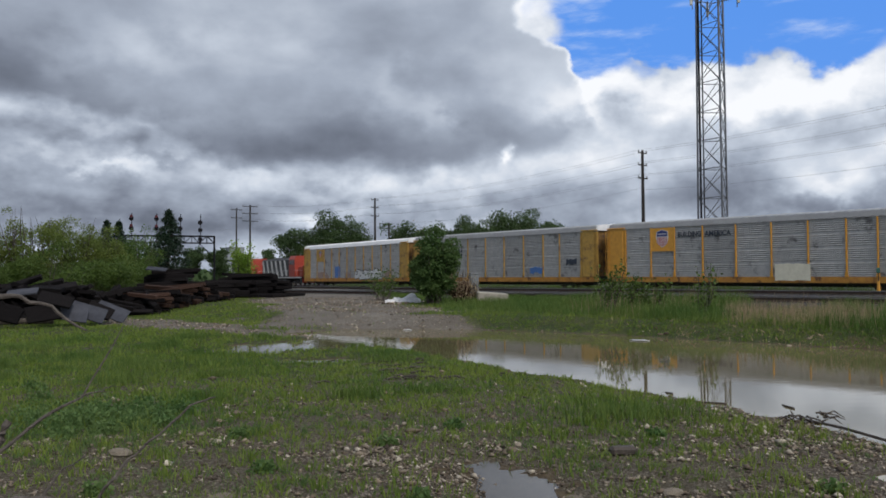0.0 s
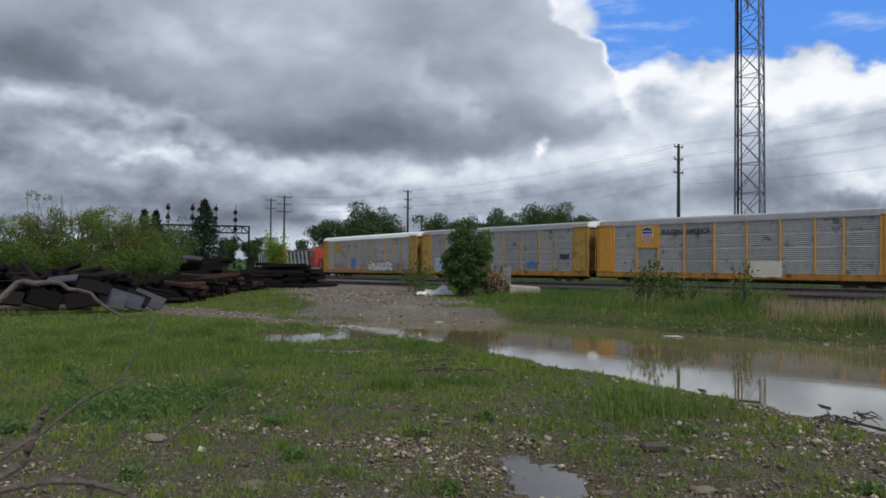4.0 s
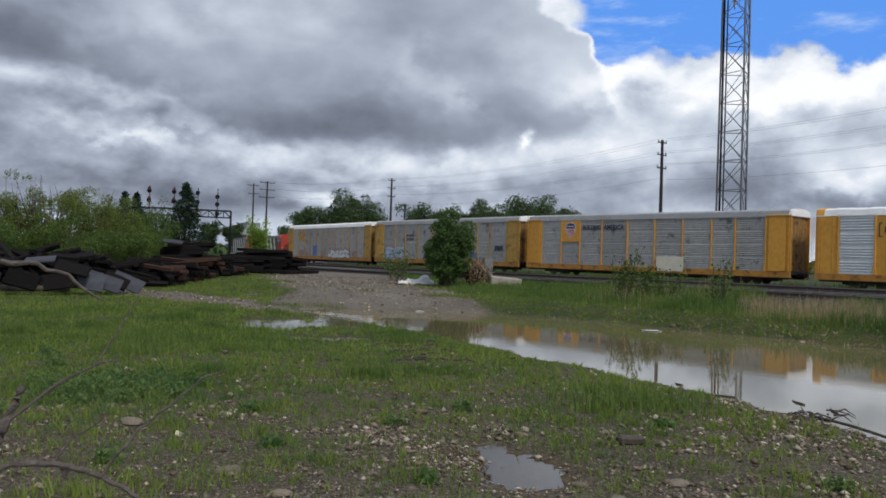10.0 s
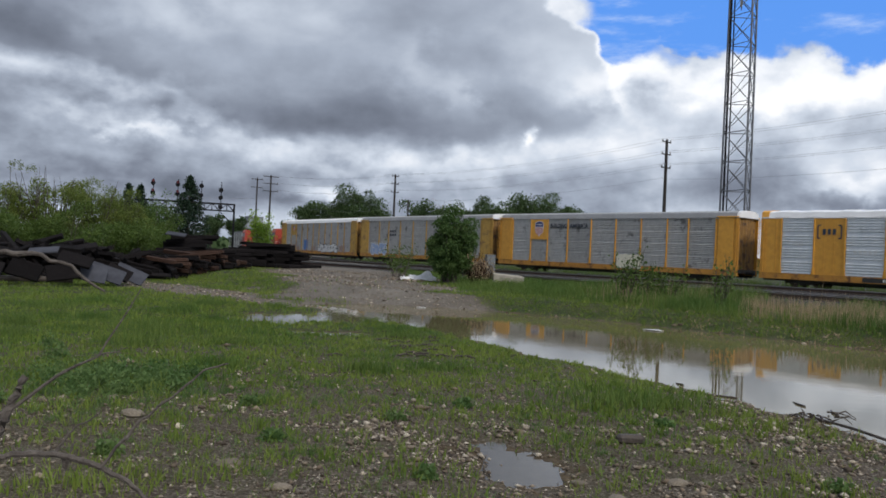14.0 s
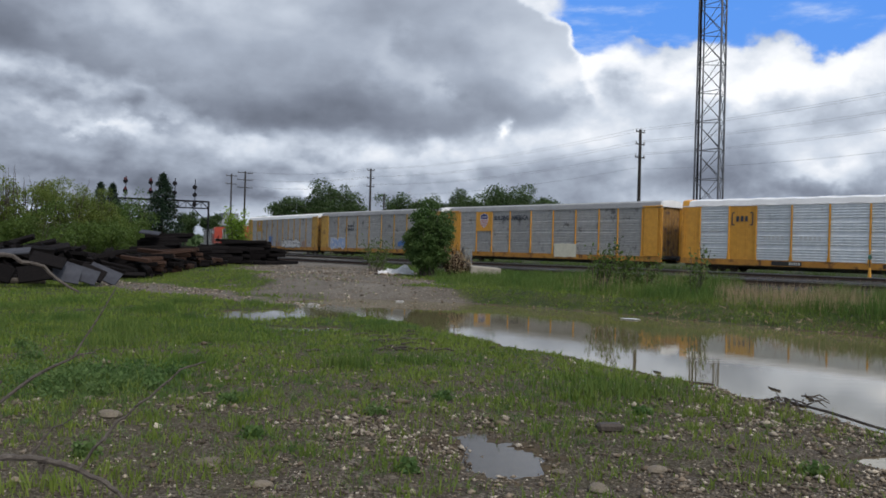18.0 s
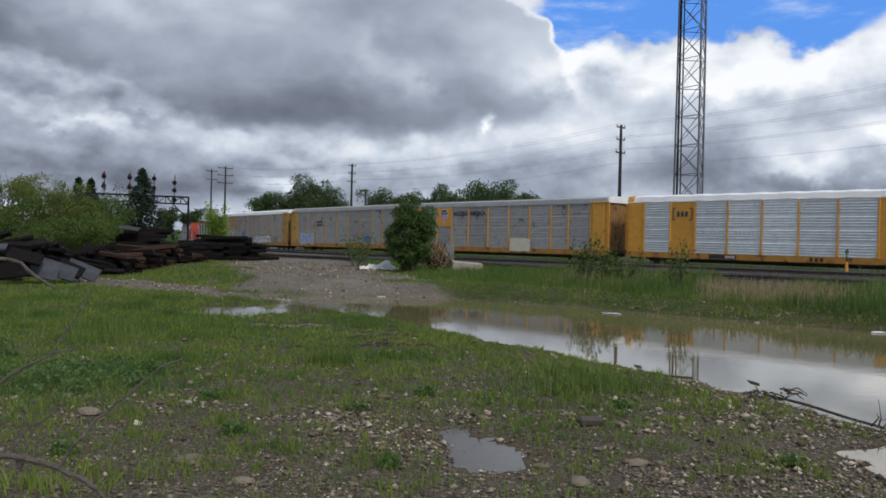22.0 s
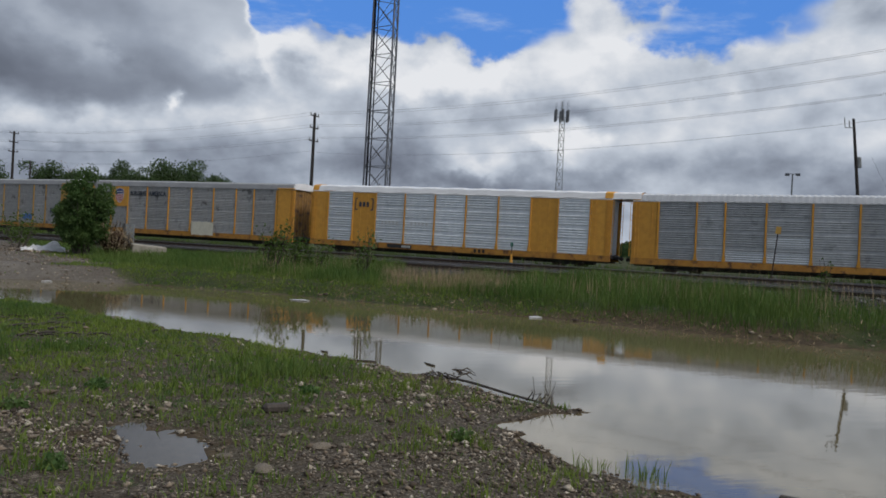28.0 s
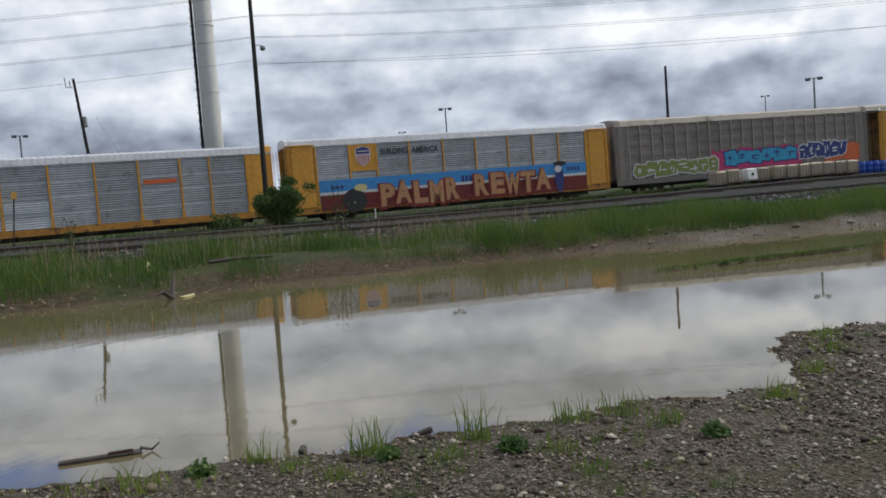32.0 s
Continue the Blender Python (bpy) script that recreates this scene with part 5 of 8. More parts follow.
def locomotive(datum, label, face):
    """A road engine: cab at one end, long hood, walkway, fuel tank and two trucks. face: +1 has the cab towards the cars."""
    lo = thing("locomotive", label, "locomotive", "engines of the train")
    ROLLING.append((lo, datum, 6.2))
    f = face
    part("walkway_frame", Mesh().box(0, 0, 1.15, 18.4, 3.0, 0.28, 0.03), M_LOCO_BLACK, lo)
    part("sill_stripe", Mesh().box(0, -1.51, 1.16, 18.2, 0.012, 0.14).box(0, 1.51, 1.16, 18.2, 0.012, 0.14), M_LOCO_WHITE, lo)
    m = Mesh().extrude([(-0.95, 1.3), (-0.95, 3.9), (-0.7, 4.15), (0.7, 4.15), (0.95, 3.9), (0.95, 1.3)], "x", -8.6, 4.4) if f > 0 else Mesh().extrude([(-0.95, 1.3), (-0.95, 3.9), (-0.7, 4.15), (0.7, 4.15), (0.95, 3.9), (0.95, 1.3)], "x", -4.4, 8.6)
    part("long_hood", m, M_LOCO_BLACK, lo)
    for i in range(6):
        x = f * (-7.8 + i * 1.9)
        m = Mesh()
        for y in (-0.96, 0.96):
            m.extrude([(x, 1.4), (x + 0.65, 1.4), (x + 0.65 - f * 0.9, 3.85), (x - f * 0.9, 3.85)], "y", y - 0.012, y + 0.012)
        part("white_stripe", m, M_LOCO_WHITE, lo)
    cab = part("cab", Mesh().extrude([(-1.5, 1.3), (-1.5, 3.9), (-1.2, 4.45), (1.2, 4.45), (1.5, 3.9), (1.5, 1.3)], "x", min(f * 4.4, f * 6.7), max(f * 4.4, f * 6.7)), M_ORANGE, lo)
    part("cab_window", Mesh().box(f * 5.1, -1.51, 3.45, 0.8, 0.03, 0.65, 0.01).box(f * 6.1, -1.51, 3.45, 0.7, 0.03, 0.65, 0.01), M_GLASS_DARK, cab)
    part("cab_window", Mesh().box(f * 5.1, 1.51, 3.45, 0.8, 0.03, 0.65, 0.01).box(f * 6.1, 1.51, 3.45, 0.7, 0.03, 0.65, 0.01), M_GLASS_DARK, cab)
    part("short_hood", Mesh().extrude([(-0.95, 1.3), (-0.95, 2.7), (-0.7, 2.95), (0.7, 2.95), (0.95, 2.7), (0.95, 1.3)], "x", min(f * 6.7, f * 8.5), max(f * 6.7, f * 8.5)), M_ORANGE, lo)
    for x in (-5.5, -3.2, -1.0):
        part("roof_fan", Mesh().disc_stack("z", f * x, 0, 4.15, [(0, 0.62), (0.12, 0.62), (0.14, 0.5), (0.10, 0.45)], 18), M_LOCO_BLACK, lo)
    part("exhaust", Mesh().box(f * 1.4, 0, 4.28, 0.9, 0.5, 0.3, 0.05), M_LOCO_BLACK, lo)
    part("air_horn", Mesh().tube([(f * 5.2, 0, 4.45), (f * 5.2, 0, 4.7), (f * 5.8, 0, 4.75)], 0.06, 8), M_GREYMETAL, lo)
    part("fuel_tank", Mesh().box(0, 0, 0.72, 5.0, 2.5, 0.75, 0.15), M_LOCO_BLACK, lo)
    for y in (-1.46, 1.46):
        m = Mesh().tube([(-9.0, y, 2.25), (9.0, y, 2.25)], 0.02, 5)
        for x in np.linspace(-9, 9, 11):
            m.tube([(float(x), y, 1.28), (float(x), y, 2.25)], 0.018, 5)
        part("handrail", m, M_LOCO_WHITE, lo)
    for x in (-9.15, 9.15):
        part("pilot", Mesh().box(x, 0, 0.75, 0.12, 2.8, 0.75, 0.03), M_ORANGE if x * f > 0 else M_LOCO_BLACK, lo)
        part("coupler", Mesh().box(x * 1.04, 0, 0.85, 0.7, 0.28, 0.25, 0.05), M_BLACK, lo)
        part("step_well", Mesh().box(x * 0.985, -1.4, 0.75, 0.5, 0.12, 0.75, 0.02).box(x * 0.985, 1.4, 0.75, 0.5, 0.12, 0.75, 0.02), M_LOCO_BLACK, lo)
    for x in (-6.2, 6.2):
        truck(lo, x)


def motions():
    times = sorted({t for t, _ in RUN})
    for ob, datum, half in ROLLING:
        walk(ob, [(t, vehicle_pose(train_at(t) + datum, half)) for t in times])
    # wheels roll as far as the train goes
    fine = [0.0]
    while fine[-1] < 24.4:
        t = fine[-1] + 0.02
        while t < 24.5 and abs(train_at(t) - train_at(fine[-1])) < 0.50:
            t += 0.02
        fine.append(min(t, 24.5))
    fine.append(32.0)
    start = train_at(0)
    for w, x in AXLES:
        walk(w, [(t, pose(x, 0, 0.42, 0, math.degrees((train_at(t) - start) / 0.42))) for t in fine])


build_train()

build_track(0.0, "train_track", "rusty rails on dark ties under the train", TRAIN_RAIL, dip)
build_track(MID_TRACK, "main_track", "worn steel rails on dark ties in grey ballast")
build_track(NEAR_TRACK, "main_track", "worn steel rails on dark ties in grey ballast")


# ---------------- plants ----------------
def bearing(az, d):
    """The place d metres out at az degrees right of ahead."""
    return d * math.sin(radians(az)), d * math.cos(radians(az))


def ground_z(x, y):
    return float(lay_of_land(np.array([x]), np.array([y]))[0][0])


def limb_path(r, base, direction, length, bend, n=5):
    p, d, out = Vector(base), Vector(direction).normalized(), [Vector(base)]
    for _ in range(n):
        d = (d + Vector((r.uniform(-bend, bend), r.uniform(-bend, bend), r.uniform(-bend * 0.4, bend)))).normalized()
        p = p + d * (length / n)
        out.append(p.copy())
    return out


def leafy(name, label, category, x, y, height, width, leaves, size, leaf, seed, stems=6, base=None, bark=M_BARK, low=0.12, open_top=0.3, group="", tall_stems=False, spread=0.35, droop=0.0, trunk=None, lobes=0):
    """A shrub or tree: tapered stems or a trunk with limbs, twigs, and clumps of small leaves round them."""
    r = random.Random(seed)
    z = ground_z(x, y) if base is None else base
    ob = thing(name, label, category, group, pose(x, y, z - 0.03))
    m, tips = Mesh(), []
    if trunk:
        path = limb_path(r, (0, 0, 0), (0, 0, 1), height * 0.8, 0.10, 7)
        m.tube(path, [trunk * (1 - 0.12 * i) for i in range(len(path))], 8)
        for i in range(stems):
            b = path[2 + i % 5]
            a = r.uniform(0, 6.28)
            lp = limb_path(r, b, (math.cos(a), math.sin(a), r.uniform(0.3, 1.1)), width * r.uniform(0.3, 0.5), 0.25)
            m.tube(lp, [trunk * 0.4 * (1 - 0.17 * k) for k in range(len(lp))], 5)
            tips += lp[2:]
        tips += path[4:]
    else:
        for i in range(stems):
            a, q = r.uniform(0, 6.28), r.uniform(0.15, 0.75) * (0.5 if tall_stems else 1.0)
            h = height * r.uniform(0.72, 1.0)
            lp = limb_path(r, (math.cos(a) * width * 0.12, math.sin(a) * width * 0.12, 0), (math.cos(a) * q * width / height, math.sin(a) * q * width / height, 1), h, 0.12, 7)
            m.tube(lp, [max(0.006, 0.012 * height * (1 - 0.13 * k)) for k in range(len(lp))], 5)
            tips += lp[2:]
            for k in (2, 3, 4, 5):
                b = r.uniform(0, 6.28)
                tw = limb_path(r, lp[k], (math.cos(b), math.sin(b), r.uniform(0.2, 1.0)), width * r.uniform(0.12, 0.3), 0.3, 3)
                m.tube(tw, [0.004 * height, 0.003 * height, 0.002 * height, 0.001 * height], 4)
                tips += tw[1:]
    part("trunk" if trunk else "stem", m, bark, ob)
    rr = np.random.default_rng(seed)
    t = np.array([tuple(p) for p in tips])
    keep = (t[:, 2] > height * low)
    t = t[keep] if keep.any() else t
    w = 1.0 - open_top * (t[:, 2] / height)
    pick = rr.choice(len(t), leaves, p=w / w.sum())
    pts = t[pick] + rr.normal(size=(leaves, 3)) * width * np.array([0.085, 0.085, 0.07])
    if lobes:
        # billowing clumps: shells of leaves, thickest on top, round points along the limbs
        top = t[rr.choice(len(t), lobes, p=w / w.sum())] + rr.normal(size=(lobes, 3)) * width * 0.05
        rad = width * rr.uniform(0.10, 0.23, lobes)
        k = rr.choice(lobes, leaves, p=rad ** 2 / (rad ** 2).sum())
        d = rr.normal(size=(leaves, 3))
        d[:, 2] = d[:, 2] * 0.8 + 0.35
        d /= np.linalg.norm(d, axis=1)[:, None]
        pts = top[k] + d * (rad[k] * rr.uniform(0.55, 1.12, leaves))[:, None] * np.array([1.0, 1.0, 0.8])
    pts[:, 2] = np.clip(pts[:, 2], 0.02, None)
    v, f = leaf_quads(pts, size, spread, droop)
    tagged(part("crown", np_mesh("crown", v, f, leaf), leaf, ob), kind="stuff")
    return ob


def spruce(x, y, height, width, seed, label):
    z = ground_z(x, y)
    ob = thing("spruce_tree", label, "tree", "spruces by the gantry", pose(x, y, z - 0.05))
    part("trunk", Mesh().tube([(0, 0, 0), (0, 0, height * 0.5), (0, 0, height)], [0.13, 0.08, 0.015], 8), M_BARK, ob)
    r = np.random.default_rng(seed)
    m, pts = Mesh(), []
    for h in np.arange(0.06, 0.985, 0.032):
        n = 12 if h < 0.7 else 7
        for k in range(n):
            a = r.uniform(0, 6.28)
            L = width / 2 * (1 - h) ** 0.95 * r.uniform(0.75, 1.1) + 0.06
            b = np.array([0, 0, h * height])
            e = np.array([math.cos(a) * L, math.sin(a) * L, h * height - 0.18 * L + 0.05])
            m.tube([tuple(b), tuple((b + e) / 2 + np.array([0, 0, 0.04])), tuple(e)], [0.02, 0.012, 0.005], 4)
            c = r.uniform(0.02, 1.0, (46, 1)) ** 0.6
            pts.append(b + (e - b) * c + r.normal(size=(46, 3)) * np.array([0.05, 0.05, 0.06]) * height / 7)
    tagged(part("limb_frame", m, M_BARK, ob), kind="stuff")
    v, f = leaf_quads(np.concatenate(pts), 0.024 * height + 0.05, 0.16, 0.35)
    tagged(part("needles", np_mesh("needles", v, f, L_SPRUCE), L_SPRUCE, ob), kind="stuff")


def grass_patch(name, label, x, y, h, w, leaf, lean=0.35, z=None, way=None):
    z = lay_of_land(x, y)[0] if z is None else z
    v, f = blades(x, y, z, h, w, lean, way)
    tagged(new(name, np_mesh(name, v, f, leaf)), label, "grass", kind="stuff")


def tuft_field(name, label, cx, cy, count, height, wide, leaf, blade=0.007):
    """Tufts that fan out from their roots; count, height and wide are arrays, one entry a tuft."""
    k = np.repeat(np.arange(len(cx)), count)
    a, d = RNG.uniform(0, 2 * np.pi, len(k)), np.abs(RNG.normal(0, 0.55, len(k)))
    x, y = cx[k] + np.cos(a) * d * wide[k], cy[k] + np.sin(a) * d * wide[k]
    h = height[k] * RNG.uniform(0.35, 1.15, len(k)) * (1 - 0.25 * np.clip(d, 0, 1.5))
    r = np.hypot(x, y)
    grass_patch(name, label, x, y, h, blade * np.clip(r / 7, 0.8, 2.6), leaf, 0.45, way=a)


def build_grass():
    # fanned tufts, sparse among the gravel close by and thick further off
    n = 62000
    r, a = 3.4 + 17 * RNG.uniform(0, 1, n) ** 0.85, np.radians(RNG.uniform(-33, 112, n))
    x, y = r * np.sin(a), r * np.cos(a)
    z, gravel, ballast, mud, sd, off, strip = lay_of_land(x, y)
    clump = value_noise(x, y, 0.9, 91, 3) + 0.6 * value_noise(x, y, 3.1, 92, 2)
    beach = smooth(np.arctan2(x, y), radians(30), radians(48))
    p = np.clip(0.36 + 0.75 * clump + 0.15 * smooth(r, 7, 12) - 0.22 * gravel - 0.16 * beach, 0.04, 1) * smooth(sd, 0.04, 0.3) * smooth(off, 41, 44)
    lush = np.exp(-((x + 3.9) ** 2 + (y - 9.3) ** 2) / 1.6)
    keep = RNG.uniform(size=n) < np.clip(p + lush, 0, 1) * 0.55
    x, y, r, clump, lush = x[keep], y[keep], r[keep], clump[keep], lush[keep]
    h = (0.050 + 0.05 * np.clip(clump, 0, 1) + 0.10 * lush) * RNG.uniform(0.5, 1.6, len(x))
    cold = RNG.uniform(size=len(x)) < 0.52 + 0.4 * lush
    for pick, name, label, leaf in ((cold, "weed_tufts", "blue-green weed tufts growing through the gravel", L_WEED), (~cold, "grass_tufts", "fresh yellow-green grass tufts growing through the gravel", L_GRASS)):
        c = RNG.integers(6, 17, pick.sum())
        tuft_field(name, label, x[pick], y[pick], c, h[pick], RNG.uniform(0.04, 0.13, pick.sum()) * (1 + 0.03 * r[pick]), leaf)
    # the meadow in front, in tufts
    n = 900000
    x, y = RNG.uniform(-22, 12, n), RNG.uniform(3.0, 38, n)
    r = np.hypot(x, y)
    keep = RNG.uniform(size=n) < np.clip(7.5 / np.maximum(r, 5), 0.16, 1) ** 1.2
    keep &= np.arctan2(x, y) > radians(-34)
    x, y, r = x[keep], y[keep], r[keep]
    z, gravel, ballast, mud, sd, off, strip = lay_of_land(x, y)
    tuft = 0.55 * value_noise(x, y, 2.4, 21, 3) + 0.75 * value_noise(x, y, 6.5, 23, 2)
    wide = value_noise(x, y, 0.5, 22, 3)
    fine = smooth(r, 9, 15)
    p = np.clip((0.42 + 0.10 * fine + 1.5 * tuft + 0.35 * wide) * (1 - 0.75 * gravel), 0, 1) + 0.9 * gravel * np.clip(tuft - 0.10, 0, 1)
    p *= 1 - 0.97 * smooth(gravel, 0.15, 0.75) * smooth(r, 17, 21)
    p *= smooth(sd, 0.05, 0.35) * (1 - smooth(off, 36, 33)) * (0.30 + 0.70 * smooth(r, 8, 11.5))
    keep = RNG.uniform(size=len(x)) < p * 2.5
    x, y, z, r, tuft, wide = (a[keep] for a in (x, y, z, r, tuft, wide))
    h = (0.03 + 0.09 * np.clip(tuft + 0.25, 0, 1) + 0.05 * np.clip(wide, 0, 1)) * RNG.uniform(0.4, 1.5, len(x))
    grass_patch("meadow_grass", "patchy spring grass in tufts over gravel", x, y, h, 0.0060 + 0.0009 * r, L_GRASS, 0.6, z)
    # broad-leaved weeds, thick to the west of the stones
    c = np.array([(-3.9 + 0.75 * math.cos(2.4 * i) * (0.25 + i / 18), 9.4 + 0.9 * math.sin(2.4 * i) * (0.25 + i / 18), 0.13 + 0.10 * ((i * 7) % 5) / 5) for i in range(18)] + [(-5.6, 11.2, 0.16), (-6.3, 12.4, 0.16), (-2.2, 8.6, 0.09), (-0.6, 8.3, 0.09), (-1.6, 7.1, 0.08), (0.1, 9.2, 0.10), (-2.7, 6.3, 0.09), (2.2, 8.6, 0.08), (-4.6, 7.9, 0.12), (-0.2, 6.2, 0.07), (3.0, 6.4, 0.08), (4.6, 3.2, 0.07), (5.2, 1.2, 0.07), (5.6, -0.1, 0.06), (5.0, 2.0, 0.06)])
    k = RNG.integers(0, len(c), 9000)
    d = RNG.normal(size=(9000, 3))
    d /= np.linalg.norm(d, axis=1)[:, None]
    d[:, 2] = np.abs(d[:, 2])
    rad = c[k, 2][:, None] * RNG.uniform(0.3, 1.1, (9000, 1))
    pts = np.stack([c[k, 0], c[k, 1], lay_of_land(c[:, 0], c[:, 1])[0][k]], 1) + d * rad * np.array([1.3, 1.3, 1.2])
    v, f = leaf_quads(pts, 0.045, 0.3)
    tagged(new("broad_weeds", np_mesh("broad_weeds", v, f, L_WEED)), "low broad-leaved weeds in dark green cushions", "weeds", kind="stuff")
    # weeds and seed heads along the near shore
    n = 1700
    k = RNG.integers(0, len(SHORE_TUFTS), n)
    c = np.array(SHORE_TUFTS)[k]
    x, y = c[:, 0] + RNG.normal(0, 0.075, n), c[:, 1] + RNG.normal(0, 0.075, n)
    grass_patch("shore_weeds", "green weeds growing in tufts at the water's edge", x, y, c[:, 2] * RNG.uniform(0.1, 1.0, n) ** 1.6 * 1.1, np.full(n, 0.009), L_GRASS, 0.35)
    # the far bank
    n = 500000
    s, o = RNG.uniform(-70, 75, n), RNG.uniform(31.0, 46, n)
    x, y = on_track(s, o)
    z, gravel, ballast, mud, sd, off, strip = lay_of_land(x, y)
    wide, tuft = value_noise(x, y, 0.28, 31, 3), value_noise(x, y, 1.1, 32, 3)
    east = smooth(x + 0.4 * y, 17, 24)
    p = np.clip(0.70 + 1.1 * wide + 0.9 * tuft, 0, 1) * (gravel < 0.35) * smooth(sd, 0.05, 0.5)
    p *= 1 - 0.75 * east * smooth(sd + 0.9 * wide, 1.2, 0.35) * (tuft < 0.3)
    p *= 1 - 0.95 * smooth(x + 0.4 * y + 3 * wide, 29, 34) * smooth(off + 1.2 * wide, 34.8, 33.2)
    p *= smooth(sd, 22, 12)
    bear = np.degrees(np.arctan2(x, y))
    bare = smooth(bear + 6 * wide, 46, 51) * smooth(bear + 6 * wide, 66, 61)
    clump = smooth(value_noise(x, y, 0.45, 35, 2), 0.05, 0.30)
    p *= 1 - 0.88 * bare * (1 - clump)
    keep = (RNG.uniform(size=n) < p) & (x > -3.0 + 0.12 * (30 - y))
    x, y, z, sd, wide, tuft, off, bare, clump = (a[keep] for a in (x, y, z, sd, wide, tuft, off, bare, clump))
    east = smooth(x + 0.4 * y, 14, 20)
    far_east = smooth(x + 0.4 * y, 20, 23)
    h = (0.07 + (0.40 + 0.24 * east + 0.26 * far_east) * smooth(sd, 0.25 + 2.0 * (1 - east), 1.4 + 3.0 * (1 - east)) * np.clip(0.55 + 1.0 * wide + 0.7 * tuft, 0.15, 1.25) * (1 - 0.55 * smooth(y, 0.5, -3.0))) * RNG.uniform(0.4, 1.25, len(x))
    h *= (1 - 0.6 * bare * (1 - clump)) * (0.75 + 0.5 * clump)
    h = np.minimum(h, np.clip(0.93 + 0.32 * far_east + 0.16 * tuft - z, 0.06, 2.0) * RNG.uniform(0.6, 1.1, len(x)))
    grass_patch("bank_grass", "tall green grass on the far bank of the pond", x, y, h, np.full(len(x), 0.015), L_GRASS_BANK, 0.45, z)
    # dead reeds that stand over it
    n = 11000
    s, o = RNG.uniform(-60, 60, n), RNG.uniform(32, 39.0, n)
    x, y = on_track(s, o)
    land = lay_of_land(x, y)
    sd, wide = land[4], value_noise(x, y, 0.22, 41, 2)
    keep = (wide > 0.02) & (sd > 1.2) & (y > 3.0) & (land[1] < 0.3) & (x > 4) & (RNG.uniform(size=n) < np.clip(wide * 2.2, 0, 0.8))
    x, y = x[keep], y[keep]
    grass_patch("dry_reeds", "dry tan reeds and stalks standing in the bank grass", x, y, RNG.uniform(0.3, 1.0, len(x)) * (1 + 0.35 * smooth(x + 0.4 * y, 20, 23)), np.full(len(x), 0.012), L_DRY, 0.28)
    # a thick stand of last year's stalks near the bend of the bank
    n = 9000
    az, d = np.radians(RNG.uniform(18.0, 29.0, n)), RNG.uniform(21, 33, n)
    x, y = d * np.sin(az), d * np.cos(az)
    land = lay_of_land(x, y)
    edge = smooth(np.degrees(az), 18, 21) * smooth(np.degrees(az), 29, 26)
    keep = (land[4] > 1.6) & (land[5] > 32.2) & (RNG.uniform(size=n) < np.clip(0.42 + 1.2 * value_noise(x, y, 0.6, 43, 3), 0.03, 1) * edge)
    x, y = x[keep], y[keep]
    grass_patch("dry_reeds", "loose stand of dry tan stalks at the water's bend", x, y, RNG.uniform(0.2, 0.62, len(x)), np.full(len(x), 0.011), L_DRY, 0.3)
    # weeds between the tracks and under the train
    n = 60000
    s, o = RNG.uniform(-110, 75, n), np.concatenate([RNG.uniform(2.2, 11.5, n // 3), RNG.uniform(-7, -1.9, n - n // 3)])
    x, y = on_track(s, o)
    tuft = value_noise(x, y, 0.5, 51, 3)
    st = lay_of_land(x, y)[6]
    keep = (RNG.uniform(size=n) < np.clip(0.4 + 1.4 * tuft, 0, 1)) & (st < 0.2)
    x, y = x[keep], y[keep]
    grass_patch("track_weeds", "low weeds between the rails and under the train", x, y, RNG.uniform(0.15, 0.75, len(x)), np.full(len(x), 0.04), L_GRASS_BANK, 0.3)
    # stranded stalks on the bare part of the bank
    n = 30000
    s, o = RNG.uniform(-25, 72, n), RNG.uniform(35, 46, n)
    x, y = on_track(s, o)
    g = lay_of_land(x, y)
    keep = (g[4] > 0.03) & (g[4] < 4.5) & (x + 0.4 * y > 15.5) & (RNG.uniform(size=n) < 0.12 + 0.75 * smooth(g[4], 2.0, 0.4) + 0.3 * value_noise(x, y, 0.7, 33, 2))
    x, y = x[keep], y[keep]
    grass_patch("stranded_litter", "stranded tan stalks and litter along the far bank", x, y, RNG.uniform(0.04, 0.13, len(x)), RNG.uniform(0.015, 0.045, len(x)), L_DRY, 2.6)
    # rough grass round the heap
    n = 60000
    x, y = RNG.uniform(-30, -5, n), RNG.uniform(29, 62, n)
    g = lay_of_land(x, y)
    keep = (RNG.uniform(size=n) < (0.75 + 0.7 * value_noise(x, y, 0.9, 73, 3)) * (1.0 - 1.15 * smooth(g[1], 0.1, 0.7))) & (g[5] > 36) & (np.arctan2(x, y) > radians(-36))
    x, y = x[keep], y[keep]
    t = value_noise(x, y, 0.6, 71, 3)
    grass_patch("road_side_grass", "rough green grass beside the gravel road", x, y, (0.05 + 0.14 * np.clip(t + 0.3, 0, 1)) * RNG.uniform(0.4, 1.3, len(x)), np.full(len(x), 0.026), L_GRASS, 0.5)
    # darker, ranker clumps in the meadow
    n = 26000
    cx, cy = RNG.uniform(-11, 3, 70), RNG.uniform(9.5, 24, 70)
    k = RNG.integers(0, 70, n)
    wide = 0.18 + 0.5 * (k % 11) / 11
    x, y = cx[k] + RNG.normal(0, 1, n) * wide, cy[k] + RNG.normal(0, 0.8, n) * wide
    g = lay_of_land(x, y)
    keep = (g[4] > 0.4) & (g[1] < 0.6)
    x, y, k = x[keep], y[keep], k[keep]
    grass_patch("rank_grass", "darker rank grass clumps in the meadow", x, y, (0.10 + 0.16 * (k % 7) / 7) * RNG.uniform(0.4, 1.2, len(x)), np.full(len(x), 0.012), L_GRASS_BANK, 0.45)
    # the spit
    n = 3600
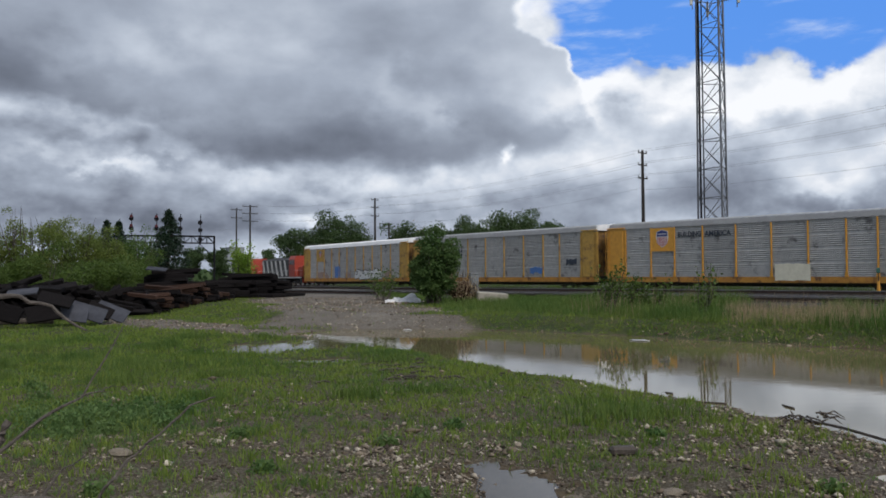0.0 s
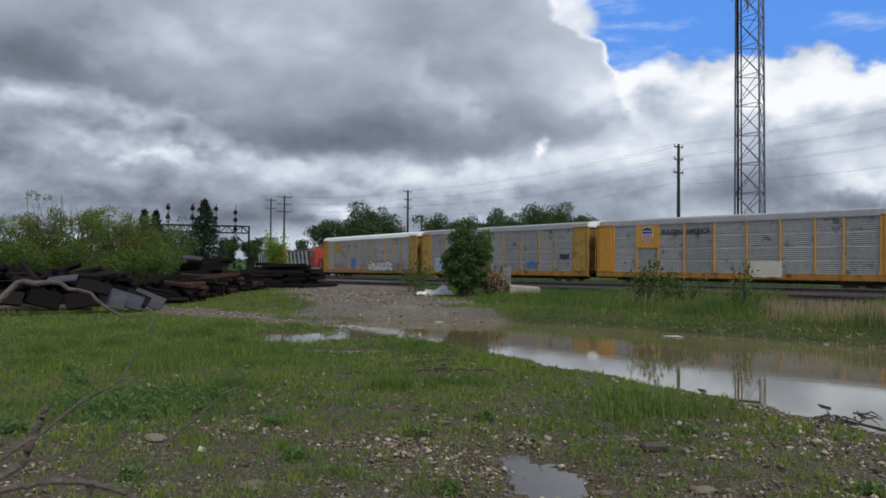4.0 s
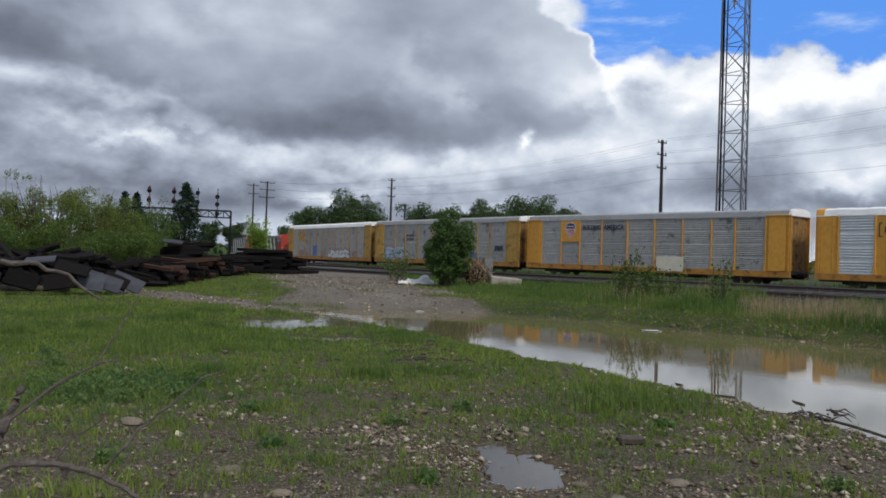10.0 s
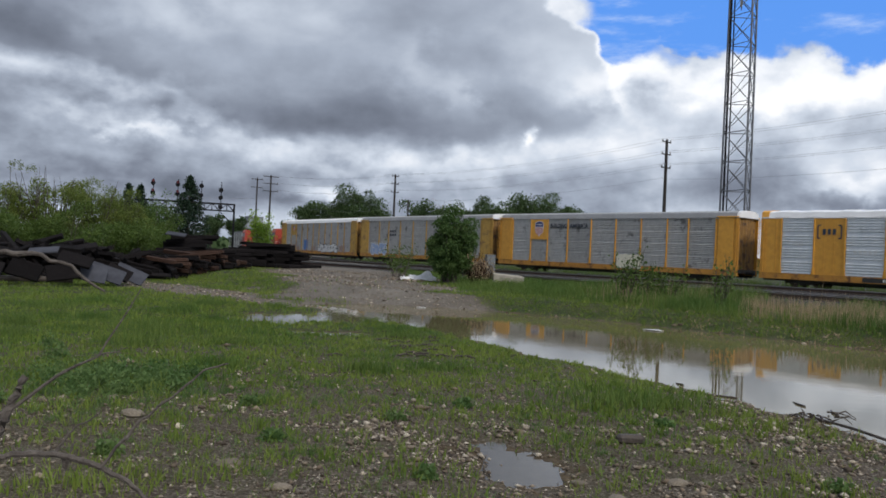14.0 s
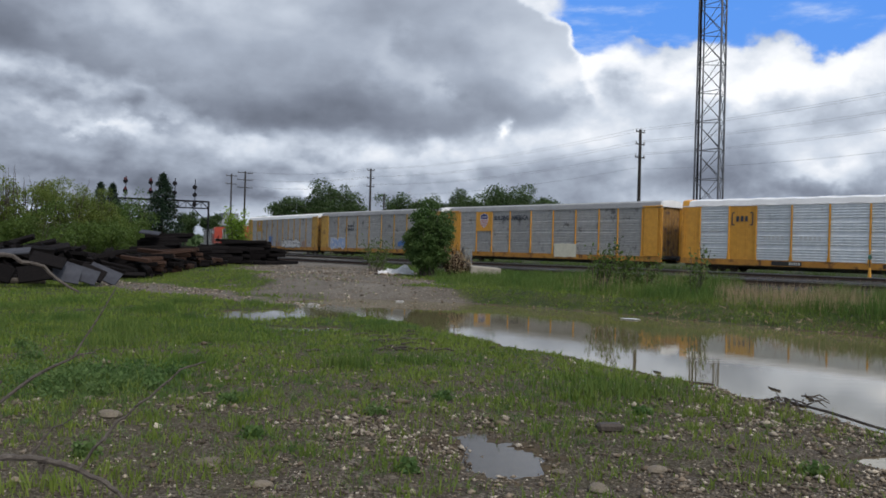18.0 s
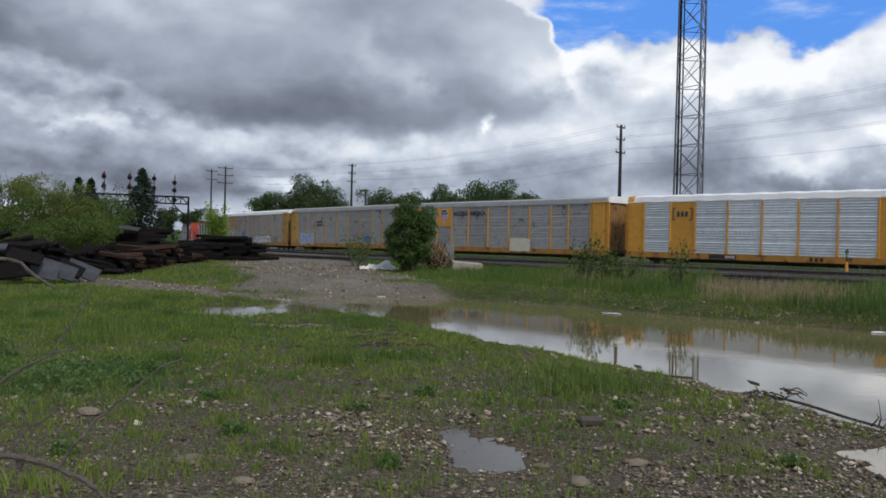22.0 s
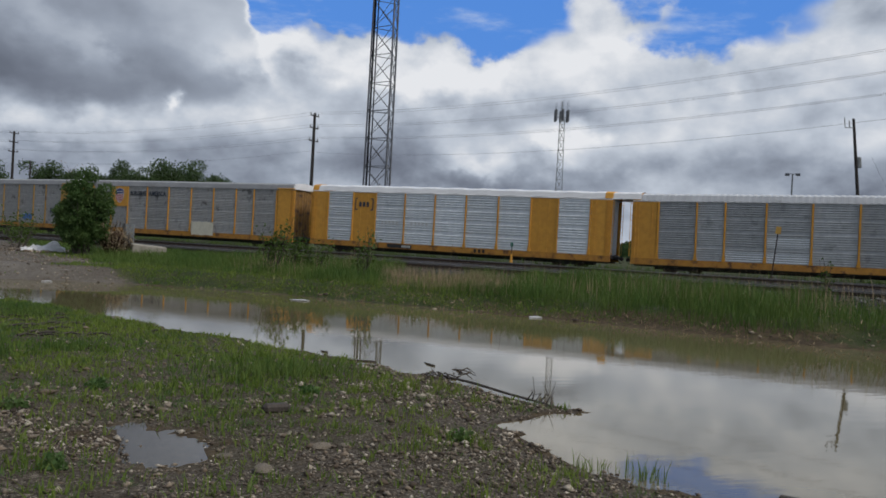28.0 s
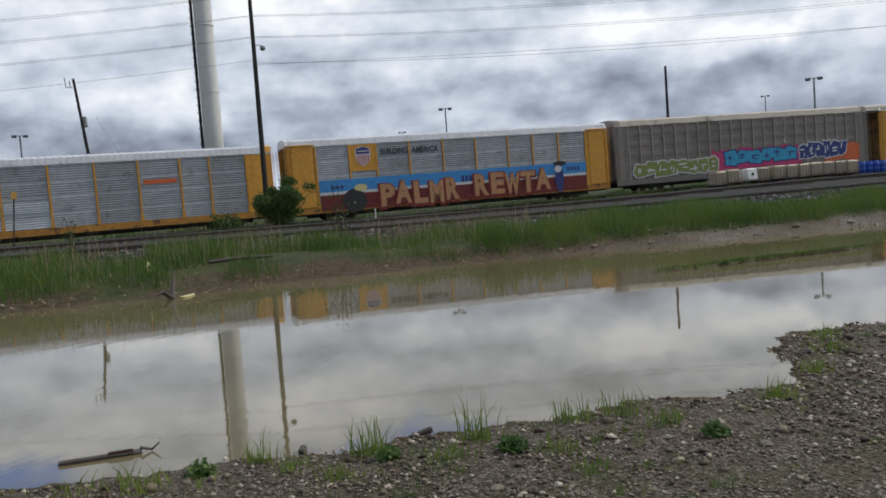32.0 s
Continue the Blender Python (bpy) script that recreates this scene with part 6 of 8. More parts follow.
    y = RNG.uniform(-5, 1.0, n)
    x = 18.5 - (y + 2.0) * 0.78 + RNG.normal(0, 0.2, n)
    keep = lay_of_land(x, y)[0] > 0.005
    x, y = x[keep], y[keep]
    grass_patch("spit_grass", "short grass on a thin spit in the water", x, y, RNG.uniform(0.03, 0.10, len(x)), np.full(len(x), 0.018), L_GRASS_BANK)


SHORE_TUFTS = [(4.94, 2.95, 0.26), (5.15, 2.2, 0.30), (5.5, 1.5, 0.34), (6.0, 0.9, 0.22), (6.2, 0.55, 0.24), (3.8, 5.55, 0.16), (4.05, 5.2, 0.22), (4.75, 2.6, 0.16), (4.6, 2.2, 0.14), (5.0, 1.6, 0.15), (5.2, 0.9, 0.14), (5.9, 0.2, 0.16), (4.3, 3.4, 0.14), (6.7, -0.6, 0.2), (7.6, -1.0, 0.18), (8.4, -1.25, 0.16), (4.9, 0.6, 0.12), (3.5, 5.3, 0.12), (3.1, 6.2, 0.14), (9.1, -1.3, 0.2)]


def pebble_mesh(seed, fine=1):
    """A worn stone."""
    bm = bmesh.new()
    bmesh.ops.create_icosphere(bm, subdivisions=fine, radius=0.5)
    r = random.Random(seed)
    k = 1.0 if fine == 1 else 0.4
    for v in bm.verts:
        v.co *= 1 + k * r.uniform(-0.28, 0.15)
        v.co.z *= 0.6
    me = bpy.data.meshes.new("stone")
    bm.to_mesh(me)
    bm.free()
    return me


def chip_mesh(seed):
    """A broken chip of stone with eight faces."""
    r = random.Random(seed)
    v = [(0.5, 0.1, 0), (0.1, 0.5, 0.05), (-0.5, -0.05, 0), (-0.05, -0.5, -0.04), (0.08, 0.05, 0.30), (0, 0, -0.25)]
    v = [tuple(c + r.uniform(-0.13, 0.13) for c in p) for p in v]
    me = bpy.data.meshes.new("chip")
    me.from_pydata(v, [], [(0, 1, 4), (1, 2, 4), (2, 3, 4), (3, 0, 4), (1, 0, 5), (2, 1, 5), (3, 2, 5), (0, 3, 5)])
    return me


def scatter_stones(name, label, x, y, size, ma, sink=0.12, z=None, chips=False):
    """Many stones in one mesh."""
    base = [chip_mesh(i) if chips else pebble_mesh(i) for i in range(6)]
    vs, fs, n0 = [], [], 0
    z = lay_of_land(x, y)[0] if z is None else z
    kind = RNG.integers(0, 6, len(x))
    for k in range(6):
        me = base[k]
        v = np.array([tuple(a.co) for a in me.vertices])
        f = np.array([tuple(p.vertices) for p in me.polygons])
        sel = np.where(kind == k)[0]
        a = RNG.uniform(0, 6.28, len(sel))
        c, s = np.cos(a)[:, None], np.sin(a)[:, None]
        sx, sy = size[sel, None] * RNG.uniform(0.8, 1.4, (len(sel), 1)), size[sel, None]
        X, Y, Z = v[None, :, 0] * sx, v[None, :, 1] * sy, v[None, :, 2] * sy
        P = np.stack([X * c - Y * s + x[sel, None], X * s + Y * c + y[sel, None], Z + z[sel, None] + size[sel, None] * sink], -1)
        vs.append(P.reshape(-1, 3))
        fs.append((np.arange(len(sel))[:, None, None] * len(v) + f[None]).reshape(-1, 3) + n0)
        n0 += len(sel) * len(v)
    tagged(new(name, np_mesh(name, np.concatenate(vs), np.concatenate(fs), ma)), label, "gravel", kind="stuff")


def pebble_mat(name, dark, mid, light, turn=0.5):
    if name in MATS:
        return MATS[name]
    ma = bpy.data.materials.new(name)
    ma.use_nodes = True
    q = Net(ma.node_tree)
    b = ma.node_tree.nodes["Principled BSDF"]
    ramp = q.node("ShaderNodeValToRGB")
    q.put(ramp.inputs[0], q.node("ShaderNodeNewGeometry").outputs["Random Per Island"])
    r = ramp.color_ramp
    r.elements[0].color, r.elements[1].color = rgb(*dark), rgb(*light)
    r.elements.new(turn).color = rgb(*mid)
    r.elements.new(0.82).color = rgb(*(0.70 * a + 0.30 * b for a, b in zip(mid, light)))
    co = q.node("ShaderNodeTexCoord").outputs["Object"]
    q.put(b.inputs["Base Color"], q.mix(q.step(q.noise(co, 60, 5), 0.35, 0.7, 0, 0.5), ramp.outputs[0], rgb(*dark)))
    b.inputs["Roughness"].default_value = 0.85
    MATS[name] = ma
    return ma


def gravel_tones():
    return pebble_mat("mixed_gravel", (0.055, 0.038, 0.026), (0.230, 0.175, 0.122), (0.72, 0.63, 0.50))


def build_stones():
    g = gravel_tones()
    n = 200000
    r, a = RNG.uniform(3.2, 17.0, n), np.radians(RNG.uniform(-33, 112, n))
    x, y = r * np.sin(a), r * np.cos(a)
    z, gravel, ballast, mud, sd, off, strip = lay_of_land(x, y)
    p = (0.02 + 0.09 * gravel) * smooth(sd, 0.0, 0.2) * smooth(off, 41.0, 44.0)
    keep = RNG.uniform(size=n) < p
    x, y, r, z = x[keep], y[keep], r[keep], z[keep]
    size = np.clip(RNG.lognormal(-3.82, 0.58, len(x)), 0.012, 0.11) * np.clip(r / 8.0, 0.85, 1.2)
    big = size > 0.030
    scatter_stones("gravel_stones", "mixed tan and grey gravel stones lying on the dirt", x[big], y[big], size[big] * 1.15, g, sink=0.1, z=z[big], chips=True)
    # finer chips, thick in patches
    n = 420000
    r, a = 3.2 + 10.5 * RNG.uniform(0, 1, n) ** 1.15, np.radians(RNG.uniform(-33, 112, n))
    x, y = r * np.sin(a), r * np.cos(a)
    heap = value_noise(x, y, 0.8, 81, 3) + 0.7 * value_noise(x, y, 3.0, 82, 2)
    keep = RNG.uniform(size=n) < np.clip(0.30 + 0.55 * heap, 0.03, 1) * smooth(r, 14, 8) ** 0.5
    x, y, r = x[keep], y[keep], r[keep]
    z, gravel, ballast, mud, sd, off, strip = lay_of_land(x, y)
    keep = RNG.uniform(size=len(x)) < (0.10 + 0.9 * smooth(gravel, 0.05, 0.5)) * smooth(sd, -0.03, 0.12) * smooth(off, 41.0, 44.0)
    x, y, r, z = x[keep], y[keep], r[keep], z[keep]
    size = np.clip(RNG.lognormal(-3.92, 0.48, len(x)), 0.010, 0.075) * np.clip(r / 6.5, 0.8, 1.3)
    tones = pebble_mat("gravel_chips", (0.040, 0.028, 0.019), (0.190, 0.148, 0.106), (0.62, 0.55, 0.45), 0.46)
    scatter_stones("gravel_chips", "small broken gravel chips scattered over the dirt", x, y, size, tones, sink=0.2, z=z, chips=True)
    # loose stones on the gravel road
    n = 30000
    x, y = RNG.uniform(-16, 2, n), RNG.uniform(18, 46, n)
    land = lay_of_land(x, y)
    keep = (land[4] > 0.02) & (RNG.uniform(size=n) < smooth(land[1], 0.2, 0.9) * np.clip(0.45 + 0.9 * value_noise(x, y, 0.8, 85, 3), 0.05, 1))
    x, y, z = x[keep], y[keep], land[0][keep]
    scatter_stones("road_stones", "loose grey stones on the gravel road", x, y, np.clip(RNG.lognormal(-2.9, 0.4, len(x)), 0.03, 0.14), g, sink=0.1, z=z, chips=True)
    # crushed rock on the shoulder of the near track
    n = 15000
    s, o = RNG.uniform(-45, 60, n), RNG.uniform(30.5, 35.0, n)
    x, y = on_track(s, o)
    keep = RNG.uniform(size=n) < smooth(x + 0.4 * y, 26, 33) * smooth(o, 35.0, 33.6)
    x, y = x[keep], y[keep]
    b = pebble_mat("crushed_ballast", (0.028, 0.026, 0.025), (0.075, 0.069, 0.066), (0.42, 0.40, 0.38))
    scatter_stones("ballast_stones", "crushed grey ballast stones on the track shoulder", x, y, RNG.uniform(0.08, 0.2, len(x)), b, sink=0.25, chips=True)
    # rubble and drift litter at the far waterline
    n = 9500
    s, o = RNG.uniform(-20, 70, n), RNG.uniform(33, 46, n)
    x, y = on_track(s, o)
    sd = lay_of_land(x, y)[4]
    keep = (sd > -0.1) & (RNG.uniform(size=n) < 0.4 * smooth(np.abs(sd - 0.5), 0.8, 0.1) + 0.6 * smooth(np.abs(sd - 1.3), 1.2, 0.2) * smooth(y, 7, 2))
    x, y = x[keep], y[keep]
    scatter_stones("shore_rubble", "pale rubble and litter stranded along the far waterline", x, y, np.clip(RNG.lognormal(-2.8, 0.55, len(x)), 0.03, 0.3), g)
    # single stones that stand out
    for i, (px, py, sz, lab) in enumerate([(1.0, 6.44, 0.17, "rounded tan stone beside the puddle"), (1.77, 6.42, 0.24, "flat yellowish stone in the gravel"), (1.96, 6.41, 0.12, "small pale round stone in the gravel"),
                                           (-3.62, 8.5, 0.22, "tan stone half hidden in weeds"), (-3.1, 7.75, 0.34, "broad pale stone sunk in the grass"), (-1.2, 5.66, 0.2, "pale stone in sparse grass"), (-1.72, 6.2, 0.28, "flat grey stone in sparse grass"),
                                           (0.42, 16.4, 0.34, "pale stone at the tip of the shore"), (13.3, 13.95, 0.62, "grey rounded rock at the far waterline"), (4.49, 1.14, 0.12, "pale stone on the gravel beach"), (5.4, -0.4, 0.14, "pale stone on the gravel beach"), (4.44, 3.2, 0.1, "pale stone on the gravel beach"), (1.2, 5.9, 0.25, "grey slab of stone in the mud")]):
        me = pebble_mesh(100 + i, 2)
        me.materials.append(M_STONE)
        z = ground_z(px, py)
        tagged(new("stone", me), lab, "stone").matrix_basis = pose(px, py, z + sz * 0.05, 0, 0, 37 * i) @ Matrix.Diagonal((sz * 0.85, sz * 0.6, sz * 0.5, 1))


# ---------------- heap of old ties, boards and brush on the west side ----------------
def tie_mesh(l, w, h, ma, seed):
    r = random.Random(seed)
    m = Mesh().box(0, 0, 0, l, w, h, 0.02)
    m.v = [(x + r.uniform(-0.015, 0.015), y + r.uniform(-0.012, 0.012), z + r.uniform(-0.012, 0.012)) for x, y, z in m.v]
    return m.mesh("tie", ma)


def build_piles():
    r = random.Random(5)
    dark = [tie_mesh(2.6, 0.23, 0.18, M_TIE, i) for i in range(4)]
    brown = [tie_mesh(2.6, 0.22, 0.17, M_TIE_BROWN, 10 + i) for i in range(3)]
    sheets = [Mesh().box(0, 0, 0, 1.0, 0.75, 0.06, 0.01).mesh("board", M_GREY_PLY), Mesh().box(0, 0, 0, 1.2, 0.7, 0.06, 0.01).mesh("board", M_GREY_PLY)]

    black = [Mesh().box(0, 0, 0, 0.9, 0.55, 0.10, 0.01).mesh("board", M_TIE), Mesh().box(0, 0, 0, 1.1, 0.6, 0.10, 0.01).mesh("board", M_TIE)]

    def lay(parent, me, name, x, y, z, rz, ry=0.0, rx=0.0):
        part(name, me, None, parent, at=pose(x, y, z, rx, ry, rz))

    # loose heap of broken ties and boards
    heap = thing("debris_heap", "dark heap of broken ties and grey boards", "debris heap", "old ties by the road")
    for i in range(130):
        t = r.random()
        cx, cy = -20.5 + 6.4 * t, 30.6 + 5.6 * t
        h = 1.30 * (0.60 + 0.40 * math.sin(3.0 * t + 0.6)) * r.random() ** 0.8
        q = 1.6 * (1 - h / 1.9)
        x, y = cx + r.uniform(-q, q) * 0.8, cy + r.uniform(-q, q)
        lay(heap, r.choice(dark), "tie", x, y, ground_z(x, y) + 0.1 + h, r.uniform(0, 180), r.uniform(-26, 26), r.uniform(-45, 45))
    for i, (az, d, h, rz, rx, ry) in enumerate([(-24.7, 31.4, 0.50, 22, 52, 10), (-23.8, 31.9, 0.48, 16, 44, 18), (-23.1, 32.6, 0.50, 12, 46, 24), (-22.4, 33.4, 0.42, 6, 40, 22), (-27.6, 32.4, 1.20, 20, 14, -6), (-26.2, 33.2, 1.30, 12, 10, 4), (-25.2, 34.0, 1.35, 30, 18, -12), (-28.6, 31.0, 0.55, 8, 55, 14), (-29.6, 32.0, 1.1, 20, 25, 10), (-26.4, 31.0, 0.5, 35, 60, -8), (-30.6, 31.0, 0.6, 12, 50, 6), (-25.7, 31.2, 0.95, 15, 35, 14)]):
        x, y = bearing(az, d)
        lay(heap, (sheets if i in (0, 1, 3, 4) else black)[i % 2], "board", x, y, ground_z(x, y) + h, rz, ry, rx)
    lay(heap, Mesh().tube([(-1.6, 0, 0), (0, 0.06, 0.03), (1.6, 0, 0.02)], [0.12, 0.11, 0.10], 8).mesh("log", M_BARK), "log", -15.6, 28.6, ground_z(-15.6, 28.6) + 0.12, 22)
    # brown ties lying lengthwise
    row = thing("tie_stack", "long stack of weathered brown ties", "tie stack", "old ties by the road")
    for lv in range(5):
        for k in range(14 - lv):
            t = (k + 0.5 * (lv % 2)) / 13
            x, y = -13.9 + 1.3 * t + r.uniform(-0.3, 0.3), 36.4 + 6.6 * t + r.uniform(-0.4, 0.4)
            lay(row, r.choice(brown if r.random() < 0.5 else dark), "tie", x, y, ground_z(x, y) + 0.1 + lv * 0.18 + r.uniform(-0.02, 0.05), -6 + r.uniform(-26, 26), r.uniform(-9, 9), r.uniform(-14, 14))
    lay(row, sheets[0], "board", -15.2, 42.6, ground_z(-15.2, 42.6) + 1.75, 10, 6, 12)
    for i in range(10):
        x, y = -15.6 + 0.13 * i, 42.0 + 0.15 * i
        lay(row, r.choice(dark), "tie", x, y, ground_z(x, y) + 0.1 + 0.16 * i + r.uniform(0, 0.05), r.uniform(-20, 20), r.uniform(-6, 6))
    # squared bundles at the road's end
    for (bx, by, cols, rows, rz) in ((-13.2, 45.0, 7, 5, 14), (-12.5, 46.8, 7, 5, 8), (-11.7, 48.2, 6, 7, 12), (-10.8, 48.6, 5, 5, 10)):
        b = thing("tie_bundle", "square bundle of black creosoted ties", "tie bundle", "old ties by the road")
        for lv in range(rows):
            for k in range(cols):
                c, s = math.cos(radians(rz)), math.sin(radians(rz))
                o = (k - cols / 2) * 0.26
                if lv > rows - 3 and r.random() < 0.3:
                    continue
                x, y = bx - s * o + r.uniform(-0.4, 0.4), by + c * o
                lay(b, r.choice(dark), "tie", x, y, ground_z(bx, by) + 0.1 + lv * 0.19 + r.uniform(0, 0.03), rz + r.uniform(-7, 7), r.uniform(-3, 3))
    for i in range(9):
        x, y = -11.6 + 0.24 * i, 46.2 + 0.35 * i
        ob = new("loose_tie", r.choice(dark))
        tagged(ob, "loose black tie on the ground by the bundles", "railway tie", "loose ties").matrix_basis = pose(x + r.uniform(0, 0.8), y, ground_z(x, y) + 0.1, 0, 0, r.uniform(0, 90))


# ---------------- masts, poles and wires ----------------
def lattice(m, h, w0, w1, bay, leg, brace, legs=3):
    ang = [math.pi / 2 + 2 * math.pi * k / legs for k in range(legs)]

    def at(k, z):
        w = w0 + (w1 - w0) * z / h
        return (w * math.cos(ang[k % legs]), w * math.sin(ang[k % legs]), z)

    out = []
    for k in range(legs):
        out.append(("leg", Mesh().tube([at(k, 0), at(k, h / 2), at(k, h)], leg, 6)))
    for k in range(legs):
        for z in np.arange(0, h - 0.1, bay):
            z2 = min(z + bay, h)
            b = Mesh()
            out.append(("brace", b))
            b.tube([at(k, z), at(k + 1, z2)], brace, 4, False).tube([at(k + 1, z), at(k, z2)], brace, 4, False).tube([at(k, z2), at(k + 1, z2)], brace, 4, False)
    return out


def build_masts():
    x, y = bearing(18.47, 110)
    t = thing("lattice_tower", "tall three-legged steel lattice radio tower", "radio tower", at=pose(x, y, 0.6, 0, 0, 62))
    for name, m in lattice(None, 47, 2.25, 2.0, 3.75, 0.13, 0.05):
        part(name, m, M_TOWER, t)
    for k, (cx, cy) in enumerate(((0.15, 1.9), (-0.15, 1.75), (0.5, 1.5))):
        part("cable_run", Mesh().tube([(cx, cy, 0), (cx, cy, 44)], 0.09, 6), M_TOWER_DARK, t)
    for a in (20, 140, 260):
        c, s = math.cos(radians(a)) * 3.2, math.sin(radians(a)) * 3.2
        part("antenna_arm", Mesh().tube([(0, 0, 36.6), (c, s, 36.6)], 0.06, 5).tube([(c, s, 35.4), (c, s, 38.0)], 0.06, 5), M_TOWER, t)
        part("antenna_panel", Mesh().box(c * 1.06, s * 1.06, 36.9, 0.3, 0.3, 1.9, 0.04), M_WHITE, t)
    x, y = bearing(31.0, 160)
    t = thing("cell_tower", "slim pale lattice cell tower with antennas", "cell tower", at=pose(x, y, 0.6))
    for name, m in lattice(None, 27, 1.05, 0.6, 1.9, 0.07, 0.035):
        part(name, m, M_GREYMETAL, t)
    part("mast_top", Mesh().tube([(0, 0, 27), (0, 0, 30.4)], 0.12, 6), M_GREYMETAL, t)
    for k in range(6):
        a = radians(60 * k + 10)
        c, s = math.cos(a) * 1.35, math.sin(a) * 1.35
        part("antenna_panel", Mesh().box(c, s, 27.6, 0.34, 0.34, 2.3, 0.05).tube([(0, 0, 27.3), (c, s, 27.3)], 0.05, 4).tube([(c, s, 28.7), (c, s, 30.4)], 0.03, 4), M_TOWER, t)
    x, y = bearing(57.95, 120)
    t = thing("monopole_tower", "wide white steel monopole with a black cable run", "monopole", at=pose(x, y, 0.5))
    part("shaft", Mesh().disc_stack("z", 0, 0, 0, [(0, 1.34), (14, 1.30), (28, 1.26), (42, 1.22), (56, 1.18)], 32), M_WHITE, t, smooth=True)
    for z in (9.3, 18.6, 27.9, 37.2):
        part("flange", Mesh().disc_stack("z", 0, 0, z, [(-0.06, 1.33), (-0.05, 1.345), (0.05, 1.345), (0.06, 1.33)], 32), M_WHITE, t)
    px, py = -1.55 * math.cos(radians(57.95)), 1.55 * math.sin(radians(57.95))
    part("cable_run", Mesh().tube([(px, py, 0), (px, py, 56)], 0.20, 6), M_TOWER_DARK, t)
    m = Mesh()
    for z in np.arange(1.5, 56, 1.1):
        m.box(px, py, float(z), 0.52, 0.52, 0.14, 0.02)
    tagged(part("cable_clamps", m, M_TOWER_DARK, t), kind="stuff")


POLES = {}


def pole(key, az, d, top_el, arms, label, lean=(0, 0), r=0.16):
    x, y = bearing(az, d)
    z0 = ground_z(x, y)
    h = EYE + d * math.tan(radians(top_el)) - z0
    p = thing("utility_pole", label, "utility pole", "pole line along the tracks", pose(x, y, z0 - 0.1, lean[0], lean[1], 0))
    part("shaft", Mesh().tube([(0, 0, 0), (0, 0, h * 0.5), (0, 0, h)], [r, r * 0.85, r * 0.65], 10), M_POLE, p)
    for i, (dz, half) in enumerate(arms):
        arm = part("crossarm", Mesh().box(0, 0, h - dz, 2 * half, 0.10, 0.13, 0.01, pose(0, 0, 0, 0, 0, 38)), M_POLE, p)
        for s in (-1, 1):
            ix, iy = s * half * 0.92 * math.cos(radians(38)), s * half * 0.92 * math.sin(radians(38))
            part("insulator", Mesh().disc_stack("z", ix, iy, h - dz + 0.06, [(0, 0.05), (0.06, 0.09), (0.12, 0.05), (0.18, 0.09), (0.24, 0.04)], 8), M_GREYMETAL, arm)
    POLES[key] = (x, y, z0, h)
    return p


def wire(a, b, sag, group="wires"):
    a, b = Vector(a), Vector(b)
    pts = [a.lerp(b, i / 24) - Vector((0, 0, sag * 4 * (i / 24) * (1 - i / 24))) for i in range(25)]
    tagged(solid("overhead_wire", Mesh().tube(pts, 0.010, 4, False), M_WIRE, "thin dark overhead wire between poles", "wire", "overhead wires"))


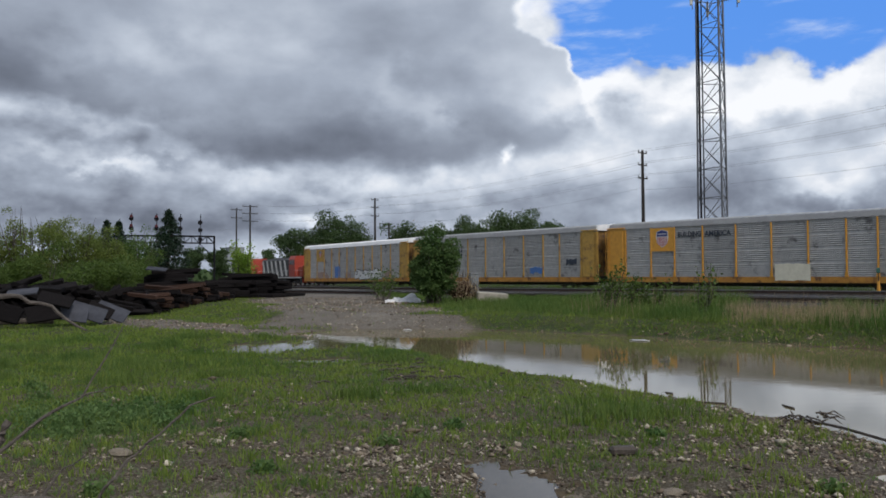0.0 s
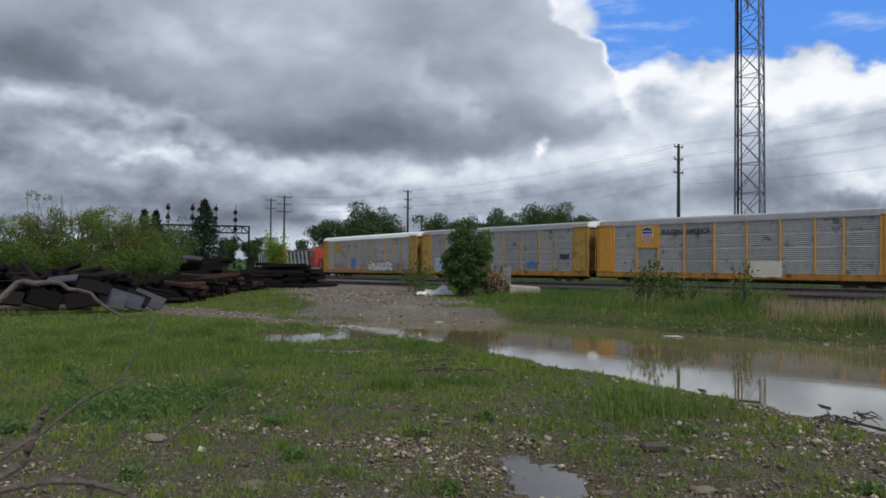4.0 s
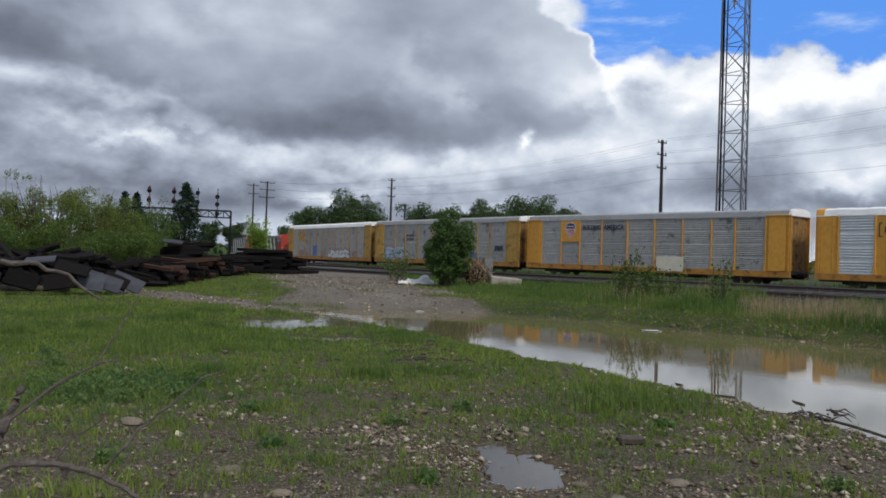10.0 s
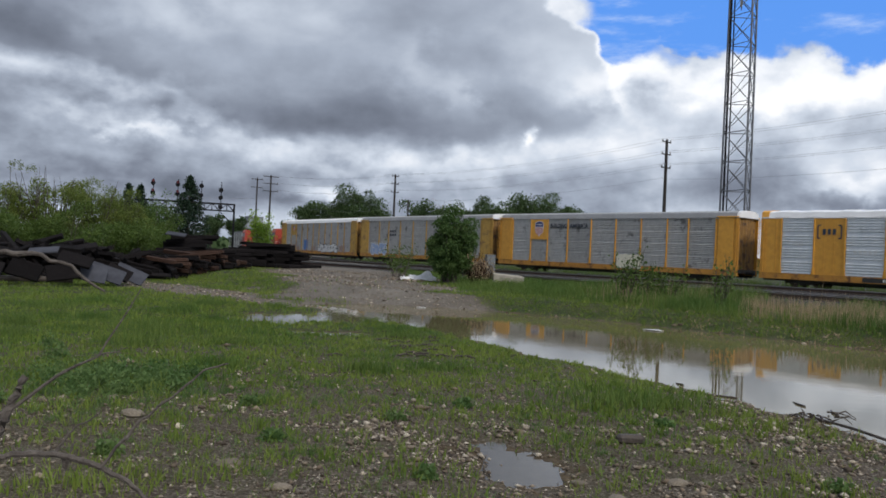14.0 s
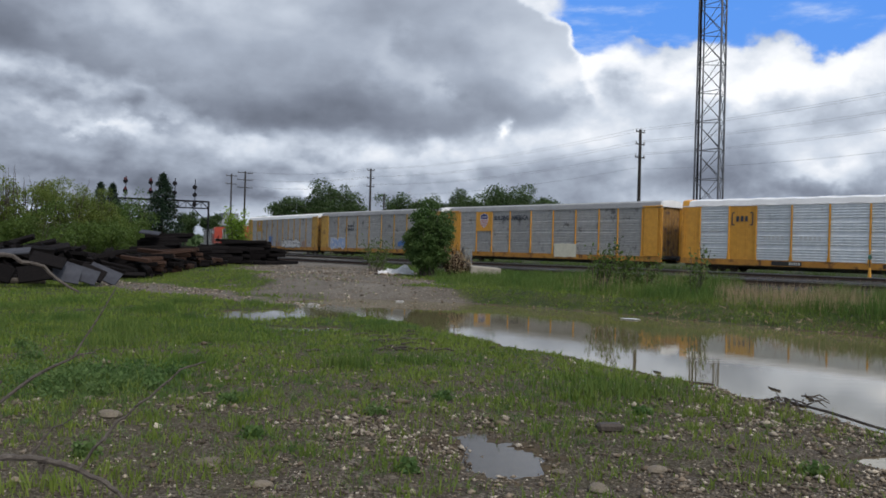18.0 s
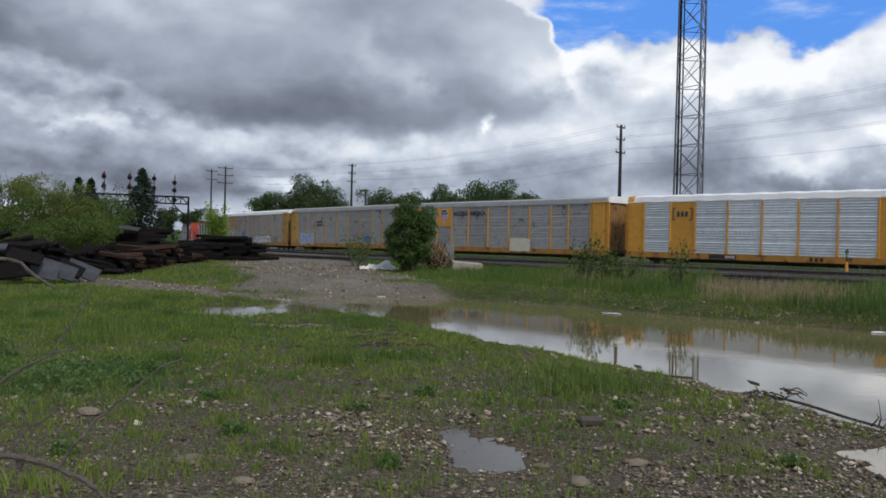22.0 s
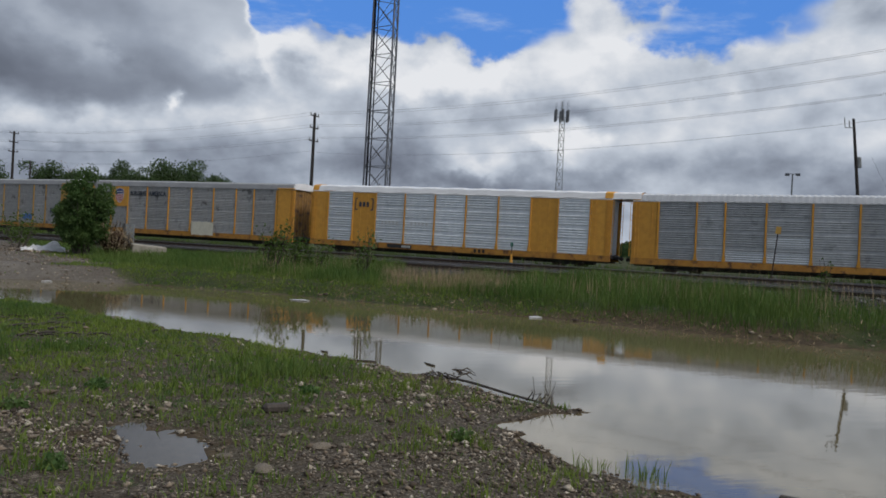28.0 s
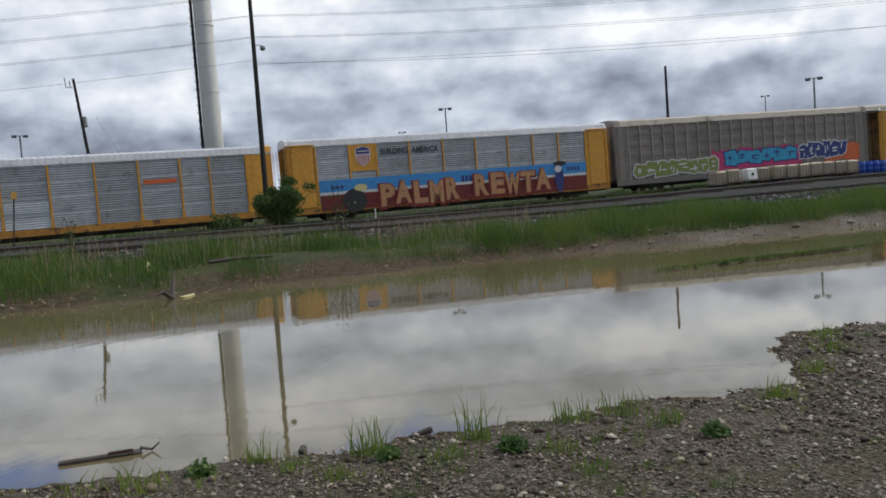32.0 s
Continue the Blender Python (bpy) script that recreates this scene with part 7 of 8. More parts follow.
def build_poles():
    three = [(0.3, 0.75), (1.7, 0.75), (3.2, 0.8)]
    pole("A", 13.73, 95, 8.69, three, "dark timber pole with three short crossarms", r=0.24)
    pole("B", -4.98, 146, 5.67, three, "dark timber pole with three short crossarms", r=0.24)
    pole("C2", -13.58, 165, 5.12, [(0.3, 1.6), (1.7, 1.6), (3.2, 1.6)], "dark timber pole with wide crossarms", r=0.22)
    pole("C1", -14.49, 185, 4.90, [(0.4, 1.3), (2.2, 1.3)], "grey timber pole with crossarms", r=0.22)
    d = pole("D", 61.1, 55.8, 14.57, [], "tall dark timber pole with a small lamp, ivy at its foot", r=0.19)
    h = POLES["D"][3]
    lamp = part("lamp_arm", Mesh().tube([(0, 0, h - 3.4), (0.35, -0.2, h - 3.25), (0.55, -0.3, h - 3.35)], 0.035, 6), M_GREYMETAL, d)
    part("lamp_head", Mesh().disc_stack("z", 0.6, -0.33, h - 3.62, [(0, 0.10), (0.1, 0.19), (0.25, 0.16), (0.34, 0.06)], 12), M_GREYMETAL, lamp)
    c = pole("L", 50.6, 90, 9.4, [], "leaning timber pole with a transformer", lean=(-4.3, -3.5), r=0.2)
    h = POLES["L"][3]
    part("transformer", Mesh().disc_stack("z", 0.34, 0, h - 4.9, [(0, 0.2), (0.05, 0.28), (1.0, 0.28), (1.08, 0.18)], 14), M_GREYMETAL, c)
    part("bracket", Mesh().tube([(0, 0, h - 0.9), (-1.0, 0.2, h - 0.9), (-1.0, 0.2, h + 0.1)], 0.05, 5).tube([(-0.5, 0.1, h - 0.9), (-0.5, 0.1, h - 0.2)], 0.05, 5), M_GREYMETAL, c)
    pole("E", 89.06, 95, 7.87, [], "bare timber pole behind the train", r=0.2)
    pole("F", 119, 78, 11.2, three, "timber pole of the same line", r=0.2)
    pole("S", -4.0, 175, 3.95, [], "short timber pole before the trees", r=0.22)

    def top(k, dz, side):
        x, y, z, h = POLES[k]
        return (x + side * 0.72 * math.cos(radians(38)), y + side * 0.72 * math.sin(radians(38)), z + h - dz)

    for a, b, sag in (("F", "D", 1.2), ("D", "A", 1.3), ("A", "B", 1.0), ("B", "C2", 0.8)):
        for i, dz in enumerate((0.1, 1.5, 2.9)):
            for side in (-0.9, 0.9):
                k = 0.25 if a == "D" else 1.0
                wire(top(a, dz, side * (k if a in "DF" else 1)), top(b, dz, side * (0.25 if b == "D" else 1)), sag)
        wire(top(a, 4.4, 0), top(b, 4.6, 0), sag * 1.1)
    wire(top("F", 5.6, 0), top("D", 4.7, 0), 0.5)
    x, y = bearing(-40, 150)
    wire((x, y, 11.5), top("C2", 4.8, 0), 1.2)
    wire((x, y, 10.8), top("C1", 4.8, 0), 1.2)
    wire(top("C2", 4.8, 0.5), top("B", 6.0, 0.5), 1.6)
    x, y, z, h = POLES["L"]
    wire((x + 0.3, y, z + h - 4.0), (x + 6.0, y - 3.0, z + 1.0), 0.1)

    def yard_lamp(az, d, el, label, heads):
        x, y = bearing(az, d)
        z0 = ground_z(x, y)
        h = EYE + d * math.tan(radians(el)) - z0
        p = thing("yard_light", label, "yard light", "yard lights", pose(x, y, z0 - 0.05, 0, 0, -az))
        part("shaft", Mesh().tube([(0, 0, 0), (0, 0, h)], [0.14, 0.09], 8), M_GREYMETAL, p)
        part("arm", Mesh().box(0, 0, h, 1.5, 0.08, 0.08, 0.01), M_GREYMETAL, p)
        for s in heads:
            part("lamp_head", Mesh().box(s * 0.62, -0.1, h - 0.08, 0.55, 0.5, 0.30, 0.05), M_TOWER, p)

    yard_lamp(46.23, 110, 5.84, "grey pole light with two heads", (-1, 1))
    yard_lamp(73.93, 110, 6.32, "grey pole light with two heads", (-1, 1))
    yard_lamp(98.11, 100, 5.99, "grey pole light with two heads", (-1, 1))
    yard_lamp(70.8, 190, 4.9, "small far pole light", (-1, 1))
    yard_lamp(95.2, 190, 5.2, "small far pole light", (-1, 1))


def build_gantry():
    g = thing("signal_gantry", "black steel signal bridge over the tracks", "signal gantry")
    ax, ay = bearing(-22.3, 146)
    bx, by = bearing(-15.95, 146)
    u = Vector((bx - ax, by - ay, 0))
    L = u.length
    u.normalize()
    n = Vector((-u.y, u.x, 0))
    A = Vector((ax, ay, 0))

    def P(s, o, z):
        q = A + u * s + n * o
        return (q.x, q.y, z)

    top, low = 9.2, 8.0
    for o in (-0.5, 0.5):
        for z in (top, low):
            part("chord", Mesh().tube([P(0, o, z), P(L, o, z)], 0.09, 4), M_TOWER_DARK, g)
        m = Mesh()
        k, st = 0, L / 13
        for i in range(13):
            m.tube([P(i * st, o, low if i % 2 else top), P((i + 1) * st, o, top if i % 2 else low)], 0.055, 4, False)
            m.tube([P(i * st, o, low), P(i * st, o, top)], 0.05, 4, False)
        part("web", m, M_TOWER_DARK, g)
    z0 = ground_z(bx, by)
    for s in (0.0, L):
        for o in (-0.5, 0.5):
            part("leg", Mesh().tube([P(s, o, z0 - 0.2), P(s, o, top)], 0.14, 6), M_TOWER_DARK, g)
    part("knee_brace", Mesh().tube([P(L - 0.1, 0, 5.6), P(L - 2.6, 0, low)], 0.08, 5), M_TOWER_DARK, g)
    part("walkway", Mesh().tube([P(0, 0.9, low), P(L, 0.9, low)], 0.06, 4).tube([P(0, 0.9, low + 1.1), P(L, 0.9, low + 1.1)], 0.03, 4), M_TOWER_DARK, g)
    for az, heads, red in ((-21.2, (12.0, 10.4), True), (-19.65, (12.0, 10.4), True), (-18.15, (12.0, 10.4), False), (-16.88, (11.5, 10.2, 8.6), False)):
        s = (math.tan(radians(az - -22.3)) * 146) * 1.0
        mast = part("signal_mast", Mesh().tube([P(s, -0.7, low), P(s, -0.7, 12.9)], 0.07, 5), M_TOWER_DARK, g)
        for z in heads:
            c = Vector(P(s - 0.05, -0.95, z))
            hd = part("signal_head", Mesh().disc_stack("y", 0, 0, 0, [(-0.12, 0.2), (-0.10, 0.38), (-0.06, 0.40), (0.05, 0.26), (0.25, 0.2)], 16), M_TOWER_DARK, mast, at=Matrix.Translation(c))
            if red:
                part("signal_hood", Mesh().disc_stack("y", 0, 0, 0, [(-0.3, 0.24), (-0.12, 0.26), (0, 0.2)], 12), M_SIGRED, mast, at=Matrix.Translation(c + Vector((0.05, 0, 0.40))))


# ---------------- things along the tracks ----------------
def build_totes():
    cage = Mesh()
    for z in np.linspace(0.16, 1.12, 6):
        for sx in (-1, 1):
            cage.box(sx * 0.59, 0, float(z), 0.02, 1.0, 0.02)
        for sy in (-1, 1):
            cage.box(0, sy * 0.51, float(z), 1.2, 0.02, 0.02)
    for k in (-0.59, -0.3, 0, 0.3, 0.59):
        for sy in (-1, 1):
            cage.box(k, sy * 0.51, 0.64, 0.02, 0.02, 1.0)
    cage = cage.mesh("cage", M_GREYMETAL)
    body = Mesh().box(0, 0, 0.66, 1.12, 0.94, 1.02, 0.10).mesh("bottle", M_TOTE)
    white = Mesh().box(0, 0, 0.66, 1.12, 0.94, 1.02, 0.10).mesh("bottle", M_WHITE)
    lid = Mesh().disc_stack("z", 0, 0, 1.15, [(0, 0.11), (0.06, 0.11), (0.08, 0.07)], 12).mesh("cap", M_TOWER_DARK)
    base = Mesh().box(0, 0, 0.12, 1.2, 1.0, 0.05)
    for k in (-0.5, 0, 0.5):
        base.box(k, 0, 0.05, 0.12, 1.0, 0.10)
    base = base.mesh("pallet", M_TIE_BROWN)
    s = 46.9
    for i in range(11):
        x, y = on_track(s, 11.7)
        x2, y2 = on_track(s + 0.5, 11.7)
        h = math.degrees(math.atan2(y2 - y, x2 - x))
        tipped = i == 2
        m = pose(float(x), float(y), ground_z(float(x), float(y)) - 0.01, 0, 0, h + random.Random(i).uniform(-6, 6))
        if tipped:
            m = m @ pose(0, 0, 0.62, 82, 0, 0) @ pose(0, 0, -0.6)
        t = thing("bulk_tote", "tipped white plastic bulk tote" if tipped else "stained beige plastic bulk tote in a wire cage", "tote", "row of totes by the track", m)
        part("bottle", white if tipped else body, None, t)
        part("cap", lid, None, t)
        if not tipped:
            part("cage", cage, None, t)
        part("pallet", base, None, t)
        s += (1.22 if i not in (1, 3) else 1.6)
    for i in range(4):
        x, y = on_track(s + 0.2 + 0.72 * i, 11.6)
        b = thing("plastic_barrel", "blue plastic barrel standing by the track", "barrel", "blue barrels", pose(float(x), float(y), ground_z(float(x), float(y)) - 0.01))
        part("drum", Mesh().disc_stack("z", 0, 0, 0, [(0, 0.26), (0.04, 0.29), (0.28, 0.30), (0.30, 0.31), (0.34, 0.31), (0.36, 0.30), (0.62, 0.30), (0.64, 0.31), (0.68, 0.31), (0.70, 0.30), (0.88, 0.28), (0.92, 0.25)], 20), M_BLUE, b, smooth=True)
        part("rim", Mesh().disc_stack("z", 0, 0, 0.92, [(0, 0.25), (0.02, 0.27), (0.04, 0.25)], 20), M_BLUE, b)


def build_bits():
    # utility box and rusty box behind the bush
    x, y = 1.35, 39.4
    z = ground_z(x, y)
    t = thing("utility_cabinet", "grey weathered steel utility cabinet by the bush", "cabinet", at=pose(x, y, z, 0, 0, 12))
    part("case", Mesh().box(0, 0, 0.68, 0.42, 0.4, 1.36, 0.02), M_GREYMETAL, t)
    part("door", Mesh().box(0, -0.21, 0.72, 0.36, 0.02, 1.1, 0.005), M_GREYMETAL, t)
    part("cap", Mesh().box(0, 0, 1.385, 0.48, 0.46, 0.05, 0.01), M_GREYMETAL, t)
    x, y = 0.75, 39.2
    z = ground_z(x, y)
    t = thing("rusty_box", "rust-brown steel box behind the bush", "steel box", at=pose(x, y, z, 0, 0, 8))
    part("case", Mesh().box(0, 0, 0.50, 0.7, 0.5, 1.0, 0.02), M_BRICKISH, t)
    part("lid", Mesh().box(0, 0, 1.02, 0.75, 0.55, 0.05, 0.01), M_BRICKISH, t)
    # concrete block
    x, y = 2.10, 38.4
    solid("concrete_block", Mesh().box(0, 0, 0.26, 1.5, 0.7, 0.5, 0.04), M_CONC, "pale concrete block lying in the grass", "concrete block", at=pose(x, y, ground_z(x, y), 3, 4, 14))
    # crumpled plastic
    r = random.Random(9)
    m = Mesh()
    n = 12
    for i in range(n):
        for j in range(n):
            u, w = i / (n - 1) - 0.5, j / (n - 1) - 0.5
            m.v.append((u * 1.7, w * 0.9, max(0.0, 0.42 * math.exp(-((u - 0.28) ** 2 * 22 + w * w * 9)) + 0.2 * math.exp(-(u + 0.2) ** 2 * 12 - w * w * 8) + r.uniform(-0.09, 0.12))))
    m.f = [(i * n + j, i * n + j + 1, (i + 1) * n + j + 1, (i + 1) * n + j) for i in range(n - 1) for j in range(n - 1)]
    x, y = -2.05, 38.6
    solid("plastic_sheet", m, M_TARP, "crumpled white plastic dumped by the bush", "litter", at=pose(x, y, ground_z(x, y) + 0.02, 0, 0, 5))
    scatter_x, scatter_y = RNG.normal(-2.0, 0.5, 40), RNG.normal(38.2, 0.35, 40)
    scatter_stones("dumped_rubble", "grey and pink rubble dumped with the plastic", scatter_x, scatter_y, RNG.uniform(0.12, 0.3, 40), gravel_tones())
    # floating and stranded litter
    for x, y, w, lab, ma in ((5.28, 22.2, 0.55, "white plastic scrap floating on the water", M_TARP), (10.54, 18.3, 0.42, "white plastic scrap floating on the water", M_TARP), (-1.3, 27.3, 0.3, "white plastic scrap at the water's edge", M_TARP), (15.55, 10.75, 0.6, "pale yellow plastic lying at the waterline", M_LITTER_Y)):
        m = Mesh().extrude([(-w / 2, -0.05), (-w * 0.2, -0.11), (w * 0.3, -0.09), (w / 2, 0.0), (w * 0.2, 0.10), (-w * 0.35, 0.08)], "z", 0.0, 0.018)
        m.v = [(a, b, c + r.uniform(-0.004, 0.015)) for a, b, c in m.v]
        solid("plastic_scrap", m, ma, lab, "litter", at=pose(x, y, max(0.0, ground_z(x, y)) + 0.005, 0, 0, r.uniform(-30, 30)))
    x, y = 16.9, 12.7
    solid("yellow_jug", Mesh().box(0, 0, 0.14, 0.15, 0.12, 0.24, 0.035).disc_stack("z", 0.03, 0, 0.25, [(0, 0.04), (0.05, 0.035), (0.07, 0.025)], 10), M_LITTER_Y, "pale yellow plastic jug standing in the bank grass", "jug", at=pose(x, y, ground_z(x, y), 0, 12, 40))
    # logs and planks
    x, y = 19.4, 11.6
    solid("log", Mesh().tube([(-0.9, 0, 0), (-0.3, 0.04, 0.03), (0.4, 0.0, 0.02), (0.9, 0.04, 0.0)], [0.05, 0.06, 0.055, 0.03], 8), M_DRIFT, "dark log lying on the far bank", "log", at=pose(x, y, ground_z(x, y) + 0.1, 0, 0, -42))
    x, y = 15.2, 10.9
    sn = thing("snag", "grey dead stump leaning at the far waterline", "stump", at=pose(x, y, ground_z(x, y)))
    part("stump", Mesh().tube([(0, 0, 0), (0.1, 0.05, 0.3), (0.3, 0.1, 0.75)], [0.09, 0.06, 0.02], 6), M_TWIG, sn)
    part("fork", Mesh().tube([(0.05, 0, 0.15), (-0.25, 0.05, 0.35), (-0.4, 0.05, 0.3)], [0.06, 0.05, 0.02], 6), M_DRIFT, sn)
    x, y = 4.93, 4.28
    pl = thing("plank", "broken wet plank floating at the shore", "plank", at=pose(x, y, 0.012, 0, 0, -55))
    part("board", Mesh().box(0, 0, 0.0, 0.58, 0.06, 0.03, 0.008), M_DRIFT, pl)
    part("splinter", Mesh().box(0.14, 0.0, 0.018, 0.18, 0.045, 0.02, 0.006), M_TIE_BROWN, pl)
    part("twig", Mesh().tube([(0.28, 0, 0.03), (0.36, 0.02, 0.0), (0.42, 0.0, 0.05)], [0.012, 0.01, 0.005], 5), M_DRIFT, pl)
    for x, y, rz in ((5.2, 2.75, 20), (5.68, 1.98, -60)):
        m = Mesh().box(0, 0, 0.005, 0.13, 0.05, 0.045, 0.012)
        m.v = [(a, b, c + 0.25 * a * (1 if rz < 0 else 0)) for a, b, c in m.v]
        solid("wood_block", m, M_DRIFT, "dark wet piece of wood at the shore", "wood", "wood at the shore", at=pose(x, y, 0.01, 0, 0, rz))
    # driftwood with roots
    d = thing("driftwood", "dark driftwood branch with roots at the shore", "driftwood", at=pose(0, 0, 0))
    z = 0.06
    part("log", Mesh().tube([(4.22, 9.75, z - 0.01), (4.42, 9.1, z - 0.01), (4.58, 8.5, z - 0.03), (4.74, 8.0, z - 0.04), (4.86, 7.55, z - 0.07)], [0.014, 0.018, 0.016, 0.013, 0.005], 7), M_DRIFT, d)
    for i in range(22):
        a = r.uniform(0, 6.28)
        b = (4.22 + r.uniform(-0.22, 0.25), 9.6 + r.uniform(-0.3, 0.3), z + r.uniform(-0.02, 0.05))
        L = r.uniform(0.08, 0.26)
        part("root", Mesh().tube([b, (b[0] + math.cos(a) * L * 0.5, b[1] + math.sin(a) * L * 0.5, b[2] + r.uniform(0.0, 0.05)), (b[0] + math.cos(a) * L, b[1] + math.sin(a) * L, b[2] + r.uniform(-0.05, 0.06))], [0.012, 0.009, 0.004], 5), M_DRIFT, d)
    for i in range(7):
        b = (4.70 + r.uniform(-0.08, 0.1), 8.0 + r.uniform(-0.2, 0.2), z - 0.04)
        part("twig", Mesh().tube([b, (b[0] + r.uniform(-0.05, 0.1), b[1] + r.uniform(-0.1, 0.05), b[2] + r.uniform(0.05, 0.12)), (b[0] + r.uniform(-0.1, 0.2), b[1] + r.uniform(-0.15, 0.1), b[2] + r.uniform(0.1, 0.26))], [0.010, 0.007, 0.003], 4), M_DRIFT, d)
    for i in range(5):
        x, y = r.uniform(3.0, 4.6), r.uniform(9.6, 12.6)
        x = 4.9 - (y - 9.3) * 0.42 + r.uniform(-0.5, 0.3)
        L, a = r.uniform(0.2, 0.6), r.uniform(1.2, 2.6)
        solid("drift_stick", Mesh().tube([(0, 0, 0.004), (L / 2, 0.03, 0.006), (L, 0, 0.0)], [0.014, 0.012, 0.006], 5), M_DRIFT, "dark wet stick stranded at the shore", "stick", "sticks at the shore", at=pose(x, y, max(0.0, ground_z(x, y)) + 0.005, 0, 0, math.degrees(a)))
    for i in range(26):
        x, y = r.gauss(-1.0, 0.7), r.gauss(15.2, 1.3)
        L = r.uniform(0.15, 0.5)
        solid("drift_stick", Mesh().tube([(0, 0, 0.015), (L / 2, 0.05, 0.035), (L, 0, 0.012)], [0.02, 0.017, 0.008], 5), M_DRIFT, "dark stick stranded in the wet grass", "stick", "sticks at the shore", at=pose(x, y, max(0.0, ground_z(x, y)) + 0.005, 0, 0, r.uniform(-30, 30)))
    x, y = 1.25, 7.78
    solid("bark_chunk", Mesh().box(0, 0, 0.04, 0.26, 0.12, 0.09, 0.025), M_DRIFT, "dark chunk of rotten wood in the grass", "wood", at=pose(1.68, 7.8, ground_z(1.68, 7.8), 0, 0, 8))
    # switch stand with a green target, and a leaning rod with a yellow flag plate
    x, y = bearing(28.02, 54.5)
    t = thing("switch_stand", "yellow switch stand with a dark green target", "switch stand", at=pose(x, y, ground_z(x, y) - 0.02, 0, 0, 30))
    part("base_plate", Mesh().box(0, 0, 0.05, 0.6, 0.4, 0.10, 0.02), M_BLACK, t)
    part("stand", Mesh().tube([(0, 0, 0.1), (0, 0, 0.45), (0, 0, 1.0)], [0.16, 0.10, 0.07], 8), M_YEL, t)
    part("mast", Mesh().tube([(0, 0, 1.0), (0, 0, 1.75)], 0.03, 6), M_BLACK, t)
    part("target", Mesh().disc_stack("y", 0, 0, 1.62, [(-0.02, 0.16), (0.0, 0.19), (0.02, 0.16)], 14), M_SIGGREEN, t)
    x, y = bearing(45.25, 50.5)
    t = thing("marker_rod", "thin leaning rod with a yellow top plate", "marker", at=pose(x, y, ground_z(x, y) - 0.05, -4, 5, -45))
    part("rod", Mesh().tube([(0, 0, 0), (0, 0, 3.3)], 0.035, 6), M_POLE, t)
    part("plate", Mesh().box(0, -0.03, 3.2, 0.30, 0.03, 0.42, 0.01), M_YEL_OLD, t)
    part("foot", Mesh().tube([(0, 0, 0), (0, 0, 0.5)], [0.16, 0.12], 8), M_RUST, t)
    # thin white marker
    x, y = on_track(20.5, 8.2)
    solid("marker_post", Mesh().tube([(0, 0, 0), (0, 0, 1.1)], [0.05, 0.05], 8), M_WHITE, "thin white marker post by the path", "post", at=pose(float(x), float(y), ground_z(float(x), float(y)) - 0.02))


def build_branches():
    """Dead branches that hang into view close to the eye, grown from one stem in the ground."""
    b = thing("dead_branch", "bare dead grey branches of a shrub close by", "branch")
    r = random.Random(3)

    def twig(pts, r0, r1, name="branch"):
        out = []
        for i in range(len(pts) - 1):
            p, q = Vector(pts[i]), Vector(pts[i + 1])
            for k in range(4):
                out.append(p.lerp(q, k / 4) + Vector((r.uniform(-1, 1), r.uniform(-1, 1), r.uniform(-1, 1))) * 0.004)
        out.append(Vector(pts[-1]))
        n = len(out)
        part(name, Mesh().tube(out, [(r0 + (r1 - r0) * i / (n - 1)) * r.uniform(0.88, 1.12) for i in range(n)], 7), M_TWIG, b)

    root = (-1.75, 1.55, 0.08)
    twig([root, (-1.6, 1.7, 0.6), (-1.45, 1.8, 1.05)], 0.022, 0.016, "stem")
    twig([(-1.45, 1.8, 1.05), (-1.3, 1.9, 1.5), (-1.16, 1.99, 1.71), (-1.09, 2.03, 1.715), (-1.01, 2.07, 1.68), (-0.93, 2.10, 1.62)], 0.010, 0.003)
    twig([(-1.45, 1.8, 1.05), (-1.14, 2.0, 1.30), (-1.02, 2.06, 1.40), (-0.94, 2.10, 1.45), (-0.85, 2.14, 1.63)], 0.007, 0.0015)
    twig([(-1.45, 1.8, 1.05), (-1.14, 2.0, 1.25), (-1.11, 2.01, 1.34), (-1.09, 2.03, 1.40)], 0.013, 0.009)
    twig([(-1.6, 1.7, 1.12), (-1.14, 2.0, 1.20), (-1.07, 2.04, 1.205), (-1.01, 2.06, 1.20), (-0.93, 2.11, 1.16), (-0.86, 2.13, 1.12), (-0.81, 2.15, 1.06)], 0.010, 0.006)
    twig([(-0.925, 2.11, 1.158), (-0.85, 2.14, 1.26), (-0.79, 2.16, 1.32), (-0.69, 2.20, 1.41), (-0.63, 2.22, 1.43)], 0.005, 0.002)
    twig([(-1.02, 2.06, 1.20), (-0.99, 2.08, 1.26), (-0.93, 2.1, 1.30)], 0.004, 0.0015)
    twig([(-1.0, 2.07, 1.19), (-1.0, 2.07, 1.16), (-0.985, 2.08, 1.225)], 0.005, 0.003)
    twig([(-0.94, 2.10, 1.45), (-0.90, 2.11, 1.46), (-0.87, 2.12, 1.475)], 0.003, 0.001)


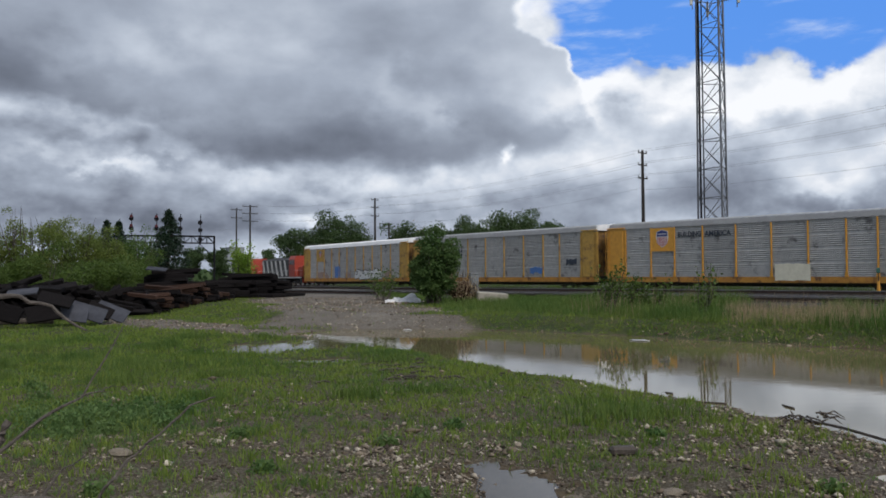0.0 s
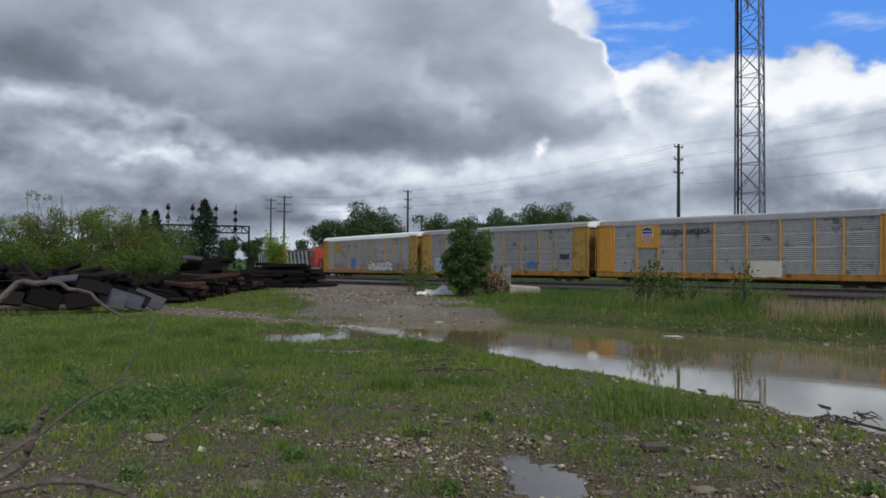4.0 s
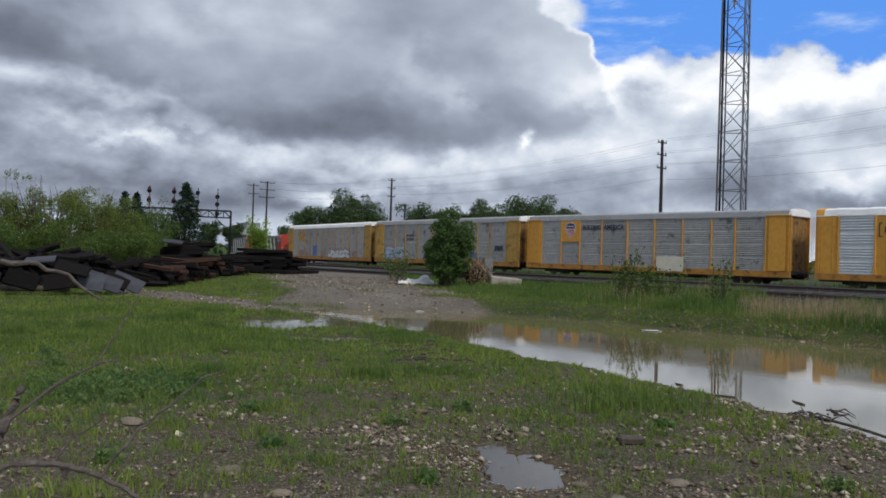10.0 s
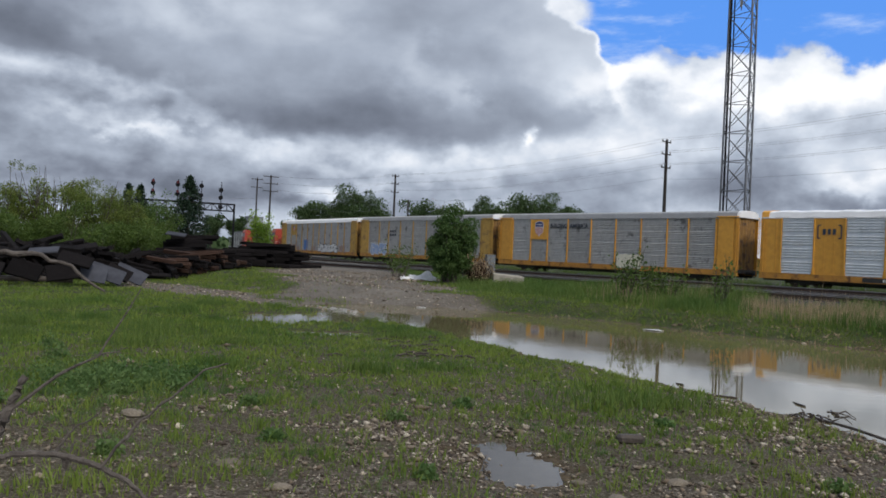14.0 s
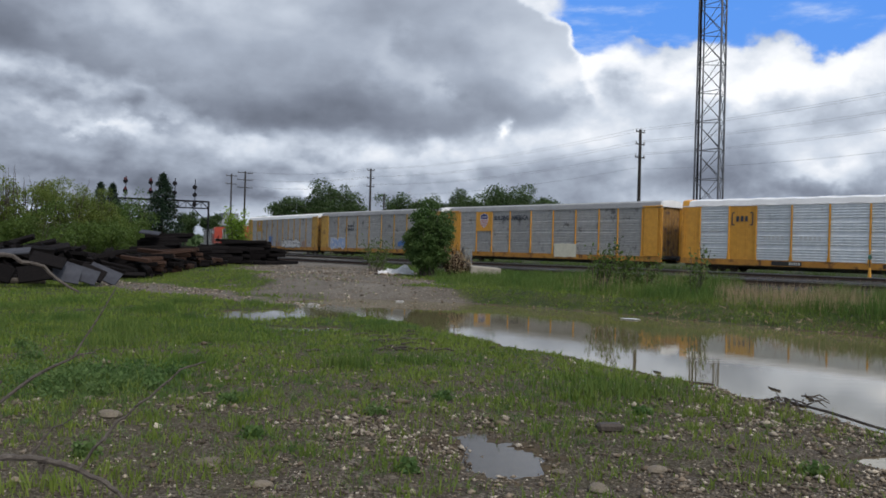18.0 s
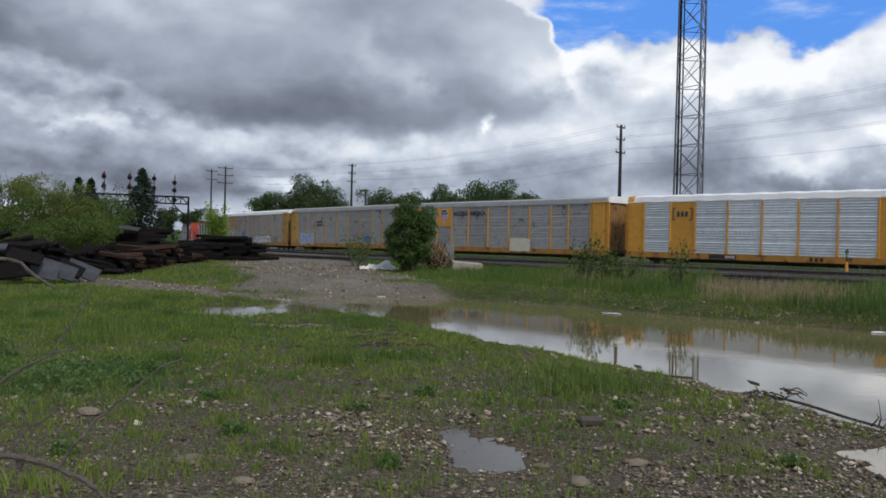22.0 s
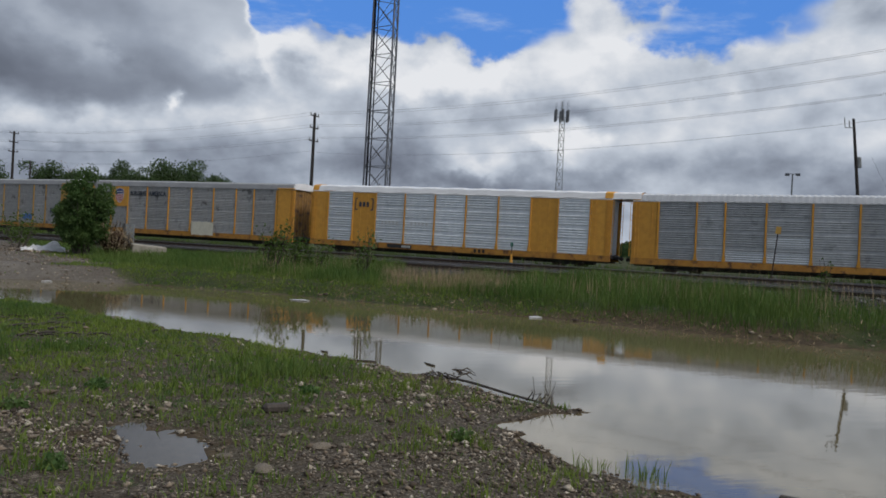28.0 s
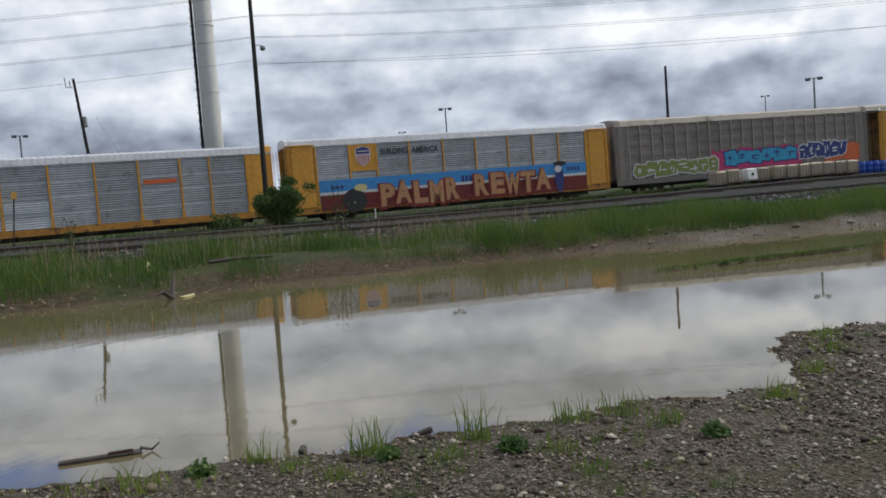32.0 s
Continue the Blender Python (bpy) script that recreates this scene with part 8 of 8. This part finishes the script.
def build_plants():
    # the round bush in the middle, brush beside it
    leafy("bush", "dense dark green bush beside the gravel road", "bush", -0.55, 37.4, 3.3, 2.3, 30000, 0.10, L_BUSH, 1, stems=26, low=0.05, open_top=0.35, tall_stems=True, lobes=90)
    leafy("dry_brush", "dry brown brush beside the bush", "bush", 0.62, 37.6, 1.75, 1.3, 1300, 0.07, L_DRY, 2, stems=44, low=0.1, bark=M_TIE_BROWN)
    leafy("dry_brush", "dry brown brush before the cabinet", "bush", 1.15, 38.2, 1.2, 0.8, 500, 0.07, L_DRY, 3, stems=26, low=0.1, bark=M_TIE_BROWN)
    leafy("low_shrub", "sparse low shrub with dry stems", "bush", -3.3, 42.0, 1.9, 2.2, 700, 0.11, L_WILLOW_DK, 4, stems=12, bark=M_TWIG, low=0.2)
    # saplings on the bank
    for i, (az, d, h, w, n) in enumerate(((11.3, 29.5, 2.2, 1.3, 420), (12.6, 30.0, 1.6, 1.2, 330), (14.2, 30.5, 1.5, 1.4, 380), (17.6, 28.5, 1.9, 1.0, 220), (48.6, 29, 1.6, 0.6, 90), (66.3, 29, 2.3, 1.3, 60))):
        x, y = bearing(az, d)
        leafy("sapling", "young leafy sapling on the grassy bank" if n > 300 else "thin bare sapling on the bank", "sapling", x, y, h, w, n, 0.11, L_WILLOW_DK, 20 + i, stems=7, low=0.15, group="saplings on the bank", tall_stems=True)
    # ivy at the foot of the tall pole and bushes at the train
    x, y = bearing(61.9, 53.5)
    leafy("ivy_bush", "dark green bush round the foot of the pole", "bush", x, y, 3.7, 3.0, 20000, 0.13, L_BUSH, 31, stems=16, low=0.03, open_top=0.6, lobes=60)
    x, y = bearing(58.2, 55.0)
    leafy("low_shrub", "low green shrub before the train", "bush", x, y, 1.4, 2.2, 2600, 0.15, L_BUSH, 32, stems=9, low=0.05)
    # willow thicket behind the heap
    prof = [(-34, 46, 5.2), (-32, 49, 5.6), (-30.2, 52, 5.0), (-28.6, 53, 6.0), (-27.2, 52, 6.2), (-25.9, 55, 5.9), (-24.6, 56, 5.6), (-23.4, 57, 5.0), (-22.6, 58, 4.7), (-21.9, 60, 4.2), (-21.4, 61, 3.6), (-29.4, 47, 3.6), (-26.6, 48, 3.4), (-24.2, 50, 3.3), (-22.6, 52, 3.2), (-21.4, 55, 2.8), (-31.5, 45, 3.3)]
    for i, (az, d, h) in enumerate(prof):
        x, y = bearing(az, d)
        # low shrubs take the darker leaf, which paints the shade low in the thicket
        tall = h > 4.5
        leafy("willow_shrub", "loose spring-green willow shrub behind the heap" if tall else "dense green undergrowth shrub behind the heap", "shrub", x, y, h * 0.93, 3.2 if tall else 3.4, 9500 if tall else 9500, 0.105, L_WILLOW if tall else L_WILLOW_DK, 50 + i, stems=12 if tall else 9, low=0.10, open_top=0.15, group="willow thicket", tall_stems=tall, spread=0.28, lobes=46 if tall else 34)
    for i, (az, d, h, w) in enumerate(((-18.9, 72, 7.0, 6.2), (-22.0, 84, 6.8, 4.6), (-22.75, 88, 7.1, 4.2))):
        x, y = bearing(az, d)
        spruce(x, y, h, w, 70 + i, "dark pointed spruce beside the signal gantry")
    for i, (az, d, h, w) in enumerate(((-20.1, 74, 5.4, 2.6), (-20.8, 80, 4.9, 1.8), (-21.3, 80, 5.2, 1.6))):
        x, y = bearing(az, d)
        leafy("young_tree", "small leafy tree among the spruces", "tree", x, y, h, w, 3000, 0.17, L_BUSH if i == 0 else L_TREE, 80 + i, stems=8, low=0.1, group="trees by the gantry")
    x, y = bearing(-13.95, 88)
    leafy("young_poplar", "bright yellow-green young poplar near the crossing", "tree", x, y, 5.2, 3.2, 2600, 0.22, L_YOUNG, 90, stems=8, low=0.1, tall_stems=True)
    # trees beyond the train
    far = [(-10.6, 185, 12.5), (-9.2, 190, 13.5), (-7.6, 185, 15.0), (-6.7, 188, 14.0), (-8.4, 182, 12.0), (-3.6, 195, 13.5), (-2.3, 190, 13.8), (-1.2, 186, 12.6), (0.4, 190, 13.0), (1.6, 188, 13.5), (2.6, 186, 12.5), (3.9, 190, 15.5), (5.2, 186, 16.0), (6.4, 190, 15.6), (7.4, 192, 14.0), (8.4, 195, 12.2), (-5.3, 200, 9.5), (-15.6, 230, 9.0), (-17.4, 230, 9.5), (-12.4, 240, 9.0), (13.1, 260, 12.5), (9.8, 230, 10.5)]
    for i, (az, d, h) in enumerate(far):
        x, y = bearing(az, d)
        leafy("field_tree", "rounded green tree beyond the train", "tree", x, y, h * 1.12, h * 0.72, 8000, 0.40, L_TREE, 100 + i, stems=20, low=0.20, group="tree row beyond the train", trunk=0.3, lobes=64)
    for i, (az, d, h) in enumerate(((-1.6, 200, 18.0), (1.2, 205, 16.0), (3.0, 205, 16.5), (3.4, 205, 17.0), (-5.6, 200, 12.0), (9.4, 205, 13.0), (10.4, 205, 13.0), (11.0, 205, 12.0))):
        x, y = bearing(az, d)
        leafy("bare_tree", "bare grey tree among the green ones", "tree", x, y, h, h * 0.5, 160, 0.3, L_DRY, 140 + i, stems=26, low=0.3, group="tree row beyond the train", trunk=0.22, bark=M_TWIG)
    # far woods on the skyline
    n = 26000
    az = RNG.uniform(-60, 130, n)
    d = RNG.uniform(420, 640, n)
    h = RNG.uniform(0, 1, n) * (5 + 4 * value_noise(az, d * 0.01, 0.35, 61, 4))
    pts = np.stack([d * np.sin(np.radians(az)), d * np.cos(np.radians(az)), np.clip(h, 0.2, 30) + 0.5], 1)
    v, f = leaf_quads(pts, 4.2, 0.5)
    tagged(new("far_woods", np_mesh("far_woods", v, f, L_TREE)), "low dark woods along the skyline", "woods", kind="stuff")
    # a few pale buildings on the skyline to the west
    for i, (az, d, w, h) in enumerate(((-15.2, 700, 16, 24), (-14.6, 720, 12, 28), (-13.4, 720, 26, 15), (-11.6, 700, 14, 18))):
        x, y = bearing(az, d)
        t = thing("far_building", "pale hazy building block on the skyline", "building", "skyline buildings", pose(x, y, 0.3, 0, 0, 20 - az))
        part("walls", Mesh().box(0, 0, h / 2, w, 14, h, 0.2), M_BUILD, t)
        part("roof", Mesh().box(0, 0, h + 0.4, w * 1.02, 14.3, 0.8, 0.1), M_GREYMETAL, t)
        for k in range(int(h // 5)):
            part("window_band", Mesh().box(0, -7.03, 3 + 4.6 * k, w * 0.86, 0.1, 1.6), M_GLASS_DARK, t)


build_masts()
build_poles()
build_gantry()
build_totes()
build_piles()
build_bits()
build_branches()
build_plants()
build_grass()
build_stones()

motions()
